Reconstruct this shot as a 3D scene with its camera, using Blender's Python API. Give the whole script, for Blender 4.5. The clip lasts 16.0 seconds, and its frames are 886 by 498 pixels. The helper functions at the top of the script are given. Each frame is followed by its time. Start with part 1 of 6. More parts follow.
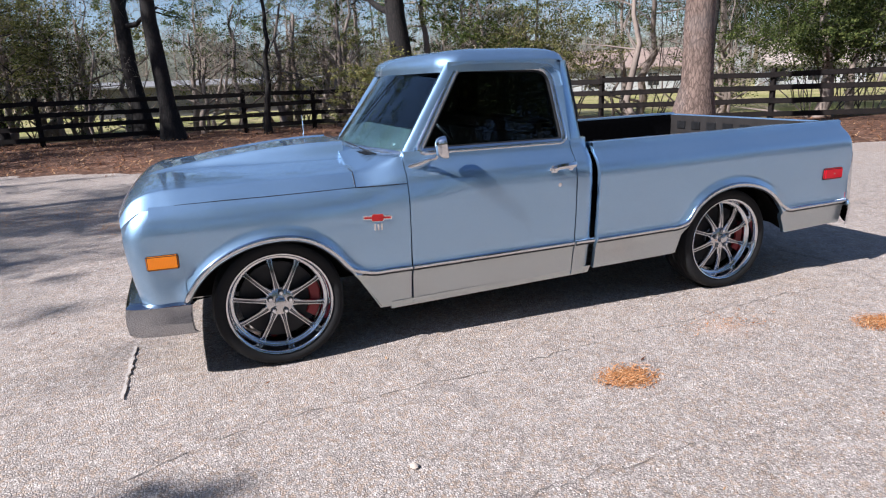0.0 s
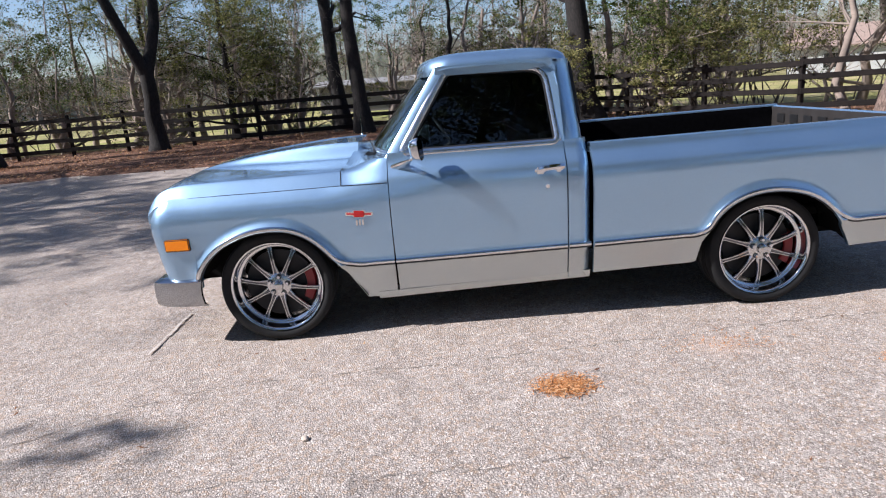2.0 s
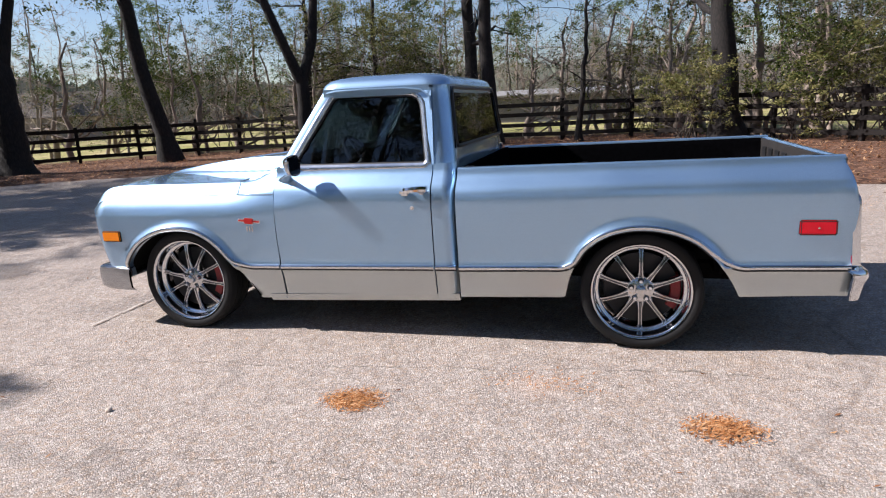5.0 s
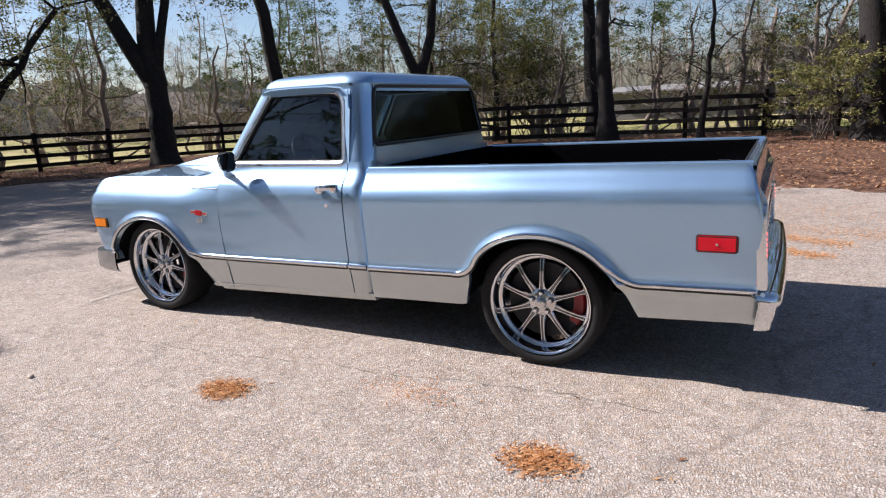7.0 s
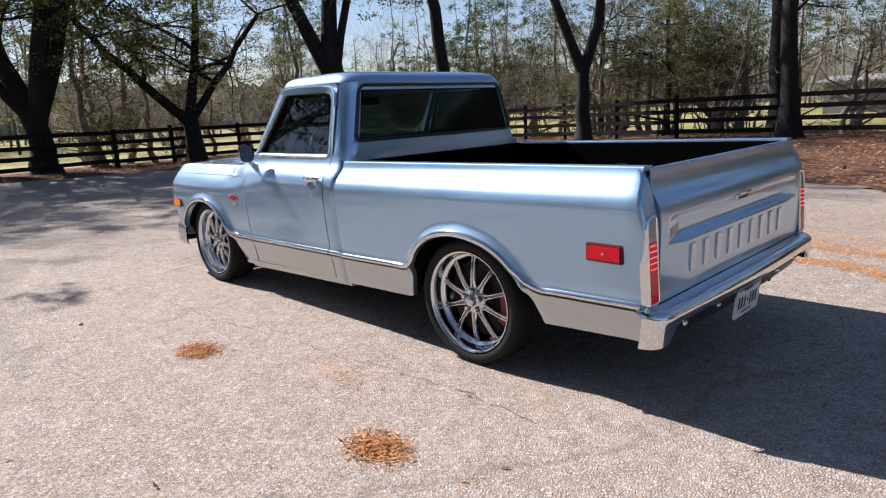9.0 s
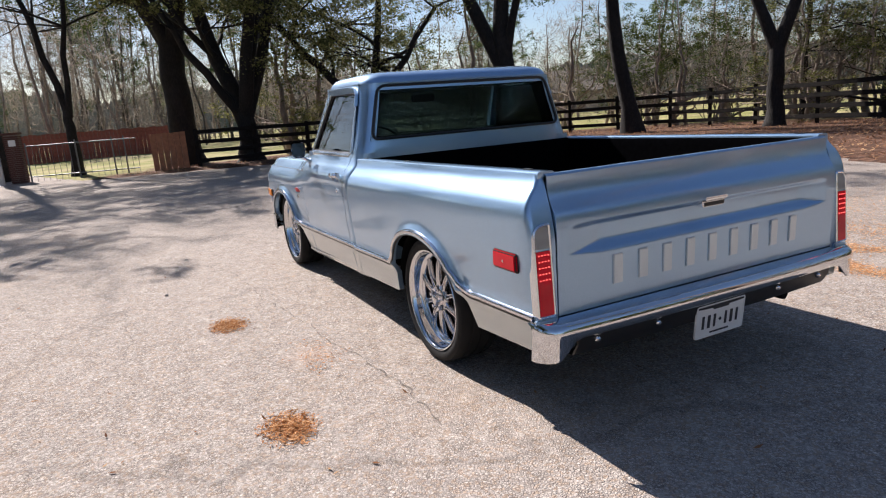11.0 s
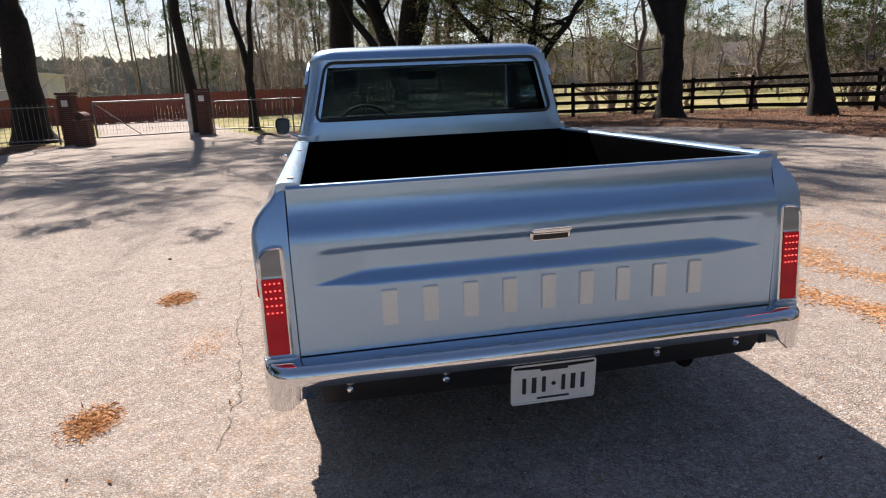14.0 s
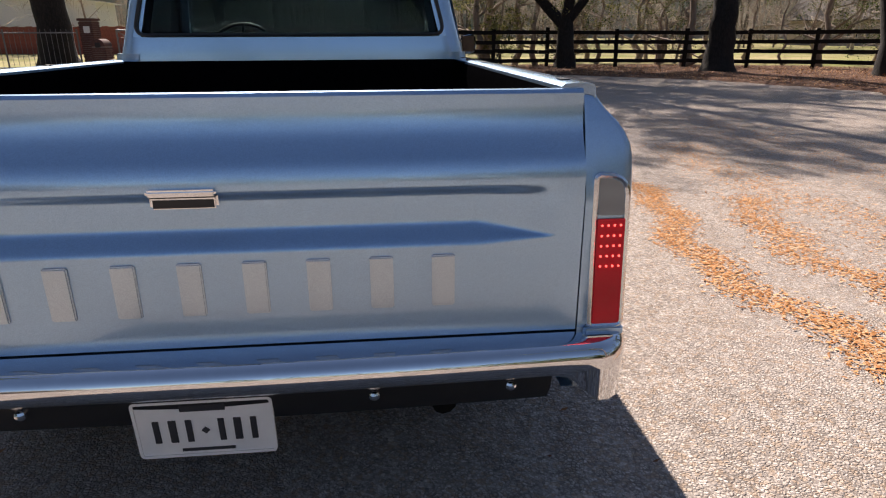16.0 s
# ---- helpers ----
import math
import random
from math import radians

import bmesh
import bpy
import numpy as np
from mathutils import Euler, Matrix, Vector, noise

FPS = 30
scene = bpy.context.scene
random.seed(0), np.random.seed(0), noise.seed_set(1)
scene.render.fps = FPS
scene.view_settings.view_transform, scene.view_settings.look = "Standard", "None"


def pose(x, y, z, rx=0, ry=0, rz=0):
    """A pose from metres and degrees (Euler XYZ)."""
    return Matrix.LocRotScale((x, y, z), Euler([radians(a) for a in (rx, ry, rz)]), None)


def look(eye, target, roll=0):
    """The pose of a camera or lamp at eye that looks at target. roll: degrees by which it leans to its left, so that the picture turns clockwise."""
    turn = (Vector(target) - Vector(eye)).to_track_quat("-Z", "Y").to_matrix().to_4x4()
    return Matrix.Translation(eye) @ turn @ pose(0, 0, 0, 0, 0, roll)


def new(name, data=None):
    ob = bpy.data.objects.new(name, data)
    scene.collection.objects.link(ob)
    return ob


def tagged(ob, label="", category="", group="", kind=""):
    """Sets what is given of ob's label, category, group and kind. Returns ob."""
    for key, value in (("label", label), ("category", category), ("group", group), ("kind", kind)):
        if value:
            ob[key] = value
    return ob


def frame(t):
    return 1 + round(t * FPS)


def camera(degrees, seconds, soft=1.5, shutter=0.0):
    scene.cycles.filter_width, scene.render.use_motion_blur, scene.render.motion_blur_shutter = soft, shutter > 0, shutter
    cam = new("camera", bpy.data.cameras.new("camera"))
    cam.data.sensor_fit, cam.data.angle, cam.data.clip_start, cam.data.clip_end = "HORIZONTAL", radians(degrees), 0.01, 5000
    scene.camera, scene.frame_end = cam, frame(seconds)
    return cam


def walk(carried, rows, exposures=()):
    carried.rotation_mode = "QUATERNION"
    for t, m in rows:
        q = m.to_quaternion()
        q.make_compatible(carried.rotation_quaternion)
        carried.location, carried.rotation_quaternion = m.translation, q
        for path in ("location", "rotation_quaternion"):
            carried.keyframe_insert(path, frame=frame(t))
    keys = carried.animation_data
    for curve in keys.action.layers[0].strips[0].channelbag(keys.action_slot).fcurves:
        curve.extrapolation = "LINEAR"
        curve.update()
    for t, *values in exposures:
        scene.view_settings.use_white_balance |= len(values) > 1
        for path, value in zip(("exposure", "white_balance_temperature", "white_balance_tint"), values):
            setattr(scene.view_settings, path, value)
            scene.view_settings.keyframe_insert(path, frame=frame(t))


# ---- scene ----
cam = camera(69.7, 16.0, 1.15)
PATH = [
    (0, (-0.248, -4.176, 1.427), (0.4, -2.353, 0.919), -2.2),
    (0.5, (0.083, -4.233, 1.425), (0.623, -2.377, 0.911), -2.3),
    (1, (0.391, -4.246, 1.432), (0.79, -2.354, 0.922), -3.1),
    (1.5, (0.674, -4.373, 1.425), (0.885, -2.449, 0.919), -3.9),
    (2, (0.981, -4.562, 1.437), (0.992, -2.626, 0.934), -4.3),
    (2.5, (1.258, -4.589, 1.434), (1.184, -2.653, 0.937), -4.2),
    (3, (1.539, -4.65, 1.432), (1.408, -2.714, 0.948), -3.7),
    (3.5, (1.881, -4.713, 1.438), (1.683, -2.779, 0.966), -3.3),
    (3.7, (1.994, -4.697, 1.429), (1.77, -2.764, 0.963), -3.0),
    (5.8, (3.24, -4.292, 1.396), (2.535, -2.471, 0.964), -3.1),
    (6, (3.361, -4.235, 1.389), (2.614, -2.431, 0.957), -3.1),
    (6.5, (3.714, -4.117, 1.373), (2.855, -2.364, 0.938), -3.1),
    (7, (4.0, -3.937, 1.357), (3.071, -2.219, 0.925), -2.9),
    (7.5, (4.318, -3.773, 1.36), (3.273, -2.124, 0.925), -3.3),
    (8, (4.665, -3.66, 1.36), (3.474, -2.112, 0.925), -3.5),
    (8.2, (4.753, -3.591, 1.354), (3.518, -2.079, 0.919), -3.3),
    (10.3, (5.642, -2.633, 1.32), (4.014, -1.551, 0.897), -3.5),
    (10.5, (5.686, -2.545, 1.321), (4.024, -1.517, 0.894), -3.7),
    (11, (5.88, -2.317, 1.335), (4.135, -1.441, 0.902), -4.3),
    (11.5, (5.978, -2.078, 1.33), (4.177, -1.326, 0.895), -4.7),
    (12, (5.976, -1.785, 1.346), (4.138, -1.126, 0.911), -4.4),
    (12.5, (6.052, -1.532, 1.347), (4.187, -0.962, 0.902), -3.7),
    (13, (6.143, -1.277, 1.356), (4.256, -0.789, 0.904), -2.7),
    (13.5, (6.035, -1.02, 1.367), (4.138, -0.601, 0.892), -2.3),
    (14, (5.954, -0.734, 1.351), (4.048, -0.39, 0.851), -2.4),
    (14.5, (5.924, -0.428, 1.372), (4.008, -0.174, 0.855), -2.6),
    (15, (5.684, -0.123, 1.374), (3.772, 0.109, 0.833), -2.2),
    (15.5, (5.475, 0.142, 1.318), (3.58, 0.359, 0.716), -1.3),
    (16, (5.292, 0.412, 1.18), (3.409, 0.599, 0.53), -0.2),
]
walk(cam, [(t, look(eye, target, roll)) for t, eye, target, roll in PATH], [(0, 0.89, 5750, 15), (2.5, 0.94, 5890, 15.7), (7, 0.90, 6150, 17), (12, 0.86, 6350, 16), (16, 0.95, 6850, 18)])


SUN_TO = Vector((-1.15, -0.24, 1.0)).normalized()


# ---- world, sun ----
def make_world():
    w = bpy.data.worlds.new("world")
    scene.world = w
    w.use_nodes = True
    nt = w.node_tree
    bg = nt.nodes["Background"]
    sky = nt.nodes.new("ShaderNodeTexSky")
    sky.sky_type = "NISHITA"
    sky.sun_disc = False
    sky.sun_elevation = math.asin(SUN_TO.z)
    sky.sun_rotation = math.atan2(SUN_TO.x, SUN_TO.y) % (2 * math.pi)
    sky.air_density, sky.dust_density, sky.ozone_density = 1.0, 0.5, 1.8
    nt.links.new(sky.outputs[0], bg.inputs[0])
    bg.inputs[1].default_value = 0.062


make_world()
sun_data = bpy.data.lights.new("sun", "SUN")
sun_data.energy, sun_data.angle, sun_data.color = 5.0, radians(0.55), (1.0, 0.94, 0.84)
sun = new("sun", sun_data)
sun.matrix_world = look((-20, -4, 18), Vector((-20, -4, 18)) - SUN_TO)


# ---- materials ----
def nodes_of(name):
    m = bpy.data.materials.new(name)
    m.use_nodes = True
    return m, m.node_tree, m.node_tree.nodes["Principled BSDF"]


def add(nt, kind, **inputs):
    n = nt.nodes.new(kind)
    for k, v in inputs.items():
        n.inputs[k.replace("_", " ")].default_value = v
    return n


def coords(nt, kind="Object"):
    return nt.nodes.new("ShaderNodeTexCoord").outputs[kind]


def noise_tex(nt, scale, detail=4.0, rough=0.55, vec=None, distortion=0.0):
    n = add(nt, "ShaderNodeTexNoise", Scale=scale, Detail=detail, Roughness=rough, Distortion=distortion)
    nt.links.new(vec if vec is not None else coords(nt), n.inputs["Vector"])
    return n


def ramp(nt, fac, stops):
    r = nt.nodes.new("ShaderNodeValToRGB")
    while len(r.color_ramp.elements) < len(stops):
        r.color_ramp.elements.new(0.5)
    for e, (p, c) in zip(r.color_ramp.elements, stops):
        e.position, e.color = p, (*c, 1) if len(c) == 3 else c
    nt.links.new(fac, r.inputs[0])
    return r.outputs[0]


def mixed(nt, fac, a, b, blend="MIX"):
    m = nt.nodes.new("ShaderNodeMix")
    m.data_type, m.blend_type = "RGBA", blend
    for sock, v in ((m.inputs[0], fac), (m.inputs[6], a), (m.inputs[7], b)):
        if isinstance(v, (int, float)):
            sock.default_value = v
        elif isinstance(v, tuple):
            sock.default_value = (*v, 1)
        else:
            nt.links.new(v, sock)
    return m.outputs[2]


def bumped(nt, bsdf, height, strength=0.3, distance=0.01):
    b = add(nt, "ShaderNodeBump", Strength=strength, Distance=distance)
    nt.links.new(height, b.inputs["Height"])
    nt.links.new(b.outputs[0], bsdf.inputs["Normal"])


def plain(name, color, rough=0.5, metal=0.0, vary=0.15, scale=12.0, bump=0.0, coat=0.0, spec=0.5, fine=60.0):
    """A surface with two scales of variation in colour and roughness."""
    m, nt, b = nodes_of(name)
    n1, n2 = noise_tex(nt, scale), noise_tex(nt, fine, 3.0)
    dark = tuple(c * (1 - vary) for c in color)
    lite = tuple(min(1, c * (1 + vary)) for c in color)
    col = ramp(nt, n1.outputs[0], [(0.3, dark), (0.7, lite)])
    col = mixed(nt, 0.25, col, ramp(nt, n2.outputs[0], [(0.3, dark), (0.7, lite)]))
    nt.links.new(col, b.inputs["Base Color"])
    spread = min(0.06, rough * 0.5)
    r = ramp(nt, n1.outputs[0], [(0.2, (rough - spread,) * 3), (0.8, (min(1, rough + spread),) * 3)])
    nt.links.new(r, b.inputs["Roughness"])
    b.inputs["Metallic"].default_value = metal
    b.inputs["Coat Weight"].default_value = coat
    b.inputs["Coat Roughness"].default_value = 0.03
    b.inputs["Specular IOR Level"].default_value = spec
    if bump:
        bumped(nt, b, n2.outputs[0], bump, 0.01)
    return m


def car_paint(name, color, metal=0.55, tight=0.16, wide=0.47):
    """Metallic paint under clear coat: a tight and a wide flake lobe, with a little road dust."""
    m, nt, b = nodes_of(name)
    flake = add(nt, "ShaderNodeTexVoronoi", Scale=900.0)
    nt.links.new(coords(nt), flake.inputs["Vector"])
    lo, hi = tuple(c * 0.86 for c in color), tuple(min(1, c * 1.14) for c in color)
    col = ramp(nt, flake.outputs["Color"], [(0.2, lo), (0.8, hi)])
    dust = noise_tex(nt, 3.0, 6.0)
    col = mixed(nt, ramp(nt, dust.outputs[0], [(0.5, (0, 0, 0)), (0.95, (0.06,) * 3)]), col, (0.55, 0.52, 0.48))
    wave = noise_tex(nt, 2.2, 1.0)
    second = nt.nodes.new("ShaderNodeBsdfPrincipled")
    for sh, rough in ((b, tight), (second, wide)):
        nt.links.new(col, sh.inputs["Base Color"])
        sh.inputs["Metallic"].default_value = metal
        nt.links.new(ramp(nt, dust.outputs[0], [(0.3, (rough - 0.03,) * 3), (0.8, (rough + 0.04,) * 3)]), sh.inputs["Roughness"])
        sh.inputs["Coat Weight"].default_value = 1.0
        sh.inputs["Coat Roughness"].default_value = 0.03
        sh.inputs["Coat IOR"].default_value = 1.6
        bumped(nt, sh, wave.outputs[0], 0.05, 0.03)
    mx = nt.nodes.new("ShaderNodeMixShader")
    mx.inputs[0].default_value = 0.57
    nt.links.new(b.outputs[0], mx.inputs[1])
    nt.links.new(second.outputs[0], mx.inputs[2])
    nt.links.new(mx.outputs[0], nt.nodes["Material Output"].inputs[0])
    return m


def glass(name, tint, ior=1.4, rough=0.0):
    m, nt, b = nodes_of(name)
    b.inputs["Base Color"].default_value = (*tint, 1)
    b.inputs["Transmission Weight"].default_value = 1.0
    b.inputs["IOR"].default_value = ior
    b.inputs["Roughness"].default_value = rough
    return m


def lens(name, color, rough=0.15, emit=0.0):
    m, nt, b = nodes_of(name)
    w = add(nt, "ShaderNodeTexWave", Scale=45.0, Distortion=0.3)
    nt.links.new(coords(nt), w.inputs["Vector"])
    nt.links.new(ramp(nt, w.outputs[0], [(0, tuple(c * 0.9 for c in color)), (1, color)]), b.inputs["Base Color"])
    b.inputs["Roughness"].default_value = rough
    b.inputs["Coat Weight"].default_value = 0.12
    b.inputs["Specular IOR Level"].default_value = 0.25
    if emit:
        b.inputs["Emission Color"].default_value = (*color, 1)
        b.inputs["Emission Strength"].default_value = emit
    bumped(nt, b, w.outputs[0], 0.05, 0.003)
    return m


def bark(name, dark, lite, scale=7.0):
    m, nt, b = nodes_of(name)
    mp = nt.nodes.new("ShaderNodeMapping")
    mp.inputs["Scale"].default_value = (1, 1, 0.28)
    nt.links.new(coords(nt), mp.inputs[0])
    v = add(nt, "ShaderNodeTexVoronoi", Scale=scale * 2.2)
    v.feature = "DISTANCE_TO_EDGE"
    nt.links.new(mp.outputs[0], v.inputs["Vector"])
    n = noise_tex(nt, scale * 3, 6.0, 0.65, mp.outputs[0], 0.6)
    big = noise_tex(nt, 0.9, 3.0)
    lichen = tuple(min(0.19, 1.7 * c) for c in lite)
    col = ramp(nt, n.outputs[0], [(0.3, dark), (0.72, lite)])
    col = mixed(nt, ramp(nt, v.outputs["Distance"], [(0.0, (0.75,) * 3), (0.16, (0, 0, 0))]), col, tuple(c * 0.45 for c in dark))
    col = mixed(nt, ramp(nt, big.outputs[0], [(0.5, (0, 0, 0)), (0.7, (0.35,) * 3)]), col, lichen)
    nt.links.new(col, b.inputs["Base Color"])
    b.inputs["Roughness"].default_value = 0.9
    h = mixed(nt, 0.5, n.outputs[0], v.outputs["Distance"])
    bumped(nt, b, h, 0.8, 0.03)
    return m


def foliage(name, a, b_, c, trans=0.25):
    """Leaves that differ one from the next."""
    m, nt, b = nodes_of(name)
    g = nt.nodes.new("ShaderNodeNewGeometry")
    col = ramp(nt, g.outputs["Random Per Island"], [(0.0, a), (0.5, b_), (1.0, c)])
    nt.links.new(col, b.inputs["Base Color"])
    b.inputs["Roughness"].default_value = 0.85
    b.inputs["Specular IOR Level"].default_value = 0.06
    t = nt.nodes.new("ShaderNodeBsdfTranslucent")
    nt.links.new(col, t.inputs[0])
    mx = nt.nodes.new("ShaderNodeMixShader")
    mx.inputs[0].default_value = trans
    nt.links.new(b.outputs[0], mx.inputs[1])
    nt.links.new(t.outputs[0], mx.inputs[2])
    nt.links.new(mx.outputs[0], nt.nodes["Material Output"].inputs[0])
    return m


def asphalt():
    m, nt, b = nodes_of("worn_asphalt")
    pos = coords(nt)
    grit = add(nt, "ShaderNodeTexVoronoi", Scale=105.0)
    nt.links.new(pos, grit.inputs["Vector"])
    n1, n2, n3 = noise_tex(nt, 0.35, 5.0, 0.6, pos), noise_tex(nt, 2.3, 6.0, 0.6, pos), noise_tex(nt, 38.0, 4.0, 0.7, pos)
    col = ramp(nt, grit.outputs["Color"], [(0.05, (0.10, 0.082, 0.070)), (0.3, (0.28, 0.236, 0.204)), (0.6, (0.48, 0.415, 0.366)), (0.94, (0.82, 0.725, 0.655))])
    col = mixed(nt, ramp(nt, n3.outputs[0], [(0.40, (0.4,) * 3), (0.60, (0, 0, 0))]), col, (0.13, 0.112, 0.102))
    col = mixed(nt, ramp(nt, n1.outputs[0], [(0.35, (0, 0, 0)), (0.7, (0.45,) * 3)]), col, (0.53, 0.46, 0.41))
    col = mixed(nt, ramp(nt, n2.outputs[0], [(0.55, (0, 0, 0)), (0.8, (0.3,) * 3)]), col, (0.21, 0.175, 0.155))
    # single tan and rusty stones in the mix
    tan = add(nt, "ShaderNodeTexVoronoi", Scale=70.0)
    nt.links.new(pos, tan.inputs["Vector"])
    col = mixed(nt, ramp(nt, tan.outputs["Color"], [(0.62, (0, 0, 0)), (0.72, (0.5,) * 3)]), col, (0.40, 0.275, 0.18))
    col = mixed(nt, ramp(nt, tan.outputs["Color"], [(0.2, (0.45,) * 3), (0.3, (0, 0, 0))]), col, (0.46, 0.415, 0.375))
    # dark pits between the stones
    pit = add(nt, "ShaderNodeTexVoronoi", Scale=82.0)
    pit.feature = "DISTANCE_TO_EDGE"
    nt.links.new(pos, pit.inputs["Vector"])
    worn = noise_tex(nt, 9.0, 4.0, 0.7, pos)
    deep = mixed(nt, ramp(nt, worn.outputs[0], [(0.35, (0.15,) * 3), (0.65, (0.85,) * 3)]), (0, 0, 0), ramp(nt, pit.outputs["Distance"], [(0.03, (1, 1, 1)), (0.16, (0, 0, 0))]), "MIX")
    col = mixed(nt, deep, col, (0.115, 0.092, 0.077))
    # straw-coloured stains
    n4 = noise_tex(nt, 0.8, 4.0, 0.6, pos, 0.5)
    col = mixed(nt, ramp(nt, n4.outputs[0], [(0.6, (0, 0, 0)), (0.78, (0.35,) * 3)]), col, (0.40, 0.27, 0.17))
    # a rusty spot that has washed out
    far = nt.nodes.new("ShaderNodeVectorMath")
    far.operation = "DISTANCE"
    far.inputs[1].default_value = (2.42, -1.52, 0)
    nt.links.new(pos, far.inputs[0])
    wob = nt.nodes.new("ShaderNodeMath")
    wob.operation = "MULTIPLY_ADD"
    nt.links.new(n2.outputs[0], wob.inputs[0])
    wob.inputs[1].default_value = 0.35
    nt.links.new(far.outputs["Value"], wob.inputs[2])
    col = mixed(nt, ramp(nt, wob.outputs[0], [(0.20, (0.25,) * 3), (0.40, (0, 0, 0))]), col, (0.60, 0.40, 0.29))
    # hairline cracks: edges of large distorted cells
    warp = noise_tex(nt, 0.9, 5.0, 0.6, pos)
    wm = nt.nodes.new("ShaderNodeVectorMath")
    wm.operation = "MULTIPLY_ADD"
    wm.inputs[1].default_value = (1.2, 1.2, 0)
    nt.links.new(warp.outputs["Color"], wm.inputs[0])
    nt.links.new(pos, wm.inputs[2])
    ck = add(nt, "ShaderNodeTexVoronoi", Scale=0.16)
    ck.feature = "DISTANCE_TO_EDGE"
    nt.links.new(wm.outputs[0], ck.inputs["Vector"])
    crack = ramp(nt, ck.outputs["Distance"], [(0.0, (0.28,) * 3), (0.0009, (0, 0, 0))])
    col = mixed(nt, crack, col, (0.07, 0.06, 0.055))
    nt.links.new(col, b.inputs["Base Color"])
    b.inputs["Roughness"].default_value = 0.88
    b.inputs["Specular IOR Level"].default_value = 0.3
    h = mixed(nt, 0.6, n3.outputs[0], ramp(nt, pit.outputs["Distance"], [(0.0, (0, 0, 0)), (0.3, (1, 1, 1))]))
    bumped(nt, b, h, 0.8, 0.006)
    return m


def earth():
    """Leaf litter near the drive, turning into mown winter grass beyond the fence."""
    m, nt, b = nodes_of("leaf_litter_and_grass")
    pos = coords(nt)
    v = add(nt, "ShaderNodeTexVoronoi", Scale=14.0)
    nt.links.new(pos, v.inputs["Vector"])
    n1, n2 = noise_tex(nt, 1.1, 6.0, 0.65, pos), noise_tex(nt, 22.0, 5.0, 0.7, pos)
    lit = ramp(nt, v.outputs["Color"], [(0.05, (0.030, 0.016, 0.012)), (0.4, (0.095, 0.047, 0.030)), (0.75, (0.20, 0.105, 0.066)), (1.0, (0.36, 0.25, 0.19))])
    lit = mixed(nt, ramp(nt, n1.outputs[0], [(0.4, (0, 0, 0)), (0.7, (0.7,) * 3)]), lit, (0.10, 0.06, 0.042))
    n3 = noise_tex(nt, 0.28, 5.0, 0.6, pos)
    gr = ramp(nt, n2.outputs[0], [(0.25, (0.10, 0.105, 0.03)), (0.55, (0.26, 0.26, 0.085)), (0.8, (0.40, 0.36, 0.15))])
    gr = mixed(nt, ramp(nt, n3.outputs[0], [(0.42, (0, 0, 0)), (0.62, (0.75,) * 3)]), gr, (0.42, 0.34, 0.19))
    at = nt.nodes.new("ShaderNodeAttribute")
    at.attribute_name = "grass"
    fac = nt.nodes.new("ShaderNodeMath")
    fac.operation = "MULTIPLY_ADD"
    nt.links.new(n1.outputs[0], fac.inputs[0])
    fac.inputs[1].default_value = 0.8
    nt.links.new(at.outputs["Fac"], fac.inputs[2])
    mask = ramp(nt, fac.outputs[0], [(0.75, (0, 0, 0)), (1.0, (1, 1, 1))])
    nt.links.new(mixed(nt, mask, lit, gr), b.inputs["Base Color"])
    b.inputs["Roughness"].default_value = 0.95
    b.inputs["Specular IOR Level"].default_value = 0.15
    bumped(nt, b, mixed(nt, 0.5, n2.outputs[0], v.outputs["Distance"]), 0.9, 0.04)
    return m


PAINT = car_paint("light_blue_metallic_paint", (0.325, 0.485, 0.67), 0.9)
SILVER = car_paint("silver_lower_paint", (0.50, 0.54, 0.54), 0.7)
CHROME = plain("chrome", (0.70, 0.71, 0.73), 0.035, 1.0, 0.05)
SATIN = plain("bright_trim", (0.72, 0.74, 0.77), 0.22, 1.0, 0.06)
RUBBER = plain("tyre_rubber", (0.010, 0.010, 0.0105), 0.75, 0.0, 0.3, 20, 0.2, 0.0, 0.3)
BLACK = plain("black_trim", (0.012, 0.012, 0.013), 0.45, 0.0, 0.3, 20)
LINER = plain("bed_liner", (0.0025, 0.0025, 0.003), 0.95, 0.0, 0.3, 30, 0.1, 0.0, 0.0)
UNDER = plain("underbody", (0.006, 0.006, 0.006), 0.95, 0.0, 0.3, 12, 0, 0, 0.1)
GUNMETAL = plain("wheel_metal", (0.60, 0.60, 0.61), 0.11, 1.0, 0.08)
BARREL = plain("wheel_barrel", (0.16, 0.165, 0.18), 0.14, 1.0, 0.12)
ROTOR = plain("brake_rotor", (0.025, 0.025, 0.027), 0.5, 0.5, 0.2)
REDPAINT = plain("red_caliper_paint", (0.22, 0.010, 0.014), 0.4, 0.0, 0.1)
AMBER = lens("amber_lens", (0.95, 0.27, 0.015))
REDLENS = lens("red_lens", (0.66, 0.006, 0.020))
SMOKE = lens("smoked_clear_lens", (0.34, 0.33, 0.31))
LED = lens("red_led", (1.0, 0.10, 0.10), 0.3, 1.3)
GLASS = glass("tinted_side_glass", (0.08, 0.10, 0.115), 1.5)
GLASSDARK = glass("dark_rear_glass", (0.15, 0.195, 0.19), 1.13)
GLASSCLEAR = glass("windshield_glass", (0.22, 0.30, 0.34), 1.52)
SEATMAT = plain("black_vinyl", (0.03, 0.03, 0.033), 0.5, 0.0, 0.2, 15, 0.15)
DASHMAT = plain("grey_dashboard", (0.10, 0.135, 0.13), 0.6, 0.0, 0.15, 10, 0.1)
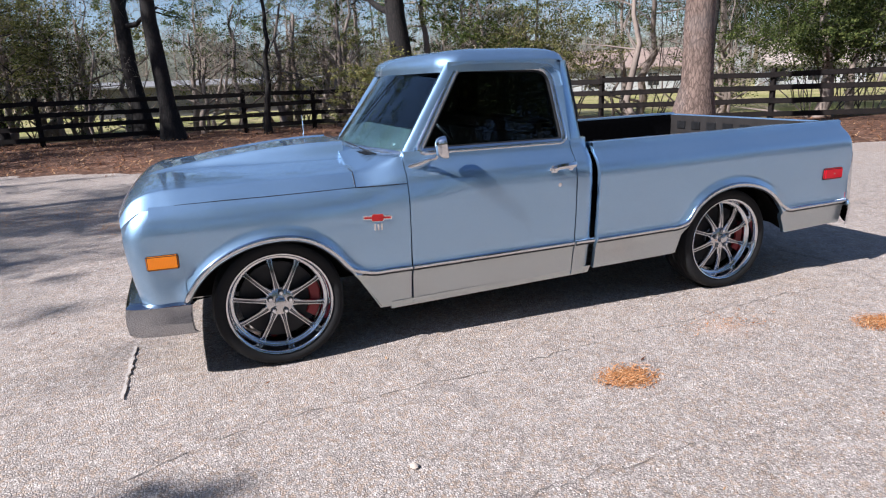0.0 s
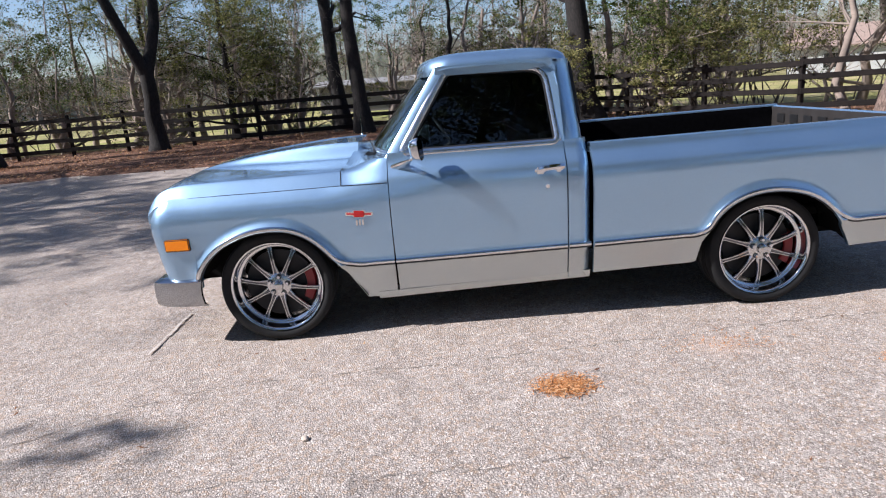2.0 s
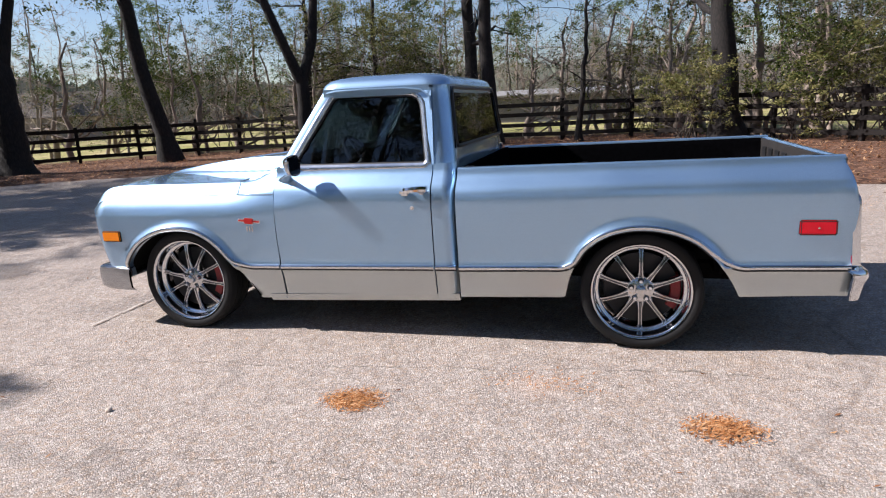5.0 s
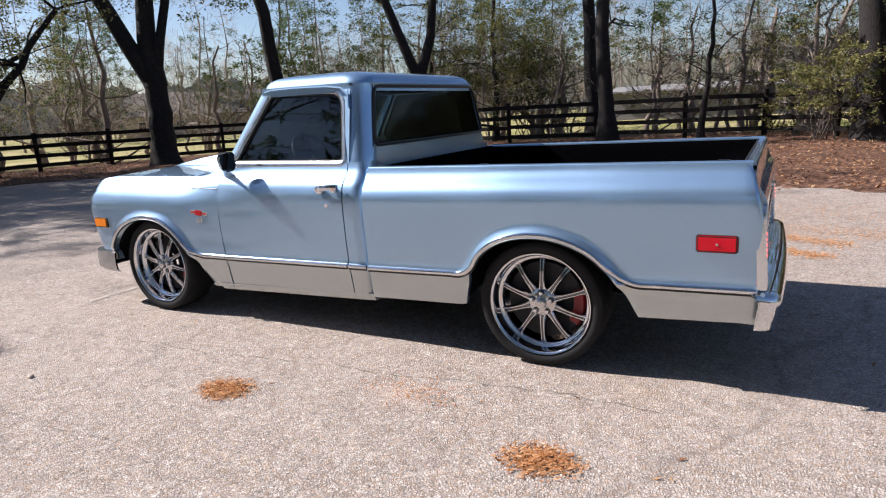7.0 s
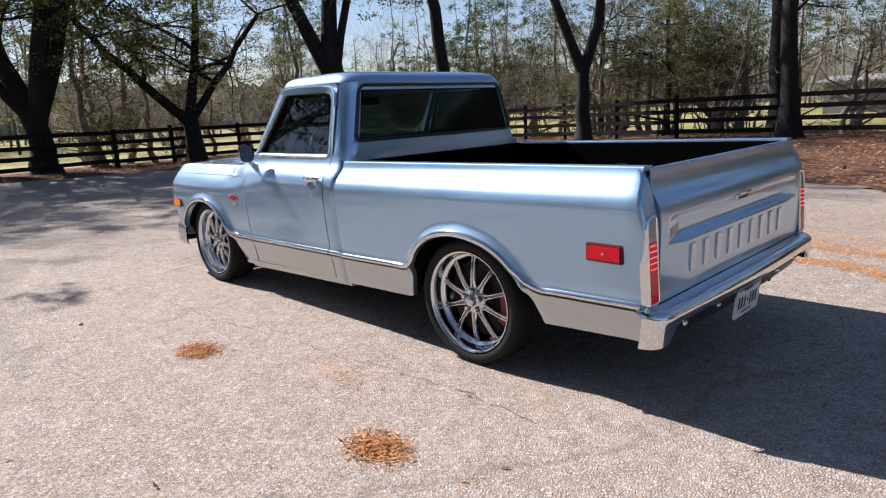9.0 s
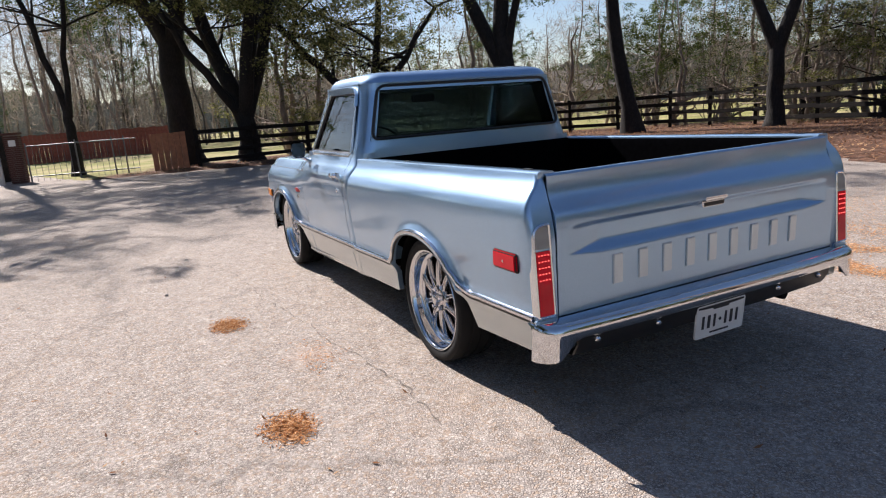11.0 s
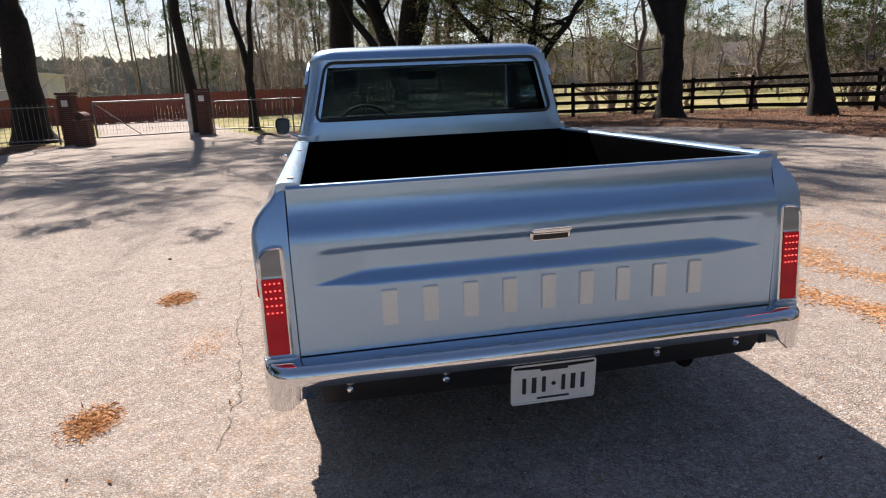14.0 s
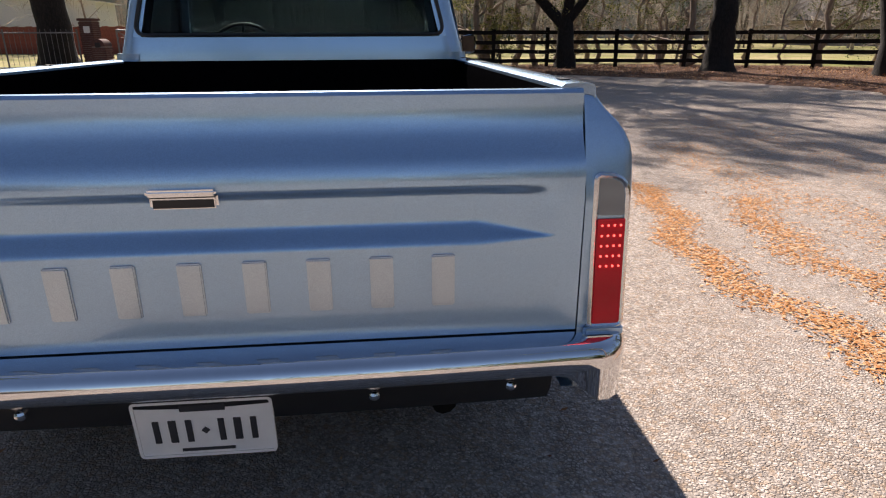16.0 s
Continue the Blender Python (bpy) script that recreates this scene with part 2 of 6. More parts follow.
PLATEWHITE = plain("plate_white", (0.78, 0.78, 0.76), 0.35, 0.0, 0.05)
INK = plain("dark_plate_ink", (0.03, 0.03, 0.035), 0.5)
WOODDARK = plain("dark_stained_fence_wood", (0.012, 0.009, 0.008), 0.85, 0.0, 0.5, 5, 0.6, 0, 0.25, 40)


# ---- mesh helpers ----
def mesh_of(name, verts, faces, mats, idx=None, smooth=True):
    me = bpy.data.meshes.new(name)
    me.from_pydata([tuple(v) for v in verts], [], [tuple(f) for f in faces])
    for m in mats if isinstance(mats, (list, tuple)) else [mats]:
        me.materials.append(m)
    if idx is not None:
        me.polygons.foreach_set("material_index", np.array(idx, dtype=np.int32))
    me.polygons.foreach_set("use_smooth", np.full(len(me.polygons), smooth))
    me.update()
    return me


def part(name, data, mat=None, parent=None, label=""):
    """Links a mesh (or bmesh) as one object under its parent."""
    if isinstance(data, bmesh.types.BMesh):
        me = bpy.data.meshes.new(name)
        data.to_mesh(me)
        data.free()
        me.materials.append(mat)
        data = me
    ob = new(name, data)
    ob.parent = parent
    return tagged(ob, label)


def thing(name, label, category, group="", at=(0, 0, 0), kind=""):
    ob = new(name)
    ob.location = at
    return tagged(ob, label, category, group, kind)


def sharp(me, angle=35):
    me.set_sharp_from_angle(angle=radians(angle))
    return me


class Geo:
    """Collects verts and faces of one mesh."""

    def __init__(self):
        self.v, self.f, self.i = [], [], []

    def grid(self, P, mat=0, flip=False, close_u=False):
        nu, nv = len(P), len(P[0])
        o = len(self.v)
        for row in P:
            self.v.extend(tuple(p) for p in row)
        for a in range(nu if close_u else nu - 1):
            for b in range(nv - 1):
                c = (a + 1) % nu
                q = [o + a * nv + b, o + c * nv + b, o + c * nv + b + 1, o + a * nv + b + 1]
                self.f.append(q[::-1] if flip else q)
                self.i.append(mat(a, b) if callable(mat) else mat)
        return self

    def shell(self, P, back, mat=0, flip=False, rim=None):
        """A grid with its edges folded back by the vector back."""
        nu, nv = len(P), len(P[0])
        self.grid(P, mat, flip)
        m = rim if rim is not None else (mat if not callable(mat) else 0)
        bk = Vector(back)
        B = [[Vector(p) + bk for p in row] for row in P]
        for edge, bedge, fl in (([r[0] for r in P], [r[0] for r in B], False), ([r[-1] for r in P], [r[-1] for r in B], True),
                                (list(P[0]), list(B[0]), True), (list(P[-1]), list(B[-1]), False)):
            self.grid([edge, bedge], m, flip != fl)
        return self

    def box(self, c, s, mat=0, bevel=0.0, rot=None):
        bm = bmesh.new()
        bmesh.ops.create_cube(bm, size=1.0)
        for v in bm.verts:
            v.co = Vector((v.co.x * s[0], v.co.y * s[1], v.co.z * s[2]))
        if bevel:
            bmesh.ops.bevel(bm, geom=bm.edges[:], offset=bevel, segments=2, affect="EDGES")
        o = len(self.v)
        bm.verts.index_update()
        for v in bm.verts:
            co = rot @ v.co if rot is not None else v.co
            self.v.append(tuple(co + Vector(c)))
        for f in bm.faces:
            self.f.append([o + v.index for v in f.verts])
            self.i.append(mat)
        bm.free()
        return self

    def tube(self, pts, radii, sides=8, mat=0, caps=True):
        pts = [Vector(p) for p in pts]
        if not isinstance(radii, (list, tuple, np.ndarray)):
            radii = [radii] * len(pts)
        o, n = len(self.v), len(pts)
        ref = None
        for k, p in enumerate(pts):
            d = (pts[min(k + 1, n - 1)] - pts[max(k - 1, 0)]).normalized()
            if ref is None:
                ref = d.orthogonal().normalized()
            ref = (ref - d * ref.dot(d))
            ref = ref.normalized() if ref.length > 1e-6 else d.orthogonal().normalized()
            e2 = d.cross(ref)
            for s in range(sides):
                a = 2 * math.pi * s / sides
                self.v.append(tuple(p + (ref * math.cos(a) + e2 * math.sin(a)) * radii[k]))
        for k in range(n - 1):
            for s in range(sides):
                t = (s + 1) % sides
                self.f.append([o + k * sides + s, o + k * sides + t, o + (k + 1) * sides + t, o + (k + 1) * sides + s])
                self.i.append(mat)
        if caps:
            self.f.append([o + s for s in range(sides)][::-1])
            self.f.append([o + (n - 1) * sides + s for s in range(sides)])
            self.i += [mat, mat]
        return self

    def sweep(self, pts, section, mat=0, up=Vector((0, 0, 1)), out=None, closed=False):
        """Carries a section (list of (a, b)) along pts: a along the outward way, b along up."""
        pts = [Vector(p) for p in pts]
        n = len(pts)
        rows = []
        for k, p in enumerate(pts):
            if closed:
                d = (pts[(k + 1) % n] - pts[k - 1]).normalized()
            else:
                d = (pts[min(k + 1, n - 1)] - pts[max(k - 1, 0)]).normalized()
            o = Vector(out(k) if callable(out) else out).normalized()
            u = d.cross(o).normalized()
            rows.append([p + o * a + u * b for a, b in section] + [p + o * section[0][0] + u * section[0][1]])
        self.grid(rows, mat, close_u=closed)
        if not closed:
            m = len(section)
            o = len(self.v) - n * (m + 1)
            self.f.append([o + s for s in range(m)])
            self.f.append([o + (n - 1) * (m + 1) + s for s in range(m)][::-1])
            self.i += [mat if not callable(mat) else 0] * 2
        return self

    def lathe(self, prof, axis_pt, segs=48, mat=0):
        """prof: (radius, y) pairs turned about the y axis through axis_pt."""
        cx, cy, cz = axis_pt
        rows = []
        for s in range(segs):
            a = 2 * math.pi * s / segs
            rows.append([(cx + r * math.cos(a), cy + y, cz + r * math.sin(a)) for r, y in prof])
        return self.grid(rows, mat, close_u=True)

    def mirrored(self):
        g = Geo()
        g.v = [(x, -y, z) for x, y, z in self.v]
        g.f = [f[::-1] for f in self.f]
        g.i = list(self.i)
        return g

    def mesh(self, name, mats, smooth=True, angle=38):
        me = mesh_of(name, self.v, self.f, mats, self.i, smooth)
        bm = bmesh.new()
        bm.from_mesh(me)
        bmesh.ops.remove_doubles(bm, verts=bm.verts, dist=0.0004)
        bmesh.ops.recalc_face_normals(bm, faces=bm.faces) if len(bm.faces) < 20000 else None
        bm.to_mesh(me)
        bm.free()
        return sharp(me, angle) if smooth else me


def lerp_table(tab, z):
    return float(np.interp(z, [a for a, _ in tab], [b for _, b in tab]))


def smooth_table(tab):
    """A monotone-ish smooth curve through (x, y) pairs."""
    xs, ys = np.array([a for a, _ in tab], float), np.array([b for _, b in tab], float)
    m = np.gradient(ys, xs)

    def f(x):
        x = min(max(x, xs[0]), xs[-1])
        k = min(max(int(np.searchsorted(xs, x)) - 1, 0), len(xs) - 2)
        h = xs[k + 1] - xs[k]
        t = (x - xs[k]) / h
        return float((2 * t**3 - 3 * t**2 + 1) * ys[k] + (t**3 - 2 * t**2 + t) * h * m[k] + (-2 * t**3 + 3 * t**2) * ys[k + 1] + (t**3 - t**2) * h * m[k + 1])

    return f


# ---- the pickup ----
truck = thing("pickup_truck", "light blue metallic classic short-bed pickup truck parked on worn asphalt", "pickup truck")

DOOR_Y = smooth_table([(0.16, 0.895), (0.3, 0.921), (0.43, 0.942), (0.55, 0.955), (0.7, 0.964), (0.82, 0.967), (0.88, 0.962), (0.92, 0.950), (0.955, 0.925), (0.985, 0.899), (1.02, 0.882), (1.06, 0.876)])
BED_Y = smooth_table([(0.2, 0.915), (0.3, 0.934), (0.43, 0.952), (0.55, 0.965), (0.7, 0.977), (0.80, 0.982), (0.855, 0.981), (0.895, 0.970), (0.93, 0.945), (0.96, 0.915), (0.985, 0.898), (1.03, 0.890)])
FEND_Y = smooth_table([(0.16, 0.90), (0.3, 0.923), (0.43, 0.942), (0.55, 0.955), (0.7, 0.963), (0.76, 0.960), (0.81, 0.948), (0.842, 0.932), (0.860, 0.921), (0.871, 0.913), (0.877, 0.909)])


def rake(x):
    return 0.0175 * (x - 1.89)


ARCH_F = [(-0.452, 0.33), (-0.425, 0.42), (-0.375, 0.495), (-0.30, 0.565), (-0.195, 0.622), (-0.08, 0.655), (0.04, 0.662), (0.143, 0.644), (0.22, 0.605), (0.285, 0.55), (0.35, 0.475), (0.42, 0.385), (0.48, 0.29), (0.535, 0.20)]
ARCH_R = [(2.505, 0.275), (2.535, 0.40), (2.575, 0.495), (2.64, 0.58), (2.72, 0.635), (2.81, 0.666), (2.915, 0.678), (3.02, 0.668), (3.12, 0.64), (3.20, 0.598), (3.27, 0.54), (3.33, 0.465), (3.385, 0.38), (3.425, 0.30)]


def dense(pts, n):
    """n points at even steps along a smooth line through pts."""
    p = np.array(pts, float)
    d = np.r_[0, np.cumsum(np.hypot(*np.diff(p, axis=0).T))]
    fx, fz = smooth_table(list(zip(d, p[:, 0]))), smooth_table(list(zip(d, p[:, 1])))
    return [(fx(s), fz(s)) for s in np.linspace(0, d[-1], n)]


DF, DR = dense(ARCH_F, 44), dense(ARCH_R, 44)


def arch_dist(x, z, arch):
    p = np.array(arch)
    a, d = p[:-1], np.diff(p, axis=0)
    t = np.clip((((x, z) - a) * d).sum(1) / (d * d).sum(1), 0, 1)
    return float(np.hypot(*(a + d * t[:, None] - (x, z)).T).min())


def flare(d):
    return 0.036 * max(0.0, 1 - d / 0.066) ** 1.3


def flare_at(x, z, front):
    """Flare round the wheel opening, fading out under the side's moulding."""
    base = 0.425 if front else 0.44 + 0.021 * (x - 1.89)
    return flare(arch_dist(x, z, DF if front else DR)) * max(0.0, min(1.0, 1 - (base - z) / 0.05))


def below(x, front):
    """The lower edge of the side: the sill line or the wheel opening."""
    for arch in ((DF,) if front else (DR,)):
        if arch[0][0] <= x <= arch[-1][0]:
            return float(np.interp(x, [a for a, _ in arch], [b for _, b in arch]))
    if front:
        return 0.33 if x < 0 else 0.20 + 0.004 * (x - 0.54)
    return 0.252 + 0.0275 * (x - 1.89) if x < 2.6 else 0.30 + 0.05 * (x - 3.42)


def trim_z(x, front):
    """Height of the bright moulding."""
    if front:
        base = 0.425
        arch = DF
    else:
        base = 0.44 + 0.021 * (x - 1.89)
        arch = DR
    if front and x < arch[0][0] + 0.01:
        return 0.345
    if arch[0][0] - 0.03 <= x <= arch[-1][0]:
        best = 0.0
        for a, b in arch:
            r2 = 0.016**2 - (x - a) ** 2
            if r2 > 0:
                best = max(best, b + math.sqrt(r2))
        return max(base, best)
    return base


def columns(front, x0, x1, n):
    xs = set(np.linspace(x0, x1, n).round(4))
    for a, _ in (DF if front else DR):
        if x0 < a < x1:
            xs.add(round(a, 4))
    xs = sorted(xs)
    out = [xs[0]]
    for x in xs[1:]:
        if x - out[-1] > 0.004:
            out.append(x)
    out[-1] = x1
    return out


LOW, HIGH = 4, 26
NEAR = (0.0, 0.007, 0.015, 0.024, 0.034, 0.046, 0.062)


def lip(d):
    """Outward roll of the sheet just above the moulding, d above it."""
    return 0.013 * max(0.0, 1 - d / 0.058) ** 2 if d >= 0 else 0.013 * max(0.0, 1 + d / 0.035)


def lip_at(x, z, front):
    zm = trim_z(x, front)
    base = 0.425 if front else 0.44 + 0.021 * (x - 1.89)
    if front and x < 0:
        return 0.0
    return lip(z - zm) * max(0.0, 1 - (zm - base) / 0.04)


def upper_rows(zb, zm, ztop):
    """Rows of one side column: few below the moulding, close ones just above it."""
    k = min(1.0, (ztop - zm) / 0.2)
    near = [zm + d * k for d in NEAR]
    return list(np.linspace(zb, zm, LOW + 1)) + near[1:] + list(np.linspace(near[-1], ztop, HIGH - len(NEAR) + 2))[1:]


def side_rows(x, front, ztop):
    zb, zm = below(x, front), trim_z(x, front)
    return upper_rows(min(zb, zm - 0.004), zm, ztop)


def fend_y(x, z):
    """Half width of the fender, which swells to the door's shoulder towards the rear."""
    k = min(max((x - 0.30) / 0.41, 0), 1)
    k = 0.6 * k * k * (3 - 2 * k)
    return FEND_Y(z - 0.010 * max(0, x)) * (1 - k) + min(DOOR_Y(z), 0.962) * k


def fender():
    g = Geo()
    P = []
    arch = DF
    # nose: columns that turn the corner
    for a in np.linspace(90, 8, 9):
        row = []
        for z in side_rows(-0.60, True, 0.868 - 0.05 * (a / 90) ** 1.5):
            y = FEND_Y(z)
            r = 0.11
            inset = 0.963 - y
            lean = 0.02 * max(0, (0.72 - z)) / 0.35 + 0.012 * max(0, z - 0.72) / 0.1
            xf = -0.70 + lean + inset * 0.8
            A = radians(a)
            row.append((xf + r - r * math.sin(A), -(y - r + r * math.cos(A)), z))
        P.append(row)
    for x in columns(True, -0.560, 0.714, 40):
        row = []
        for z in side_rows(x, True, 0.877 + 0.010 * max(0, x)):
            y = fend_y(x, z)
            if -0.55 < x < 0.6:
                y += flare_at(x, z, True)
            row.append((x, -y - lip_at(x, z, True), z))
        P.append(row)
    g.shell(P, (0, 0.05, -0.004), lambda a, b: 1 if b < LOW else 0, rim=0)
    return g


def door():
    g = Geo()
    P = []
    for x in np.linspace(0.7195, 1.737, 22):
        zb, zm, zt = 0.205 + 0.052 * (x - 0.73), 0.422 + 0.016 * (x - 0.71), 1.045
        lowz = upper_rows(zb, zm, zt)
        P.append([(x + 0.02 * max(0, (0.6 - z)) * (1 if x < 0.8 else 0), -(DOOR_Y(z) + lip(z - zm) - 0.018 * max(0, 1 - (x - 0.7195) / 0.3) * min(1, max(0, (z - 0.80) / 0.08)) * min(1, max(0, (1.03 - z) / 0.05))), z) for z in lowz])
    g.shell(P, (0, 0.05, 0), lambda a, b: 1 if b < LOW else 0, rim=0)
    # belt sill inward
    g.grid([[(x, -0.876, 1.045), (x, -0.80, 1.05)] for x in (0.722, 1.735)], 0)
    return g


def cab_corner():
    g = Geo()
    P = []
    for k, x in enumerate(list(np.linspace(1.744, 1.82, 5)) + [1.845, 1.862, 1.872, 1.876]):
        tuck = 0 if x <= 1.82 else 0.045 * ((x - 1.82) / 0.056) ** 2
        zb, zm, zt = 0.225, 0.438, 1.05
        P.append([(x, -(DOOR_Y(z) + lip(z - zm) - tuck), z) for z in upper_rows(zb, zm, zt)])
    g.shell(P, (0, 0.08, 0), lambda a, b: 1 if b < LOW else 0, rim=0)
    return g


def rocker():
    """Sill under the door."""
    g = Geo()
    P = []
    for x in np.linspace(0.60, 1.876, 14):
        zb = 0.178 + 0.03 * (x - 0.6)
        P.append([(x, -(0.885 + 0.028 * t), zb + 0.05 * t) for t in np.linspace(0, 1, 5)])
    g.shell(P, (0, 0.1, 0), 0)
    return g


def bed_side():
    g = Geo()
    P = []
    xs = columns(False, 1.890, 3.86, 58)
    top = lambda x: 1.015 + 0.011 * (x - 1.89)
    for x in xs:
        row = []
        for z in side_rows(x, False, top(x)):
            y = BED_Y(z - rake(x) + 0.003)
            if 2.35 < x < 3.6:
                y += flare_at(x, z, False)
            row.append((x, -y - lip_at(x, z, False), z))
        P.append(row)
    # rear corner turning in to the lamp face; the end leans forward at the top
    for a in np.linspace(12, 90, 9):
        row = []
        for z in side_rows(3.84, False, top(3.86)):
            y = BED_Y(z - rake(3.86) + 0.003) + lip_at(3.86, z, False)
            A = radians(a)
            r = 0.030 - 0.015 * min(1, max(0, (z - 0.86) / 0.1))
            xr = 3.950 - 0.068 * max(0, (z - 0.78) / 0.25) ** 1.4
            row.append((xr - r + r * math.sin(A), -(y - r + r * math.cos(A)), z))
        P.append(row)
    P.append([(p[0], -0.8665, p[2]) for p in P[-1]])
    P.append([(p[0] - 0.06, -0.8665, p[2]) for p in P[-1]])
    g.shell(P, (0, 0.03, 0), lambda a, b: 1 if b < LOW else 0, rim=0)
    return g


def bed_rail():
    """Flat top rail with its inner lip."""
    g = Geo()
    P = []
    for x in np.linspace(1.89, 3.888, 12):
        z = 1.015 + 0.011 * (x - 1.89)
        P.append([(x, -0.893, z - 0.004), (x, -0.888, z + 0.004), (x, -0.874, z + 0.008), (x, -0.824, z + 0.006), (x, -0.815, z), (x, -0.813, z - 0.03)])
    g.shell(P, (0, 0, -0.025), 0)
    return g


def moulding(front):
    """Bright strip with a dark inlay that follows the side and the wheel opening."""
    g = Geo()
    if front:
        arch, fy = DF, FEND_Y
        pts = []
        for k, (a, b) in enumerate(arch):
            p0, p1 = arch[max(k - 1, 0)], arch[min(k + 1, len(arch) - 1)]
            t = Vector((p1[0] - p0[0], p1[1] - p0[1])).normalized()
            n = Vector((-t.y, t.x))
            x, z = a + n.x * 0.014, b + n.y * 0.014
            if not (x > 0.3 and z < 0.425):
                pts.append((x, z))
        pts += [(0.43, 0.428), (0.5, 0.425), (0.60, 0.425), (0.714, 0.425)]
        pts = dense([p for i, p in enumerate(pts) if i % 3 == 0 or i > len(pts) - 4], 70)
    elif front is False:
        arch, fy = DR, BED_Y
        mid = []
        for k, (a, b) in enumerate(arch):
            p0, p1 = arch[max(k - 1, 0)], arch[min(k + 1, len(arch) - 1)]
            t = Vector((p1[0] - p0[0], p1[1] - p0[1])).normalized()
            n = Vector((-t.y, t.x))
            x, z = a + n.x * 0.014, b + n.y * 0.014
            if z > 0.44 + 0.021 * (x - 1.89) + 0.012:
                mid.append((x, z))
        pre = [(x, 0.44 + 0.021 * (x - 1.89)) for x in (1.892, 2.0, 2.15, 2.3, 2.42, 2.49)]
        post = [(x, 0.44 + 0.021 * (x - 1.89)) for x in (3.42, 3.5, 3.6, 3.75, 3.93)]
        pts = dense(pre + [p for i, p in enumerate(mid) if i % 3 == 0] + post, 90)
    path, outs = [], []
    for x, z in pts:
        y = (fy(z - rake(x) + 0.003) if not front else fend_y(x, z)) + flare_at(x, z, bool(front)) + lip_at(x, trim_z(x, bool(front)), bool(front))
        path.append((x, -y, z))
    sec = [(-0.004, -0.014), (0.004, -0.0125), (0.0085, -0.008), (0.0105, 0.0), (0.0085, 0.008), (0.004, 0.0125), (-0.004, 0.014)]
    sec_u = [(-0.004, 0.0135), (0.004, 0.0135), (0.004, 0.021), (-0.004, 0.021)]
    g.sweep(path, sec, 0, out=(0, -1, 0))
    g.sweep(path, sec_u, 1, out=(0, -1, 0))
    return g


def strip(x0, x1, z0, z1, fy):
    g = Geo()
    path = [(x, -fy(z0 + (z1 - z0) * (x - x0) / (x1 - x0)) - lip(0), z0 + (z1 - z0) * (x - x0) / (x1 - x0)) for x in np.linspace(x0, x1, 12)]
    g.sweep(path, [(-0.004, -0.014), (0.004, -0.0125), (0.0085, -0.008), (0.0105, 0.0), (0.0085, 0.008), (0.004, 0.0125), (-0.004, 0.014)], 0, out=(0, -1, 0))
    g.sweep(path, [(-0.004, 0.0135), (0.004, 0.0135), (0.004, 0.021), (-0.004, 0.021)], 1, out=(0, -1, 0))
    return g


def both(name, maker, mats, parent=None, label="", angle=38):
    """One part on each side of the truck. Returns both objects."""
    g = maker() if callable(maker) else maker
    a = part(name, g.mesh(name, mats, True, angle), parent=parent or truck, label=label)
    b = part(name, g.mirrored().mesh(name, mats, True, angle), parent=parent or truck, label=label)
    return a, b


fenders = both("fender", fender, [PAINT, SILVER])
doors = both("door", door, [PAINT, SILVER])
both("cab_corner", cab_corner, [PAINT, SILVER])
both("rocker_panel", rocker, [SILVER])
beds = both("bed_side", bed_side, [PAINT, SILVER])
both("bed_rail", bed_rail, [PAINT])
for maker, ob in ((lambda: moulding(True), fenders), (lambda: moulding(False), beds), (lambda: strip(0.724, 1.733, 0.424, 0.439, DOOR_Y), doors)):
    g = maker()
    part("moulding", g.mesh("moulding", [CHROME, BLACK]), parent=ob[0], label="bright moulding with a thin black line")
    part("moulding", g.mirrored().mesh("moulding", [CHROME, BLACK]), parent=ob[1], label="bright moulding with a thin black line")
both("corner_moulding", lambda: strip(1.746, 1.872, 0.4385, 0.4405, DOOR_Y), [CHROME, BLACK])


# hood with a raised centre
HOOD_RISE = smooth_table([(-0.76, 0.02), (-0.72, 0.055), (-0.67, 0.078), (-0.6, 0.089), (-0.4, 0.095), (0.0, 0.097), (0.5, 0.100)])
HOOD_CREASE = [(0.0, 1.0), (0.3, 0.985), (0.5, 0.94), (0.66, 0.87), (0.78, 0.80), (0.844, 0.745), (0.850, 0.735), (0.856, 0.69), (0.902, 0.06), (0.906, 0.0)]
HOOD_BULGE = smooth_table([(-0.74, 0.0), (-0.62, 0.002), (-0.4, 0.026), (-0.15, 0.056), (0.1, 0.080), (0.3, 0.090), (0.5, 0.090)])
HOOD_SEAM = smooth_table([(-0.76, 0.765), (-0.72, 0.802), (-0.68, 0.832), (-0.62, 0.858), (-0.52, 0.872), (-0.3, 0.879), (0.0, 0.880), (0.5, 0.885)])


def hood_z(x, y):
    """Height of the hood skin: rolled sides, a soft crease, gently crowned, with a raised tapering centre."""
    ay = abs(y)
    s = (x + 0.70) / 1.2
    half = 0.20 + 0.14 * s
    k = min(max((half + 0.04 - ay) / 0.07, 0), 1)
    ridge = 0.008 * math.exp(-(((ay - (half - 0.02)) / 0.022) ** 2)) * min(1, max(0, (x + 0.55) * 2))
    return HOOD_SEAM(x) + HOOD_RISE(x) * lerp_table(HOOD_CREASE, ay) + HOOD_BULGE(x) * (3 * k * k - 2 * k**3) + ridge


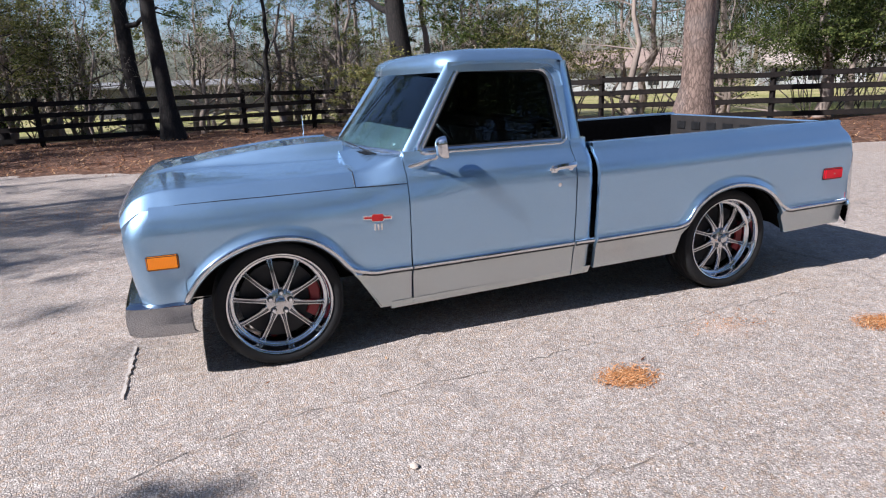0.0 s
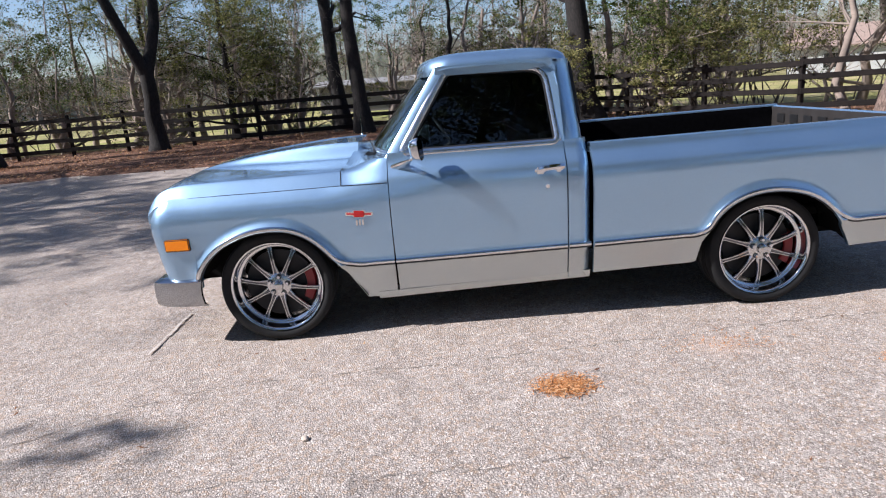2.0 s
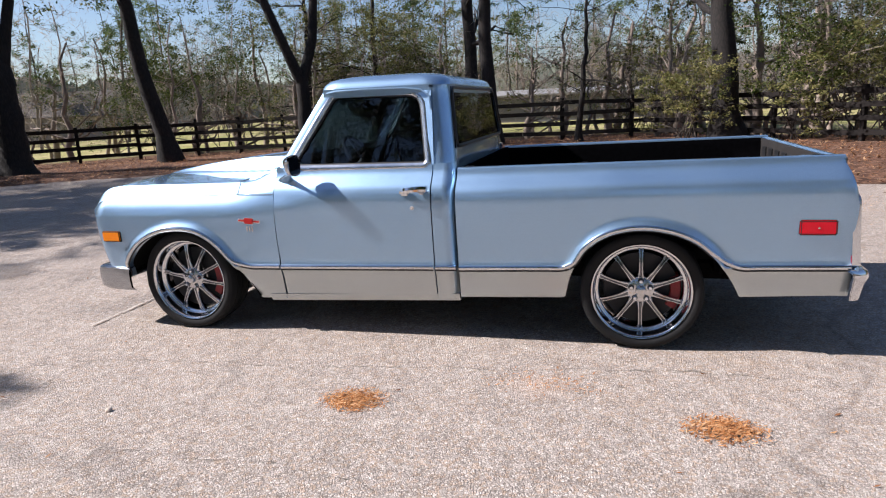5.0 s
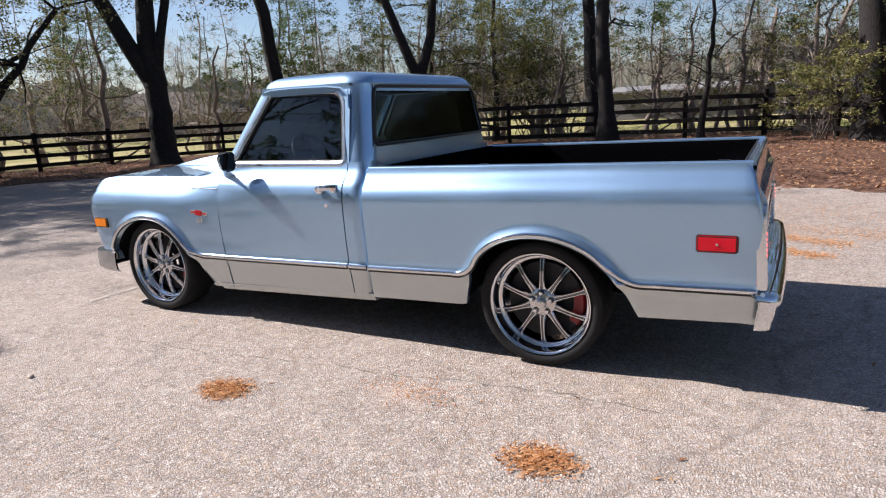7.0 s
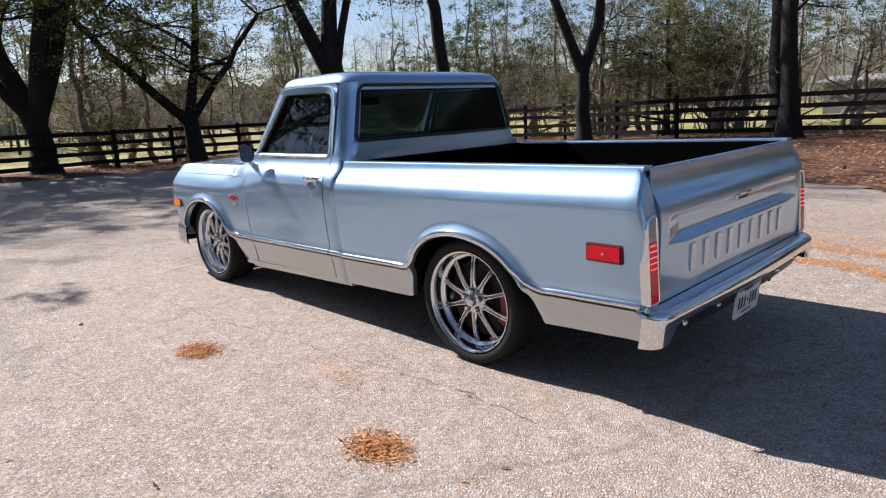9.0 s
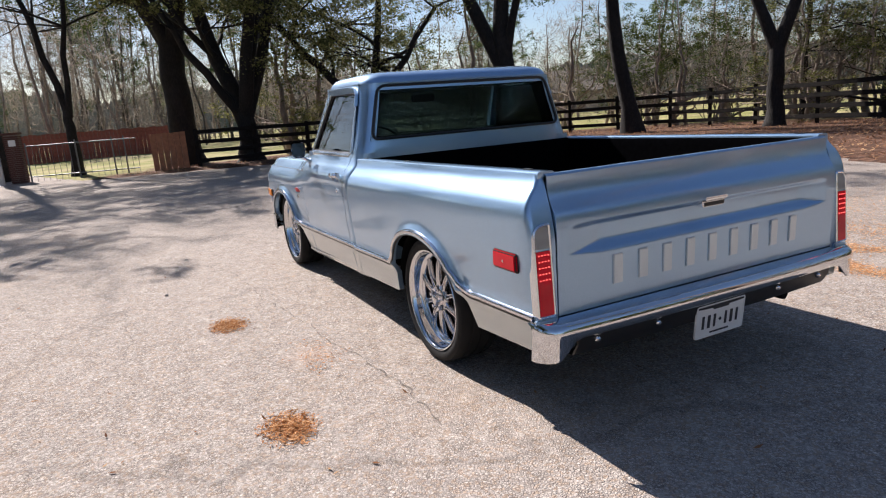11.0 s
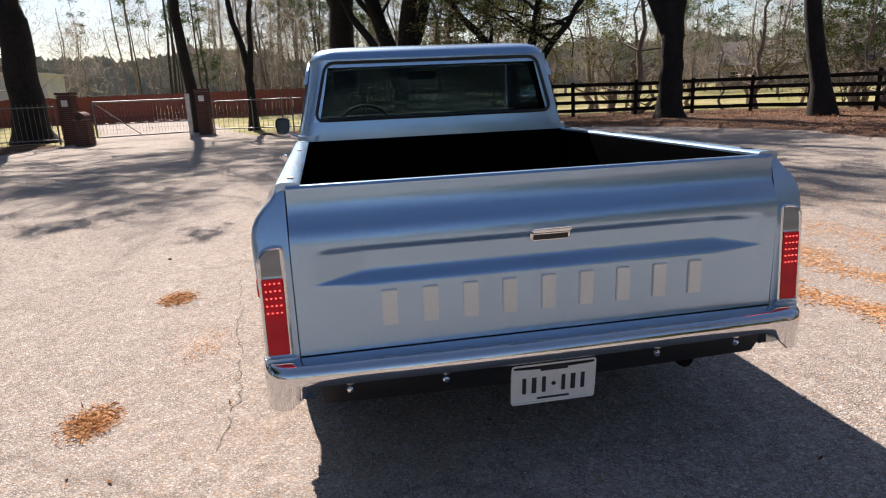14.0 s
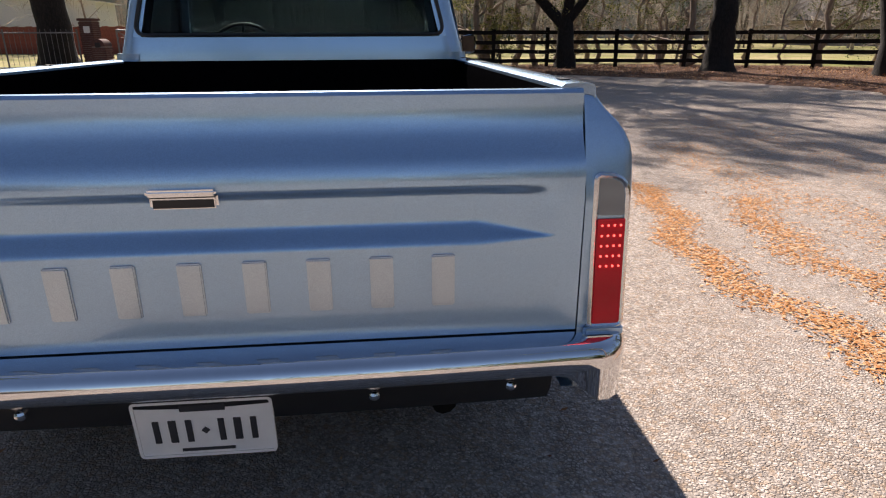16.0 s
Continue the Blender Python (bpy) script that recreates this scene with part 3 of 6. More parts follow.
def hood():
    g = Geo()
    P = []
    edge = [0.906, 0.902, 0.891, 0.879, 0.867, 0.856, 0.850, 0.844, 0.834, 0.822, 0.805, 0.78, 0.74, 0.70]
    ys = [-e for e in edge] + list(np.linspace(-0.66, 0.66, 161)) + edge[::-1]
    for x in np.r_[np.linspace(-0.735, -0.60, 12), np.linspace(-0.58, 0.50, 64)]:
        row = []
        for y in ys:
            q = abs(y) / 0.906
            px = x
            if x < -0.45:
                px += 0.045 * q**3 * (-(x + 0.45) / 0.285)
            if x > 0.36:
                px -= 0.062 * q**6 * (x - 0.36) / 0.14
            row.append((px, y, hood_z(x, y)))
        P.append(row)
    g.shell(P, (0, 0, -0.05), 0)
    return g


part("hood", hood().mesh("hood", [PAINT], True, 24), parent=truck, label="blue hood with a raised centre")

COWL_A = [(0.907, 0.886), (0.900, 0.892), (0.884, 0.915), (0.862, 0.945), (0.850, 0.957), (0.822, 0.960), (0.76, 0.965), (0.66, 0.970), (0.4, 1.015), (0.2, 1.045), (0.0, 1.05)]
COWL_B = [(0.941, 0.886), (0.936, 0.900), (0.924, 0.922), (0.904, 0.950), (0.884, 0.974), (0.872, 1.00), (0.860, 1.02), (0.80, 1.025), (0.5, 1.025), (0.2, 1.03), (0.0, 1.03)]


def cowl():
    """Panel between hood, windshield and doors; its sides run into the door's shoulder."""
    g = Geo()
    P = []
    for x in list(np.linspace(0.443, 0.714, 14)) + [0.7145, 0.76, 0.80]:
        t = min((x - 0.443) / 0.271, 1)
        t = t * t * (3 - 2 * t)
        half = []
        for (ya, za), (yb, zb) in zip(COWL_A, COWL_B):
            y = ya + (yb - ya) * t
            if x > 0.7142:
                y = min(y, 0.86)
            back = 0.05 * max(0, 1 - abs(ya) / 0.75) * (1 - t)
            half.append((x + back, y, za + (zb - za) * t))
        P.append([(a, -b, c) for a, b, c in half] + half[::-1][1:])
    g.shell(P, (0, 0, -0.10), 0)
    return g


part("cowl", cowl().mesh("cowl", [PAINT]), parent=truck)


def gap_line(name, path, r=0.0028):
    part(name, Geo().tube(path, r, 6).mesh(name, [BLACK]), parent=truck)


for sgn in (-1, 1):
    gap_line("hood_gap", [(x + 0.045 * max(0, -(x + 0.45) / 0.285), sgn * 0.908, HOOD_SEAM(x) - 0.002) for x in np.linspace(-0.67, 0.44, 40)], 0.0022)
    gap_line("cowl_gap", [(0.4405, sgn * y, z + 0.001) for y, z in COWL_A[:7]] + [(0.445, sgn * 0.70, 0.963)])
    gap_line("cowl_gap", [(x, sgn * (fend_y(x, 0.877 + 0.010 * x) + 0.0005), 0.8785 + 0.010 * x) for x in np.linspace(0.442, 0.712, 12)], 0.0022)
SLOT = Geo().box((0, 0, 0), (0.07, 0.012, 0.006), 0, 0.001).mesh("vent_slot", [BLACK])
for k in range(26):
    part("vent_slot", SLOT, parent=truck).location = (0.60, -0.62 + k * 0.05, 1.02)


# the cab above the belt
def ring(x0, x1, hw, rf, rr, z, bow=0.0, n=10):
    """Rounded-rectangle outline: front x0, rear x1, half width hw."""
    pts = []
    for cx, cy, r, a0 in ((x1 - rr, hw - rr, rr, 0), (x0 + rf, hw - rf, rf, 90), (x0 + rf, -(hw - rf), rf, 180), (x1 - rr, -(hw - rr), rr, 270)):
        for a in np.linspace(a0, a0 + 90, n):
            A = radians(a)
            x, y = cx + r * math.cos(A), cy + r * math.sin(A)
            if a0 in (90, 180):
                x -= 0.0
            pts.append((x, y, z))
    full = []
    for i, p in enumerate(pts):
        q = pts[(i + 1) % len(pts)]
        full.append(p)
        if i % n == n - 1:
            m = 10
            full += [tuple(np.array(p) + (np.array(q) - np.array(p)) * k / m) for k in range(1, m)]
    return [(x - bow * (1 - (y / hw) ** 2) * max(0, min(1, (1.35 - x) / 0.3)), y, zz) for x, y, zz in full]


def roof():
    g = Geo()
    rows = []
    for inset, z, dx in ((0.0, 1.452, 0.012), (0.0, 1.475, 0.006), (0.0, 1.49, 0.0), (0.006, 1.512, -0.004), (0.02, 1.535, 0), (0.042, 1.553, 0), (0.075, 1.566, 0), (0.13, 1.576, 0), (0.22, 1.584, 0), (0.36, 1.589, 0)):
        rows.append(ring(1.00 + inset * 1.0, 1.818 - inset * 1.1 + dx * 0.5, 0.765 - inset * 0.95, max(0.03, 0.11 - inset * 0.2), max(0.03, 0.13 - inset * 0.2), z, 0.085))
    n = len(rows[0])
    P = [[r[i] for r in rows] for i in range(n)]
    g.grid(P, 0, close_u=True)
    c = len(g.v)
    g.v.append((1.40, 0, 1.592))
    nv = len(rows)
    for i in range(n):
        g.f.append([i * nv + nv - 1, ((i + 1) % n) * nv + nv - 1, c])
        g.i.append(0)
    # headliner
    low = ring(1.03, 1.80, 0.735, 0.08, 0.1, 1.458, 0.085)
    g.f.append([len(g.v) + i for i in range(len(low))])
    g.i.append(1)
    g.v += low
    return g


part("roof", roof().mesh("roof", [PAINT, BLACK], True, 60), parent=truck)


def cab_back():
    """Rear wall of the cab with rounded corners and the window opening."""
    g = Geo()
    zs_low = [0.40, 0.7, 0.95, 1.04, 1.09, 1.128]
    zs_mid = list(np.linspace(1.128, 1.488, 8))
    zs_top = [1.488, 1.5]

    def corner(z):
        t = min(max((z - 1.03) / 0.44, 0), 1)
        hw = 0.874 - 0.105 * t - 0.004 * math.sin(math.pi * t)
        xr = 1.872 - 0.052 * t
        return hw, xr

    def outline(z, y_stop):
        hw, xr = corner(z)
        r = 0.11
        pts = [(1.70, -hw, z), (1.735, -hw, z)]
        for a in np.linspace(0, 90, 10):
            A = radians(a)
            pts.append((xr - r + r * math.sin(A), -(hw - r + r * math.cos(A)), z))
        for y in np.linspace(-(hw - r), y_stop, 6)[1:]:
            pts.append((xr, y, z))
        return pts

    def edge_y(z):
        return -0.775 + 0.095 * (z - 1.128) / 0.36

    for sgn in (1, -1):
        rows = [[(x, y * sgn, zz) for x, y, zz in outline(z, edge_y(z))] for z in zs_mid]
        g.grid(rows, 0, flip=sgn < 0)
        rows = [[(x, y * sgn, zz) for x, y, zz in outline(z, 0.0)] for z in zs_low[2:]]
        g.grid(rows, 0, flip=sgn < 0)
        rows = [[(x, y * sgn, zz) for x, y, zz in outline(z, 0.0)] for z in zs_top]
        g.grid(rows, 0, flip=sgn < 0)
    # lower back wall in front of the bed, inner lining
    g.grid([[(1.862, y, z) for z in (0.3, 0.96)] for y in (-0.87, 0.87)], 0)
    # reveal of the opening
    loop = [(-0.775, 1.128), (-0.68, 1.488), (0.68, 1.488), (0.775, 1.128)]
    for (a, b), (c, d) in zip(loop, loop[1:] + loop[:1]):
        xa, xb = corner(b)[1], corner(d)[1]
        g.grid([[(xa, a, b), (xa - 0.04, a, b)], [(xb, c, d), (xb - 0.04, c, d)]], 1)
    return g


part("cab_back", cab_back().mesh("cab_back", [PAINT, LINER], True, 50), parent=truck)


def round_loop(corners, r, n=6):
    """Closed outline with rounded corners through 3D corner points."""
    out = []
    m = len(corners)
    for i in range(m):
        p, a, b = Vector(corners[i]), Vector(corners[i - 1]), Vector(corners[(i + 1) % m])
        u, v = (a - p).normalized(), (b - p).normalized()
        rr = r[i] if isinstance(r, (list, tuple)) else r
        s, e = p + u * rr, p + v * rr
        for t in np.linspace(0, 1, n):
            out.append((1 - t) ** 2 * s + 2 * t * (1 - t) * p + t * t * e)
    return out


def filled(loop, thick, mat=0, hollow=None):
    """A flat or gently curved pane from an outline, with thickness along the vector thick."""
    g = Geo()
    n = len(loop)
    t = Vector(thick)
    c = sum((Vector(p) for p in loop), Vector()) / n
    g.v = [tuple(p) for p in loop] + [tuple(Vector(p) + t) for p in loop] + [tuple(c), tuple(c + t)]
    for i in range(n):
        j = (i + 1) % n
        g.f += [[i, j, 2 * n], [n + j, n + i, 2 * n + 1], [i, n + i, n + j, j]]
        g.i += [mat] * 3
    return g


# rear window
rw = round_loop([(1.868, -0.765, 1.136), (1.826, -0.676, 1.482), (1.826, 0.676, 1.482), (1.868, 0.765, 1.136)], 0.06)
back_out = Vector((1, 0, 0.12)).normalized()
pane = part("rear_window", filled([p - back_out * 0.010 for p in rw], -back_out * 0.004).mesh("rear_window", [GLASSDARK], True, 30), parent=truck, label="dark tinted rear window")
pane.visible_shadow = False
g = Geo()
g.sweep(rw, [(-0.014, -0.009), (0.004, -0.008), (0.007, 0.0), (0.004, 0.009), (-0.014, 0.011)], 0, out=back_out, closed=True)
# added black sleeve behind the pane, hides bright inner paint along its border
inner = Geo().sweep(rw, [(-0.17, -0.006), (-0.014, -0.006), (-0.014, 0.010), (-0.17, 0.010)], 0, out=back_out, closed=True)
part("window_shroud", inner.mesh("window_shroud", [LINER]), parent=pane, label="added black shroud that darkens the window's border")
part("gasket", g.mesh("gasket", [BLACK]), parent=pane, label="black rubber gasket")


# windshield
def ws_low(y):
    return Vector((0.745 - 0.175 * (1 - (y / 0.78) ** 2), y, 1.025 + 0.012 * (1 - (y / 0.78) ** 2)))


def ws_top(y):
    return Vector((1.040 - 0.11 * (1 - (y / 0.70) ** 2), y, 1.468 + 0.006 * (1 - (y / 0.70) ** 2)))


def windshield():
    g = Geo()
    P, Q = [], []
    for s in np.linspace(-1, 1, 25):
        a, b = ws_low(0.78 * s), ws_top(0.70 * s)
        row = [a + (b - a) * t for t in np.linspace(0, 1, 8)]
        P.append(row)
        Q.append([p + Vector((0.004, 0, -0.002)) for p in row])
    g.grid(P, 0)
    g.grid(Q, 0, flip=True)
    for e1, e2 in ((P[0], Q[0]), (P[-1], Q[-1]), ([r[0] for r in P], [r[0] for r in Q]), ([r[-1] for r in P], [r[-1] for r in Q])):
        g.grid([e1, e2], 0)
    return g


pane = part("windshield", windshield().mesh("windshield", [GLASSCLEAR], True, 40), parent=truck, label="raked curved windshield")
pane.visible_shadow = False
loop = [ws_low(0.78 * s) for s in np.linspace(-1, 1, 25)] + [ws_low(0.78).lerp(ws_top(0.70), t) for t in np.linspace(0.12, 0.88, 7)] + [ws_top(0.70 * s) for s in np.linspace(1, -1, 25)] + [ws_top(-0.70).lerp(ws_low(-0.78), t) for t in np.linspace(0.12, 0.88, 7)]
g = Geo()
g.sweep(loop, [(-0.012, -0.014), (0.006, -0.013), (0.010, 0.0), (0.006, 0.013), (-0.012, 0.014)], 0, out=(-0.8, 0, 0.6), closed=True)
part("windshield_trim", g.mesh("windshield_trim", [SATIN]), parent=pane, label="bright windshield surround")
g = Geo()
g.box((0.735, -0.60, 1.048), (0.004, 0.06, 0.05), 0, 0.002, Euler((0, radians(35), 0)).to_matrix())
part("sticker", g.mesh("sticker", [PLATEWHITE]), parent=pane, label="small white paper sticker")


def a_pillar():
    g = Geo()
    lo, hi = Vector((0.735, -0.845, 1.0)), Vector((1.055, -0.742, 1.475))
    pts = [lo.lerp(hi, t) for t in np.linspace(0, 1, 8)]
    g.sweep(pts, [(-0.05, -0.030), (0.010, -0.034), (0.022, -0.018), (0.022, 0.020), (0.008, 0.034), (-0.05, 0.030)], 0, out=(0, -1, 0.22))
    return g


both("a_pillar", a_pillar, [PAINT])

SIDE_OUT = Vector((0, -1, 0.26)).normalized()


def side_pt(x, z):
    t = (z - 1.045) / 0.42
    return Vector((x, -(0.868 - 0.115 * t), z))


side_loop = round_loop([side_pt(0.825, 1.048), side_pt(1.702, 1.048), side_pt(1.655, 1.452), side_pt(1.098, 1.470)], [0.02, 0.03, 0.09, 0.04])


def frame_side():
    g = Geo()
    g.sweep(side_loop, [(-0.03, -0.006), (0.004, -0.006), (0.010, 0.006), (0.012, 0.020), (0.004, 0.034), (-0.03, 0.036)], 0, out=SIDE_OUT, closed=True)
    return g


def frame_rubber():
    g = Geo()
    g.sweep(side_loop, [(-0.03, -0.016), (0.001, -0.014), (0.003, -0.006), (-0.03, -0.004)], 0, out=SIDE_OUT, closed=True)
    return g


def side_glass():
    return filled([p - SIDE_OUT * 0.012 for p in side_loop], -SIDE_OUT * 0.004)


for sgn, ob in ((1, doors[0]), (-1, doors[1])):
    for nm, mk, mt, lb in (("window_frame", frame_side, SATIN, "bright metal window frame"), ("window_rubber", frame_rubber, BLACK, "black window seal"), ("window_glass", side_glass, GLASS, "tinted side glass")):
        gg = mk() if sgn > 0 else mk().mirrored()
        o = part(nm, gg.mesh(nm, [mt], True, 40), parent=ob, label=lb)
        if nm == "window_glass":
            o.visible_shadow = False


def drip_rail():
    g = Geo()
    pts = [Vector((1.045, -0.755, 1.482)), Vector((1.12, -0.768, 1.493)), Vector((1.3, -0.772, 1.496)), Vector((1.55, -0.773, 1.492)), Vector((1.66, -0.775, 1.478)), Vector((1.715, -0.786, 1.435)), Vector((1.728, -0.806, 1.36))]
    g.sweep(pts, [(-0.01, -0.005), (0.011, -0.005), (0.013, 0.003), (-0.01, 0.004)], 0, out=(0, -1, 0))
    return g


both("drip_rail", drip_rail, [PAINT])


def upper_side():
    """Painted strip between window frame and roof, and behind the window."""
    g = Geo()
    P = []
    for x in np.linspace(1.03, 1.73, 8):
        P.append([(x, -0.768 + 0.0, 1.46), (x, -0.768, 1.505)])
    g.grid(P, 0)
    g.grid([[(1.69, -0.868, 1.045), (1.745, -0.874, 1.045)], [(1.665, -0.78, 1.38), (1.73, -0.80, 1.38)], [(1.62, -0.764, 1.47), (1.72, -0.772, 1.47)]], 0)
    return g


both("window_surround", upper_side, [PAINT])


# ---- tailgate, lamps, rear bumper ----
GATE_TABLE = [(0.47, 3.951), (0.58, 3.9525), (0.70, 3.954), (0.83, 3.954), (0.862, 3.951), (0.885, 3.944), (0.915, 3.926), (0.945, 3.911), (0.97, 3.905), (1.04, 3.903)]
GATE_BASE = smooth_table(GATE_TABLE)


def gate_x(y, z):
    """Depth of the stamped tailgate skin: a long recess with pointed ends."""
    base, ay = GATE_BASE(z), abs(y)
    if ay > 0.80:
        return base
    taper = min(1.0, (0.80 - ay) / 0.17)
    top, low = 0.836, 0.696 + 0.018 * (1 - taper)
    slope = 0.052 * taper + 0.002
    depth = 0.034 * taper
    if z > top or z < low:
        return base
    if z > top - 0.028:
        d = (top - z) / 0.028
    elif z > low + slope:
        d = 1.0
    else:
        d = (z - low) / slope
    d = d * d * (3 - 2 * d)
    return base - depth * d


def tailgate():
    g = Geo()
    ys = np.linspace(-0.862, 0.862, 120)
    zs = np.r_[np.linspace(0.477, 0.685, 8), np.linspace(0.694, 0.85, 53), np.linspace(0.86, 1.024, 18)]
    P = [[(gate_x(y, z), y, z) for z in zs] for y in ys]
    g.shell(P, (-0.05, 0, 0), 0)
    # rounded top edge
    g.sweep([(3.887, y, 1.024) for y in np.linspace(-0.862, 0.862, 20)], [(-0.022, -0.016), (0.0, -0.016), (0.008, -0.009), (0.010, 0.0), (0.008, 0.009), (0.0, 0.016), (-0.022, 0.016)], 0, out=(0, 0, 1))
    return g


gate = part("tailgate", tailgate().mesh("tailgate", [PAINT], True, 32), parent=truck, label="closed tailgate with a stamped recess")
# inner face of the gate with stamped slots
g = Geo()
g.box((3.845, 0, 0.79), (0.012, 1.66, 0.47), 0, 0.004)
part("inner_skin", g.mesh("inner_skin", [plain("near_black_gate_paint", (0.024, 0.021, 0.020), 0.55)]), parent=gate, label="near-black inner skin")
# slots are black boxes; their colour stands for the shade inside the recesses
for k in range(8):
    g = Geo()
    y = -0.66 + k * 0.188
    g.box((3.836, y, 0.94), (0.010, 0.11, 0.07), 0, 0.004)
    part("stamped_slot", g.mesh("stamped_slot", [BLACK]), parent=gate)
# nine raised plain blocks where the maker's letters stand
RAISED = car_paint("silver_raised_block", (0.48, 0.57, 0.65), 0.85)
for k in range(9):
    y = -0.560 + k * 1.105 / 8
    g = Geo()
    z = 0.618
    g.box((gate_x(y, z) + 0.002, y, z), (0.010, 0.052, 0.124), 0, 0.003, Euler((0, radians(1.5), 0)).to_matrix())
    part("raised_block", g.mesh("raised_block", [RAISED]), parent=gate, label="raised silver block")
g = Geo()
g.box((3.940, 0.0, 0.817), (0.030, 0.140, 0.034), 0, 0.006)
g.box((3.955, 0.0, 0.838), (0.036, 0.142, 0.015), 0, 0.005)
g.box((3.9545, 0.0, 0.813), (0.003, 0.126, 0.019), 1, 0.001)
g.box((3.954, 0.0, 0.8275), (0.010, 0.134, 0.004), 1, 0.001)
part("gate_handle", g.mesh("gate_handle", [CHROME, BLACK]), parent=gate, label="chrome tailgate handle")

for sgn in (-1, 1):
    lamp = part("tail_lamp", Geo().sweep(round_loop([(3.962, 0.890 * sgn, 0.492), (3.962, 0.966 * sgn, 0.492), (3.940, 0.964 * sgn, 0.846), (3.940, 0.890 * sgn, 0.850)], [0.008, 0.012, 0.045, 0.012]),
                [(-0.03, -0.007), (0.006, -0.006), (0.010, 0.0), (0.006, 0.006), (-0.03, 0.007)], 0, out=(1, 0, 0), closed=True).mesh("tail_lamp", [SATIN]), parent=truck, label="tail lamp with a bright bezel")
    red = filled(round_loop([(3.970, 0.896 * sgn, 0.498), (3.970, 0.960 * sgn, 0.498), (3.955, 0.960 * sgn, 0.750), (3.955, 0.896 * sgn, 0.750)], 0.006), (-0.04, 0, 0))
    red_ob = part("red_lens", red.mesh("red_lens", [REDLENS], True, 30), parent=lamp, label="red tail lens")
    cl = filled(round_loop([(3.954, 0.897 * sgn, 0.758), (3.954, 0.958 * sgn, 0.758), (3.944, 0.956 * sgn, 0.838), (3.944, 0.897 * sgn, 0.842)], [0.006, 0.008, 0.035, 0.008]), (-0.04, 0, 0))
    part("clear_lens", cl.mesh("clear_lens", [SMOKE], True, 30), parent=lamp, label="smoked reversing lens")
    for r in range(5):
        for c in range(4):
            bm = bmesh.new()
            z, y = 0.735 - r * 0.024, (0.907 + c * 0.0145) * sgn
            bmesh.ops.create_uvsphere(bm, u_segments=8, v_segments=5, radius=0.0028)
            bmesh.ops.translate(bm, verts=bm.verts, vec=(3.956 + (0.750 - z) * 0.06, y, z))
            part("led", bm, LED, red_ob)
    g = Geo()
    g.box((3.955, 0.928 * sgn, 0.470), (0.02, 0.098, 0.034), 0, 0.006)
    part("lamp_apron", g.mesh("lamp_apron", [PAINT]), parent=lamp)


def bumper(xf, sgn, zt, drop_end, hw):
    """Wrap-round bumper: sgn 1 faces the rear."""
    g = Geo()
    P = []
    ys = []
    for s in np.linspace(-1, 1, 61):
        ys.append(s)
    for s in ys:
        a = abs(s)
        # plan: straight, then curling forward at the ends
        if a < 0.86:
            x, y = xf - 0.02 * (a / 0.86) ** 2, hw * 0.90 * a / 0.86
        else:
            t = (a - 0.86) / 0.14
            A = radians(85 * t)
            x, y = xf - 0.02 - 0.095 * (1 - math.cos(A)), hw * 0.90 + hw * 0.085 * math.sin(A)
        y *= 1 if s >= 0 else -1
        k = max(0.0, min(1.0, (a - 0.775) / 0.11))
        deep = 0.074 + drop_end * k * k * (3 - 2 * k)
        row = []
        for k, (dx, dz) in enumerate([(-0.14, 0.004), (-0.07, 0.003), (-0.03, 0.0), (-0.008, -0.012), (0.0, -0.03), (0.002, -0.045), (-0.002, -0.062), (-0.012, -1)]):
            zz = zt + dz if dz > -0.5 else zt - deep
            if k == 0 or k == 1:
                dx = dx if a < 0.86 else dx * (1 - 0.8 * (a - 0.86) / 0.14)
            row.append((x + sgn * dx if sgn > 0 else 2 * 0 + x - dx, y, zz))
        P.append(row)
    g.grid(P, 0)
    Q = [[(p[0] - 0.006 * sgn, p[1], p[2] - 0.004) for p in r] for r in P]
    g.grid(Q, 0, flip=True)
    g.grid([[r[-1] for r in P], [r[-1] for r in Q]], 0)
    return g


g = bumper(4.052, 1, 0.470, 0.080, 1.000)
rear_bumper = part("rear_bumper", g.mesh("rear_bumper", [CHROME], True, 40), parent=truck, label="polished chrome rear bumper")
# dark roll pan under it, with bolts
g = Geo()
P = []
for y in np.linspace(-0.80, 0.80, 20):
    P.append([(4.018 - 0.02 * (y / 0.8) ** 2, y, 0.398), (4.006 - 0.02 * (y / 0.8) ** 2, y, 0.345), (3.975 - 0.02 * (y / 0.8) ** 2, y, 0.298), (3.88, y, 0.285)])
g.shell(P, (-0.01, 0, 0), 0)
part("valance", g.mesh("valance", [BLACK]), parent=rear_bumper, label="matt black lower valance")
for y in (-0.71, -0.39, 0.38, 0.70):
    bm = bmesh.new()
    bmesh.ops.create_uvsphere(bm, u_segments=12, v_segments=7, radius=0.014)
    bmesh.ops.translate(bm, verts=bm.verts, vec=(4.012 - 0.02 * (y / 0.8) ** 2, y, 0.362))
    part("bolt", bm, CHROME, rear_bumper, "chrome carriage bolt")
    g = Geo()
    g.box((4.016 - 0.02 * (y / 0.8) ** 2, y, 0.386), (0.012, 0.024, 0.012), 0, 0.003)
    part("bracket", g.mesh("bracket", [SATIN]), parent=rear_bumper)

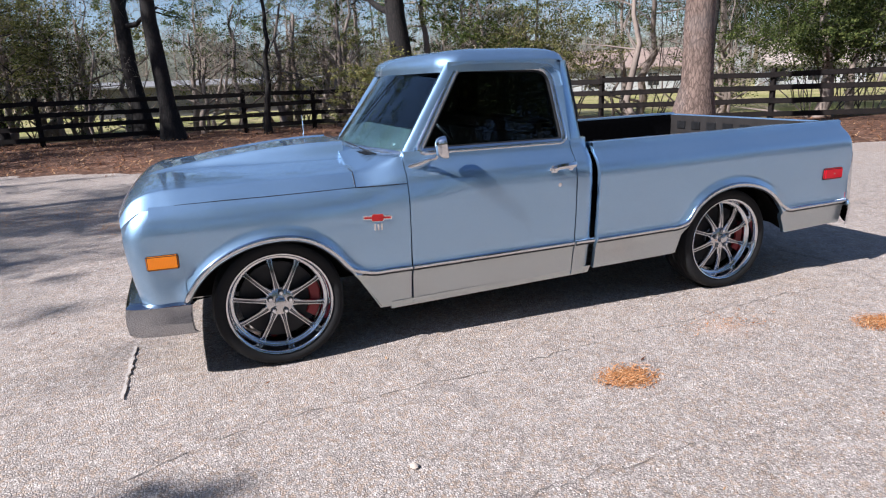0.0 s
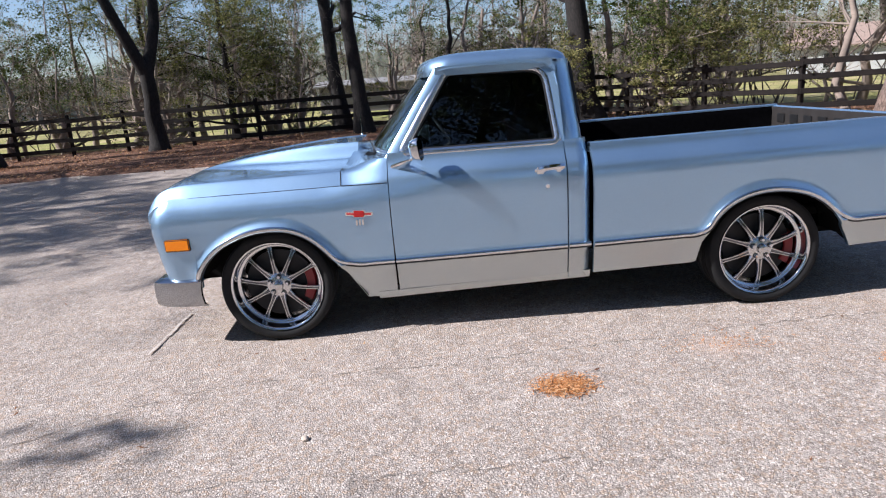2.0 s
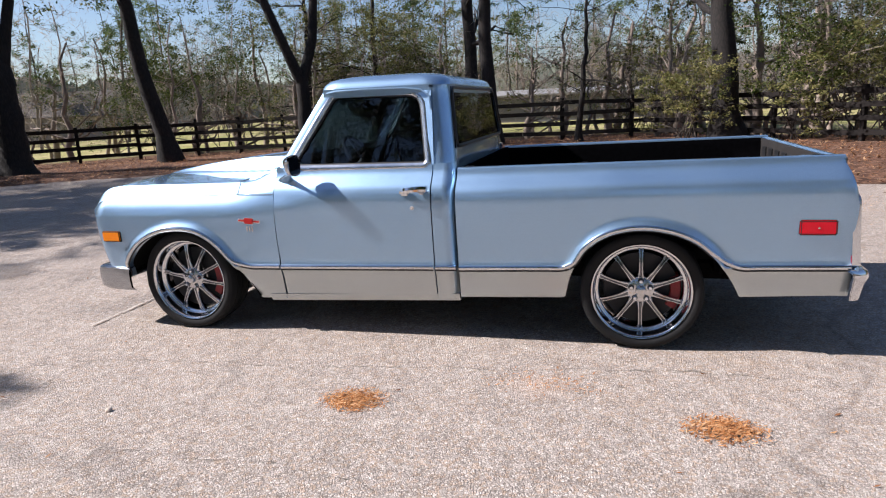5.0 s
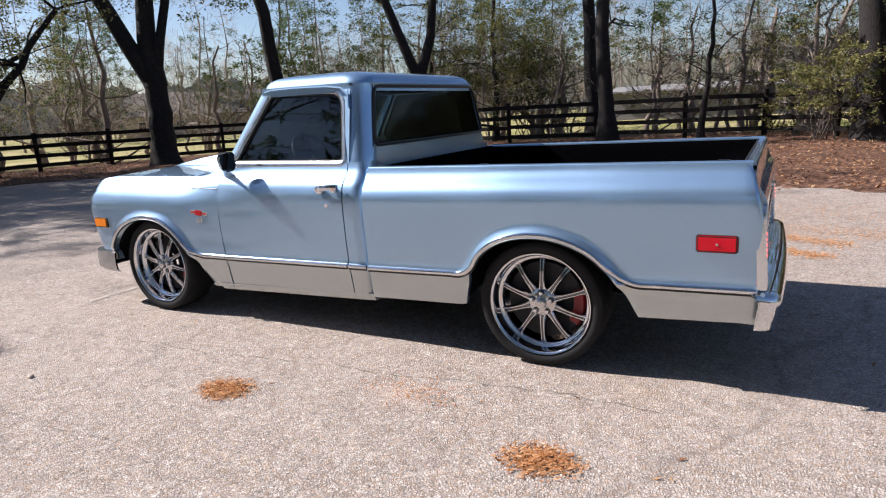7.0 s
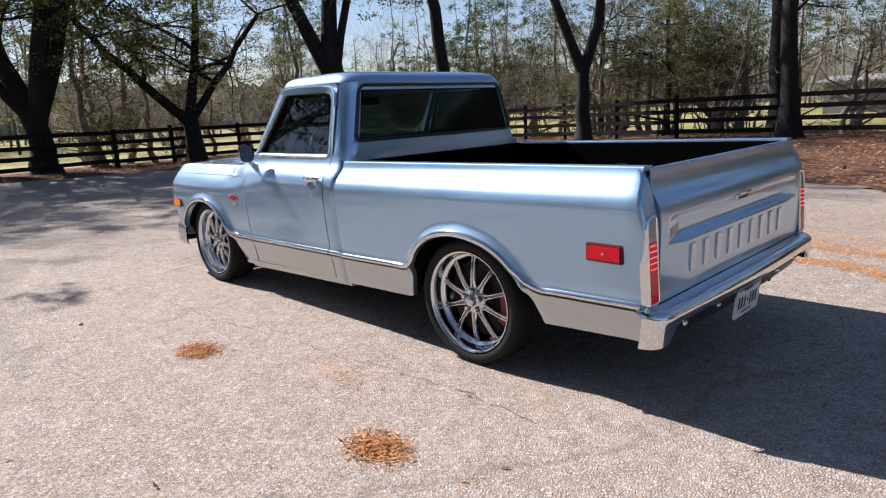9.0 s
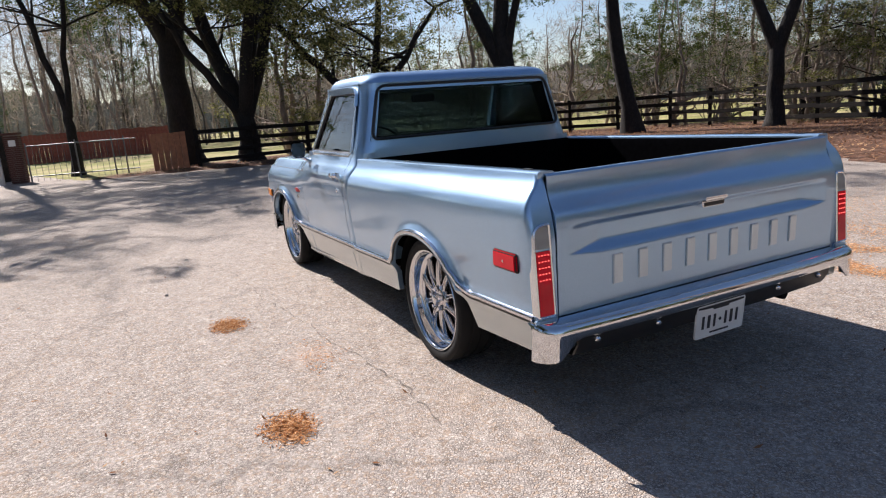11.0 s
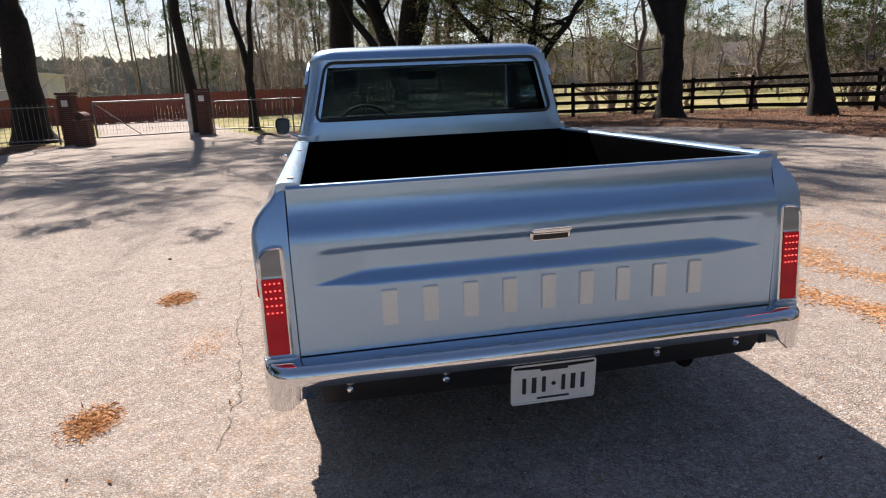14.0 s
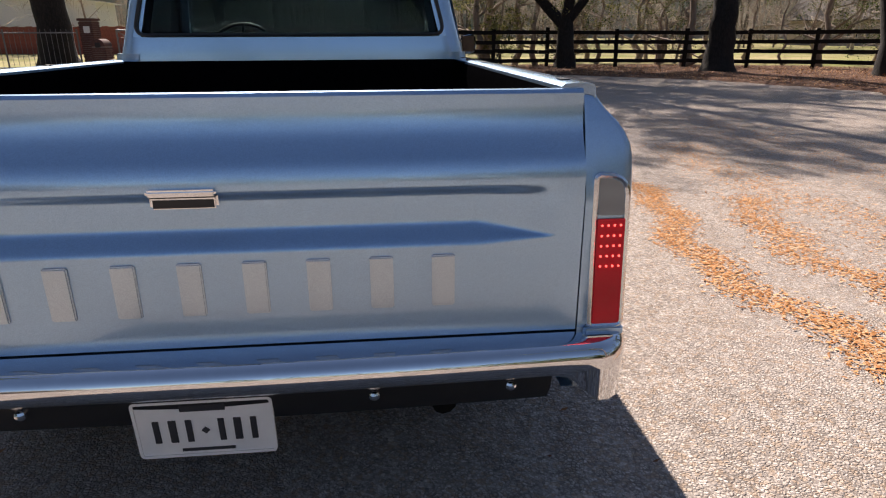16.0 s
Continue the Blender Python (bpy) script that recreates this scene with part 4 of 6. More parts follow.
plate = part("number_plate", Geo().box((0, 0, 0), (0.004, 0.305, 0.152), 0, 0.001).mesh("number_plate", [PLATEWHITE]), parent=truck, label="white number plate with dark bars")
plate.matrix_basis = pose(4.000, -0.006, 0.298, 0, 6, 0)
for k in range(7):
    if k == 3:
        continue
    g = Geo()
    g.box((0.003, -0.108 + k * 0.036, -0.006), (0.003, 0.017 if k % 2 else 0.014, 0.062), 0, 0.0008)
    part("dark_bar", g.mesh("dark_bar", [INK]), parent=plate)
g = Geo()
g.box((0.003, 0.0, -0.006), (0.003, 0.014, 0.014), 0, 0.0008, Euler((radians(45), 0, 0)).to_matrix())
part("small_mark", g.mesh("small_mark", [INK]), parent=plate)
for y0, z0, w, h in ((0.0, 0.058, 0.10, 0.018), (0.0, -0.060, 0.12, 0.008)):
    g = Geo()
    g.box((0.003, y0, z0), (0.003, w, h), 0, 0.0008)
    part("dark_bar", g.mesh("dark_bar", [INK]), parent=plate)
g = Geo()
g.sweep(round_loop([(0.002, -0.152, -0.076), (0.002, 0.152, -0.076), (0.002, 0.152, 0.076), (0.002, -0.152, 0.076)], 0.01), [(-0.006, -0.004), (0.003, -0.004), (0.003, 0.003), (-0.006, 0.003)], 0, out=(1, 0, 0), closed=True)
part("plate_frame", g.mesh("plate_frame", [PLATEWHITE]), parent=plate)

# bed interior
g = Geo()
for sgn in (-1, 1):
    P = [[(x, 0.815 * sgn, 1.008 + 0.011 * (x - 1.89)), (x, 0.80 * sgn, 0.96 + 0.011 * (x - 1.89)), (x, 0.80 * sgn, 0.55)] for x in np.linspace(1.93, 3.85, 10)]
    g.grid(P, 0, flip=sgn < 0)
g.grid([[(1.93, y, 0.55), (1.93, y, 1.0), (1.92, y, 1.015), (1.895, y, 1.015)] for y in np.linspace(-0.82, 0.82, 12)], 0)
g.grid([[(x, y, 0.55) for y in (-0.80, 0.80)] for x in (1.93, 3.85)], 0)
for sgn in (-1, 1):
    # wheel tubs
    P = []
    for a in np.linspace(0, 180, 13):
        A = radians(a)
        P.append([(2.915 + 0.40 * math.cos(A), sgn * y, 0.40 + 0.36 * math.sin(A)) for y in (0.60, 0.80)])
    g.grid(P, 0)
    g.f.append([len(g.v) + i for i in range(13)])
    g.i.append(0)
    g.v += [(2.915 + 0.40 * math.cos(radians(a)), sgn * 0.60, 0.40 + 0.36 * math.sin(radians(a))) for a in np.linspace(0, 180, 13)]
for sgn in (-1, 1):
    # dark inner jamb beside the gate
    h = Geo().box((3.868, 0.8643 * sgn, 0.75), (0.045, 0.002, 0.53), 0, 0)
    part("gate_jamb", h.mesh("gate_jamb", [BLACK]), parent=truck)
part("bed_liner", g.mesh("bed_liner", [LINER], True, 40), parent=truck, label="black textured bed liner")
for k in range(9):
    g = Geo()
    g.box((2.865, -0.64 + k * 0.16, 0.556), (1.84, 0.09, 0.012), 0, 0.004)
    part("floor_rib", g.mesh("floor_rib", [LINER]), parent=truck)
for sgn in (-1, 1):
    for x in (1.955, 2.60, 3.77):
        g = Geo()
        z = 1.021 + 0.011 * (x - 1.89)
        g.box((x, 0.85 * sgn, z + 0.003), (0.05, 0.022, 0.003), 0, 0.001)
        part("stake_pocket", g.mesh("stake_pocket", [BLACK]), parent=truck)


# ---- wheels ----
def tyre_mesh():
    g = Geo()
    R, w = 0.338, 0.118
    prof = [(0.266, 0.098), (0.276, 0.108), (0.290, 0.117), (0.304, 0.120), (0.318, 0.118), (0.329, 0.110), (0.335, 0.094)]
    full = [(r, -y) for r, y in prof] + [(R, -0.06), (R - 0.005, -0.058), (R - 0.005, -0.050), (R, -0.048), (R, -0.005), (R - 0.005, -0.004), (R - 0.005, 0.004), (R, 0.005), (R, 0.048), (R - 0.005, 0.05), (R - 0.005, 0.058), (R, 0.06)] + [(r, y) for r, y in prof[::-1]]
    g.lathe(full, (0, 0, 0), 72)
    return g.mesh("tyre", [RUBBER], True, 30)


def rim_mesh():
    g = Geo()
    prof = [(0.275, -0.100), (0.277, -0.110), (0.273, -0.115), (0.266, -0.113), (0.260, -0.104), (0.256, -0.080), (0.253, -0.058), (0.249, -0.050), (0.240, -0.048), (0.233, -0.045), (0.230, -0.030), (0.229, -0.012)]
    g.lathe(prof, (0, 0, 0), 72)
    return g.mesh("rim", [CHROME], True, 60)


def barrel_mesh():
    g = Geo()
    g.lathe([(0.229, -0.012), (0.231, 0.03), (0.240, 0.10), (0.270, 0.102), (0.270, -0.09)], (0, 0, 0), 60)
    return g.mesh("barrel", [BARREL], True, 60)


def spoke_mesh():
    """One tapered, ridged spoke along +x, facing -y."""
    g = Geo()
    P = []
    for t in np.linspace(0, 1, 9):
        r = 0.045 + (0.238 - 0.045) * t
        w = 0.0145 - 0.0015 * t + 0.010 * max(0, 1 - t / 0.35) + 0.005 * max(0, (t - 0.85) / 0.15)
        y = -0.064 + 0.014 * t - 0.010 * math.sin(math.pi * t)
        P.append([(r, y + 0.034, -w), (r, y + 0.006, -w), (r, y, -w * 0.72), (r, y, -w * 0.42), (r, y + 0.007, -w * 0.22), (r, y + 0.007, w * 0.22), (r, y, w * 0.42), (r, y, w * 0.72), (r, y + 0.006, w), (r, y + 0.034, w)])
    g.grid(P, lambda a, b: 1 if b in (4,) else 0)
    return g.mesh("spoke", [GUNMETAL, BARREL], True, 35)


def hub_mesh():
    g = Geo()
    g.lathe([(0.0, -0.100), (0.020, -0.100), (0.026, -0.096), (0.028, -0.084), (0.030, -0.074), (0.040, -0.071), (0.066, -0.069), (0.076, -0.062), (0.080, -0.050), (0.080, -0.02)], (0, 0, 0), 40)
    return g.mesh("hub", [GUNMETAL], True, 40)


def caliper_mesh():
    g = Geo()
    P = []
    for a in np.linspace(-28, 28, 9):
        A = radians(a)
        P.append([(r * math.cos(A), y, r * math.sin(A)) for r, y in ((0.16, -0.022), (0.165, -0.034), (0.212, -0.034), (0.220, -0.024), (0.220, 0.04), (0.16, 0.04))])
    g.grid(P, 0)
    return g.mesh("caliper", [REDPAINT], True, 40)


def rotor_mesh():
    g = Geo()
    g.lathe([(0.06, 0.012), (0.09, -0.006), (0.205, -0.006), (0.205, 0.012), (0.06, 0.012)], (0, 0, 0), 48)
    return g.mesh("brake_disc", [ROTOR], True, 30)


def lug_mesh():
    g = Geo()
    g.lathe([(0.0, -0.092), (0.009, -0.092), (0.011, -0.088), (0.0125, -0.068)], (0, 0, 0), 8)
    return g.mesh("lug_nut", [CHROME], True, 30)


def pocket_mesh():
    g = Geo()
    g.lathe([(0.0, -0.0715), (0.0165, -0.0715), (0.0175, -0.066)], (0, 0, 0), 14)
    return g.mesh("lug_pocket", [BLACK], True, 30)


WHEEL_MESHES = dict(pocket=pocket_mesh(), tyre=tyre_mesh(), rim=rim_mesh(), barrel=barrel_mesh(), spoke=spoke_mesh(), hub=hub_mesh(), caliper=caliper_mesh(), brake_disc=rotor_mesh(), lug=lug_mesh())


def wheel(x, side, steer, spin, cal):
    """side -1: driver's side, facing -y."""
    w = new("wheel")
    w.parent = truck
    tagged(w, "chrome ten-spoke wheel with a low-profile tyre")
    w.matrix_basis = pose(x, side * 0.812, 0.335, 0, 0, steer + (0 if side < 0 else 180))
    M = WHEEL_MESHES
    part("tyre", M["tyre"], parent=w, label="black low-profile tyre")
    part("rim", M["rim"], parent=w, label="polished chrome rim lip")
    part("barrel", M["barrel"], parent=w)
    part("brake_disc", M["brake_disc"], parent=w)
    c = part("caliper", M["caliper"], parent=w, label="red brake caliper")
    c.matrix_basis = pose(0, 0, 0, 0, cal, 0)
    part("hub", M["hub"], parent=w)
    for k in range(10):
        s = part("spoke", M["spoke"], parent=w)
        s.matrix_basis = pose(0, 0, 0, 0, 36 * k + spin, 0)
    for k in range(5):
        a = radians(72 * k + spin)
        s = part("lug_nut", M["lug"], parent=w)
        s.location = (0.054 * math.cos(a), 0, 0.054 * math.sin(a))
        s = part("lug_pocket", M["pocket"], parent=w)
        s.location = (0.054 * math.cos(a), 0, 0.054 * math.sin(a))


wheel(0.0, -1, 0, 10, 5)
wheel(2.921, -1, 0, 18, 5)
wheel(0.0, 1, 0, 0, 170)
wheel(2.921, 1, 0, 5, 170)

# dark wheel housings and chassis
for arch in (DF, DR):
    for sgn in (-1, 1):
        g = Geo()
        P = [[(a, sgn * 0.925, b + 0.012), (a, sgn * 0.80, b + 0.05), (a, sgn * 0.52, b + 0.05), (a, sgn * 0.5, 0.3)] for a, b in arch]
        g.grid(P, 0, flip=sgn > 0)
        part("wheel_housing", g.mesh("wheel_housing", [UNDER]), parent=truck)
g = Geo()
for sgn in (-1, 1):
    g.box((1.5, 0.42 * sgn, 0.33), (4.3, 0.07, 0.13), 0, 0.01)
g.box((1.22, 0, 0.27), (1.25, 1.72, 0.06), 0, 0.02)
g.box((0.0, 0, 0.33), (0.25, 1.1, 0.14), 0, 0.03)
g.tube([(2.921, -0.7, 0.335), (2.921, 0.7, 0.335)], 0.05, 10)
g.box((2.85, 0, 0.50), (1.9, 1.58, 0.06), 0, 0.01)
g.box((3.6, 0, 0.38), (0.45, 1.2, 0.16), 0, 0.03)
g.tube([(1.0, 0.3, 0.24), (2.4, 0.32, 0.25), (3.5, 0.5, 0.30), (3.93, 0.55, 0.28)], 0.032, 10)
part("chassis", g.mesh("chassis", [UNDER]), parent=truck)

# ---- fittings on the sides ----
for sgn, dr, fd, bs in ((1, doors[0], fenders[0], beds[0]), (-1, doors[1], fenders[1], beds[1])):
    def P2(gg, nm, mats, par, lab):
        return part(nm, (gg if sgn > 0 else gg.mirrored()).mesh(nm, mats), parent=par, label=lab)

    # amber front marker, red rear marker
    g = Geo().box((-0.528, -0.962, 0.616), (0.142, 0.022, 0.068), 0, 0.006, Euler((radians(1), 0, radians(-2))).to_matrix())
    P2(g, "side_marker", [AMBER], fd, "amber side marker lens")
    g = Geo().box((-0.528, -0.959, 0.616), (0.147, 0.020, 0.073), 0, 0.005, Euler((radians(1), 0, radians(-2))).to_matrix())
    P2(g, "marker_rim", [BLACK], fd, "thin dark marker gasket")
    g = Geo().box((3.765, -0.975, 0.690), (0.168, 0.030, 0.074), 0, 0.008)
    P2(g, "side_marker", [REDLENS], bs, "red side marker lens")
    g = Geo().box((3.765, -0.972, 0.690), (0.174, 0.026, 0.080), 0, 0.006)
    P2(g, "marker_rim", [BLACK], bs, "thin dark marker gasket")
    bm_g = Geo().box((3.765, -0.992, 0.690), (0.010, 0.006, 0.010), 0, 0.002)
    P2(bm_g, "reflector_dot", [CHROME], bs, "")
    # fender badge: plain cross shape
    g = Geo()
    g.box((0.535, -0.968, 0.722), (0.062, 0.012, 0.036), 0, 0.004, Euler((0, radians(4), 0)).to_matrix())
    g.box((0.535, -0.966, 0.722), (0.150, 0.010, 0.017), 0, 0.004, Euler((0, radians(4), 0)).to_matrix())
    badge = P2(g, "badge", [plain("badge_red", (0.50, 0.02, 0.02), 0.25, 0.2)], fd, "small red badge with bright edges")
    g = Geo()
    g.box((0.535, -0.965, 0.722), (0.068, 0.009, 0.041), 0, 0.003, Euler((0, radians(4), 0)).to_matrix())
    g.box((0.535, -0.963, 0.722), (0.158, 0.009, 0.023), 0, 0.003, Euler((0, radians(4), 0)).to_matrix())
    for k in range(3):
        g.box((0.518 + k * 0.018, -0.964, 0.672), (0.010, 0.009, 0.036), 0, 0.002)
    P2(g, "badge_edge", [CHROME], badge, "chrome badge edge")
    # door handle and lock
    g = Geo()
    g.box((1.585, -0.972, 0.893), (0.062, 0.032, 0.040), 0, 0.012)
    g.box((1.690, -0.975, 0.900), (0.044, 0.030, 0.040), 0, 0.010)
    g.sweep([(1.575, -0.985, 0.900), (1.60, -0.998, 0.908), (1.65, -1.000, 0.912), (1.70, -0.996, 0.914), (1.722, -0.985, 0.912)], [(-0.012, -0.017), (0.006, -0.015), (0.012, 0.0), (0.006, 0.015), (-0.012, 0.017)], 0, out=(0, -1, 0))
    P2(g, "door_handle", [CHROME], dr, "chrome door handle")
    g = Geo()
    g.tube([(1.625, -0.955, 0.800), (1.625, -0.972, 0.800)], 0.012, 14)
    P2(g, "lock", [CHROME], dr, "chrome door lock")
    # mirror: base, arm and rectangular head
    g = Geo()
    P = []
    for t in np.linspace(0, 1, 8):
        r = 0.034 * (1 - t) + 0.010 * t
        c = Vector((0.79 + 0.06 * t, -0.900 - 0.078 * t, 0.968 + 0.040 * t))
        P.append([c + Vector((r * 1.6 * math.cos(a), 0.0, r * 0.75 * math.sin(a))) for a in np.linspace(0, 2 * math.pi, 15)])
    g.grid(P, 0)
    g.tube([(0.845, -0.975, 1.005), (0.865, -0.995, 1.015), (0.878, -1.005, 1.04)], 0.009, 8)
    mir = P2(g, "mirror", [CHROME], dr, "chrome door mirror on an arm")
    rot = Euler((0, radians(-6), radians(-14))).to_matrix()
    g = Geo()
    rows = []
    for v in np.linspace(-90, 0, 8):
        ring_ = []
        for u in np.linspace(0, 360, 29):
            cu, su = math.cos(radians(u)), math.sin(radians(u))
            flat = max(abs(cu) ** 3.2, 0) + max(abs(su) ** 3.2, 0)
            r = flat ** (-1 / 3.2) * math.cos(radians(v)) ** 0.6
            ring_.append(Vector((0.888, -1.010, 1.066)) + rot @ Vector((0.030 + 0.062 * math.sin(radians(v)), 0.055 * r * cu * (1 + 0.12 * su), 0.063 * r * su)))
        rows.append(ring_)
    g.grid(rows, 0)
    P2(g, "mirror_head", [CHROME], mir, "rectangular chrome mirror head")
    g = Geo().box(Vector((0.888, -1.010, 1.066)) + rot @ Vector((0.0305, 0, 0)), (0.003, 0.088, 0.100), 0, 0.001, rot)
    # near-black metal colour stands in for a dark reflection in the mirror
    P2(g, "dimmed_mirror_glass", [plain("dimmed_mirror_glass", (0.05, 0.055, 0.06), 0.05, 1.0, 0.02)], mir, "mirror glass with a dark reflection in its colour")

# front bumper, grille and headlamps
g = Geo()
P = []
for s in np.linspace(-1, 1, 51):
    a = abs(s)
    if a < 0.84:
        x, y = -0.765 + 0.03 * (a / 0.84) ** 2, 0.90 * a / 0.84
    else:
        t = (a - 0.84) / 0.16
        A = radians(88 * t)
        x, y = -0.735 + 0.30 * t * math.sin(A * 0.9 + 0.15), 0.90 + 0.066 * math.sin(A)
    y = math.copysign(y, s)
    P.append([(x + 0.10, y * 0.96, 0.405), (x + 0.03, y * 0.985, 0.402), (x + 0.006, y, 0.388), (x, y, 0.35), (x, y, 0.30), (x + 0.006, y, 0.255), (x + 0.025, y * 0.985, 0.235)])
g.grid(P, 0)
Q = [[(p[0] + 0.008, p[1] * 0.992, p[2]) for p in r] for r in P]
g.grid(Q, 0, flip=True)
# chrome darkened in its base colour to stand in for darker reflections
part("front_bumper", g.mesh("front_bumper", [plain("dimmed_bumper_chrome", (0.40, 0.41, 0.43), 0.13, 1.0, 0.06)], True, 45), parent=truck, label="chrome front bumper")
g = Geo()
g.box((-0.66, 0, 0.60), (0.03, 1.60, 0.30), 0, 0.01)
grille = part("grille", g.mesh("grille", [BLACK]), parent=truck, label="dark grille")
for k in range(5):
    g = Geo().box((-0.682, 0, 0.50 + k * 0.05), (0.02, 1.15, 0.012), 0, 0.003)
    part("grille_bar", g.mesh("grille_bar", [CHROME]), parent=grille)
for sgn in (-1, 1):
    g = Geo()
    g.lathe([(0.0, -0.02), (0.06, -0.012), (0.085, 0.0), (0.092, 0.008), (0.095, 0.03)], (0, 0, 0), 28)
    g.v = [(-0.675 + y, 0.70 * sgn + x, 0.60 + z) for x, y, z in g.v]
    part("headlamp", g.mesh("headlamp", [SMOKE]), parent=grille)

# antenna, wipers
g = Geo()
g.tube([(0.42, 0.74, 0.985), (0.42, 0.745, 1.20)], [0.006, 0.003], 6)
part("antenna", g.mesh("antenna", [CHROME]), parent=truck)
for y0 in (-0.55, 0.05):
    g = Geo()
    g.tube([(0.62, y0, 1.02), (0.60, y0 + 0.2, 1.035), (0.565, y0 + 0.42, 1.058)], [0.007, 0.005, 0.004], 6)
    part("wiper", g.mesh("wiper", [BLACK]), parent=truck)

# interior
g = Geo()
g.box((1.42, 0, 0.80), (0.50, 1.50, 0.18), 0, 0.05)
g.box((1.68, 0, 0.925), (0.16, 1.50, 0.44), 0, 0.06, Euler((0, radians(-12), 0)).to_matrix())
part("bench_seat", g.mesh("bench_seat", [SEATMAT]), parent=truck, label="black vinyl bench seat")
g = Geo()
P = []
for y in np.linspace(-0.79, 0.79, 14):
    P.append([(0.62 + 0.12 * (y / 0.79) ** 2, y, 1.03), (0.80, y, 1.105), (0.92, y, 1.125), (0.97, y, 1.085), (0.96, y, 0.90), (0.90, y, 0.70)])
g.grid(P, 0)
part("dashboard", g.mesh("dashboard", [DASHMAT], True, 40), parent=truck, label="grey padded dashboard")
for y0, w in ((-0.38, 0.34), (0.02, 0.16), (0.38, 0.30)):
    g = Geo().box((0.962, y0, 0.975), (0.02, w, 0.075), 0, 0.01)
    part("dash_panel", g.mesh("dash_panel", [BLACK]), parent=truck)
g = Geo()
ctr, tilt = Vector((1.12, -0.40, 1.04)), Euler((0, radians(-35), 0)).to_matrix()
pts = [ctr + tilt @ Vector((0, 0.19 * math.cos(a), 0.19 * math.sin(a))) for a in np.linspace(0, 2 * math.pi, 37)[:-1]]
g.sweep(pts, [(0.012 * math.cos(a), 0.012 * math.sin(a)) for a in np.linspace(0, 2 * math.pi, 9)[:-1]], 0, out=tilt @ Vector((1, 0, 0)), closed=True)
for a in (90, 210, 330):
    g.tube([ctr, ctr + tilt @ Vector((0, 0.18 * math.cos(radians(a)), 0.18 * math.sin(radians(a))))], 0.009, 6)
g.tube([ctr, ctr + tilt @ Vector((-0.28, 0, -0.02))], 0.022, 10)
part("steering_wheel", g.mesh("steering_wheel", [BLACK]), parent=truck, label="black steering wheel")
g = Geo()
g.box((1.0, 0.05, 1.40), (0.03, 0.22, 0.06), 0, 0.012)
part("inside_mirror", g.mesh("inside_mirror", [BLACK]), parent=truck)
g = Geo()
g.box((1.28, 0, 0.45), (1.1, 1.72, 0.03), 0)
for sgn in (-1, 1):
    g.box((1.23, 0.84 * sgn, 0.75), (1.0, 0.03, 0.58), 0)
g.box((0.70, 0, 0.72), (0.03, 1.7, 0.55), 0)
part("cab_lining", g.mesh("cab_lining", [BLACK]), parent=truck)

# the body rides a little higher on its springs than the wheels' plane
for child in truck.children:
    if not child.name.startswith("wheel") or child.name.startswith("wheel_housing"):
        child.location.z += 0.026


# ---- ground ----
def ground_z(x, y):
    """Level round the truck, falling gently away to the fence."""
    def soft(v, k):
        return k * math.log1p(math.exp(min(v / k, 40)))
    fall_y = min(soft(y - 2.0, 1.2), 20 + 0.02 * y)
    fall_x = min(soft(-x - 3.0, 2.0), 30)
    return -0.004 * fall_y - 0.0125 * fall_x


# outer edge of the paved area
EDGE = [(60, -4), (30, 2.0), (18, 4.0), (9, 5.2), (4, 6.6), (0, 8.6), (-4, 10.4), (-8, 11.0), (-12, 9.6), (-15, 6.5), (-17.2, 3.0), (-18.2, 0.0), (-19.0, -3.2),
        (-24, -4.6), (-40, -8.2), (-60, -12), (-60, -19), (-40, -15.2), (-25.5, -10.4), (-19, -9.8), (-15, -10.4), (-12, -13), (-10, -20), (-8, -60), (60, -60)]


def edge_distance(x, y):
    """Signed distance to the paved area: negative inside."""
    best, inside = 1e9, False
    n = len(EDGE)
    for i in range(n):
        (ax, ay), (bx, by) = EDGE[i], EDGE[(i + 1) % n]
        dx, dy = bx - ax, by - ay
        t = max(0, min(1, ((x - ax) * dx + (y - ay) * dy) / (dx * dx + dy * dy)))
        best = min(best, math.hypot(x - ax - t * dx, y - ay - t * dy))
        if (ay > y) != (by > y) and x < (bx - ax) * (y - ay) / (by - ay) + ax:
            inside = not inside
    return -best if inside else best


FENCE = [(-19.6, 0.6), (-20.0, 7.0), (-19.4, 12.3), (-17.6, 16.4), (-13.6, 18.4), (-9.8, 18.6), (-5.0, 18.3), (-1.4, 19.0), (3.4, 19.4), (7.2, 15.8), (10.4, 11.8), (14.2, 9.4), (19.0, 6.0), (26, 2.0)]


def fence_side(x, y):
    """Distance beyond the fence line, positive outside."""
    best, sign = 1e9, 1
    for (ax, ay), (bx, by) in zip(FENCE, FENCE[1:]):
        dx, dy = bx - ax, by - ay
        t = max(0, min(1, ((x - ax) * dx + (y - ay) * dy) / (dx * dx + dy * dy)))
        d = math.hypot(x - ax - t * dx, y - ay - t * dy)
        if d < best:
            best, sign = d, 1 if dx * (y - ay) - dy * (x - ax) > 0 else -1
    return best * sign


def axis_steps(lo, hi, fine_lo, fine_hi, fine, coarse):
    a = list(np.arange(fine_lo, fine_hi + 1e-6, fine))
    v, step = fine_lo, fine
    left = []
    while v > lo:
        step = min(step * 1.35, coarse)
        v -= step
        left.append(v)
    v, step = fine_hi, fine
    right = []
    while v < hi:
        step = min(step * 1.35, coarse)
        v += step
        right.append(v)
    return left[::-1] + a + right


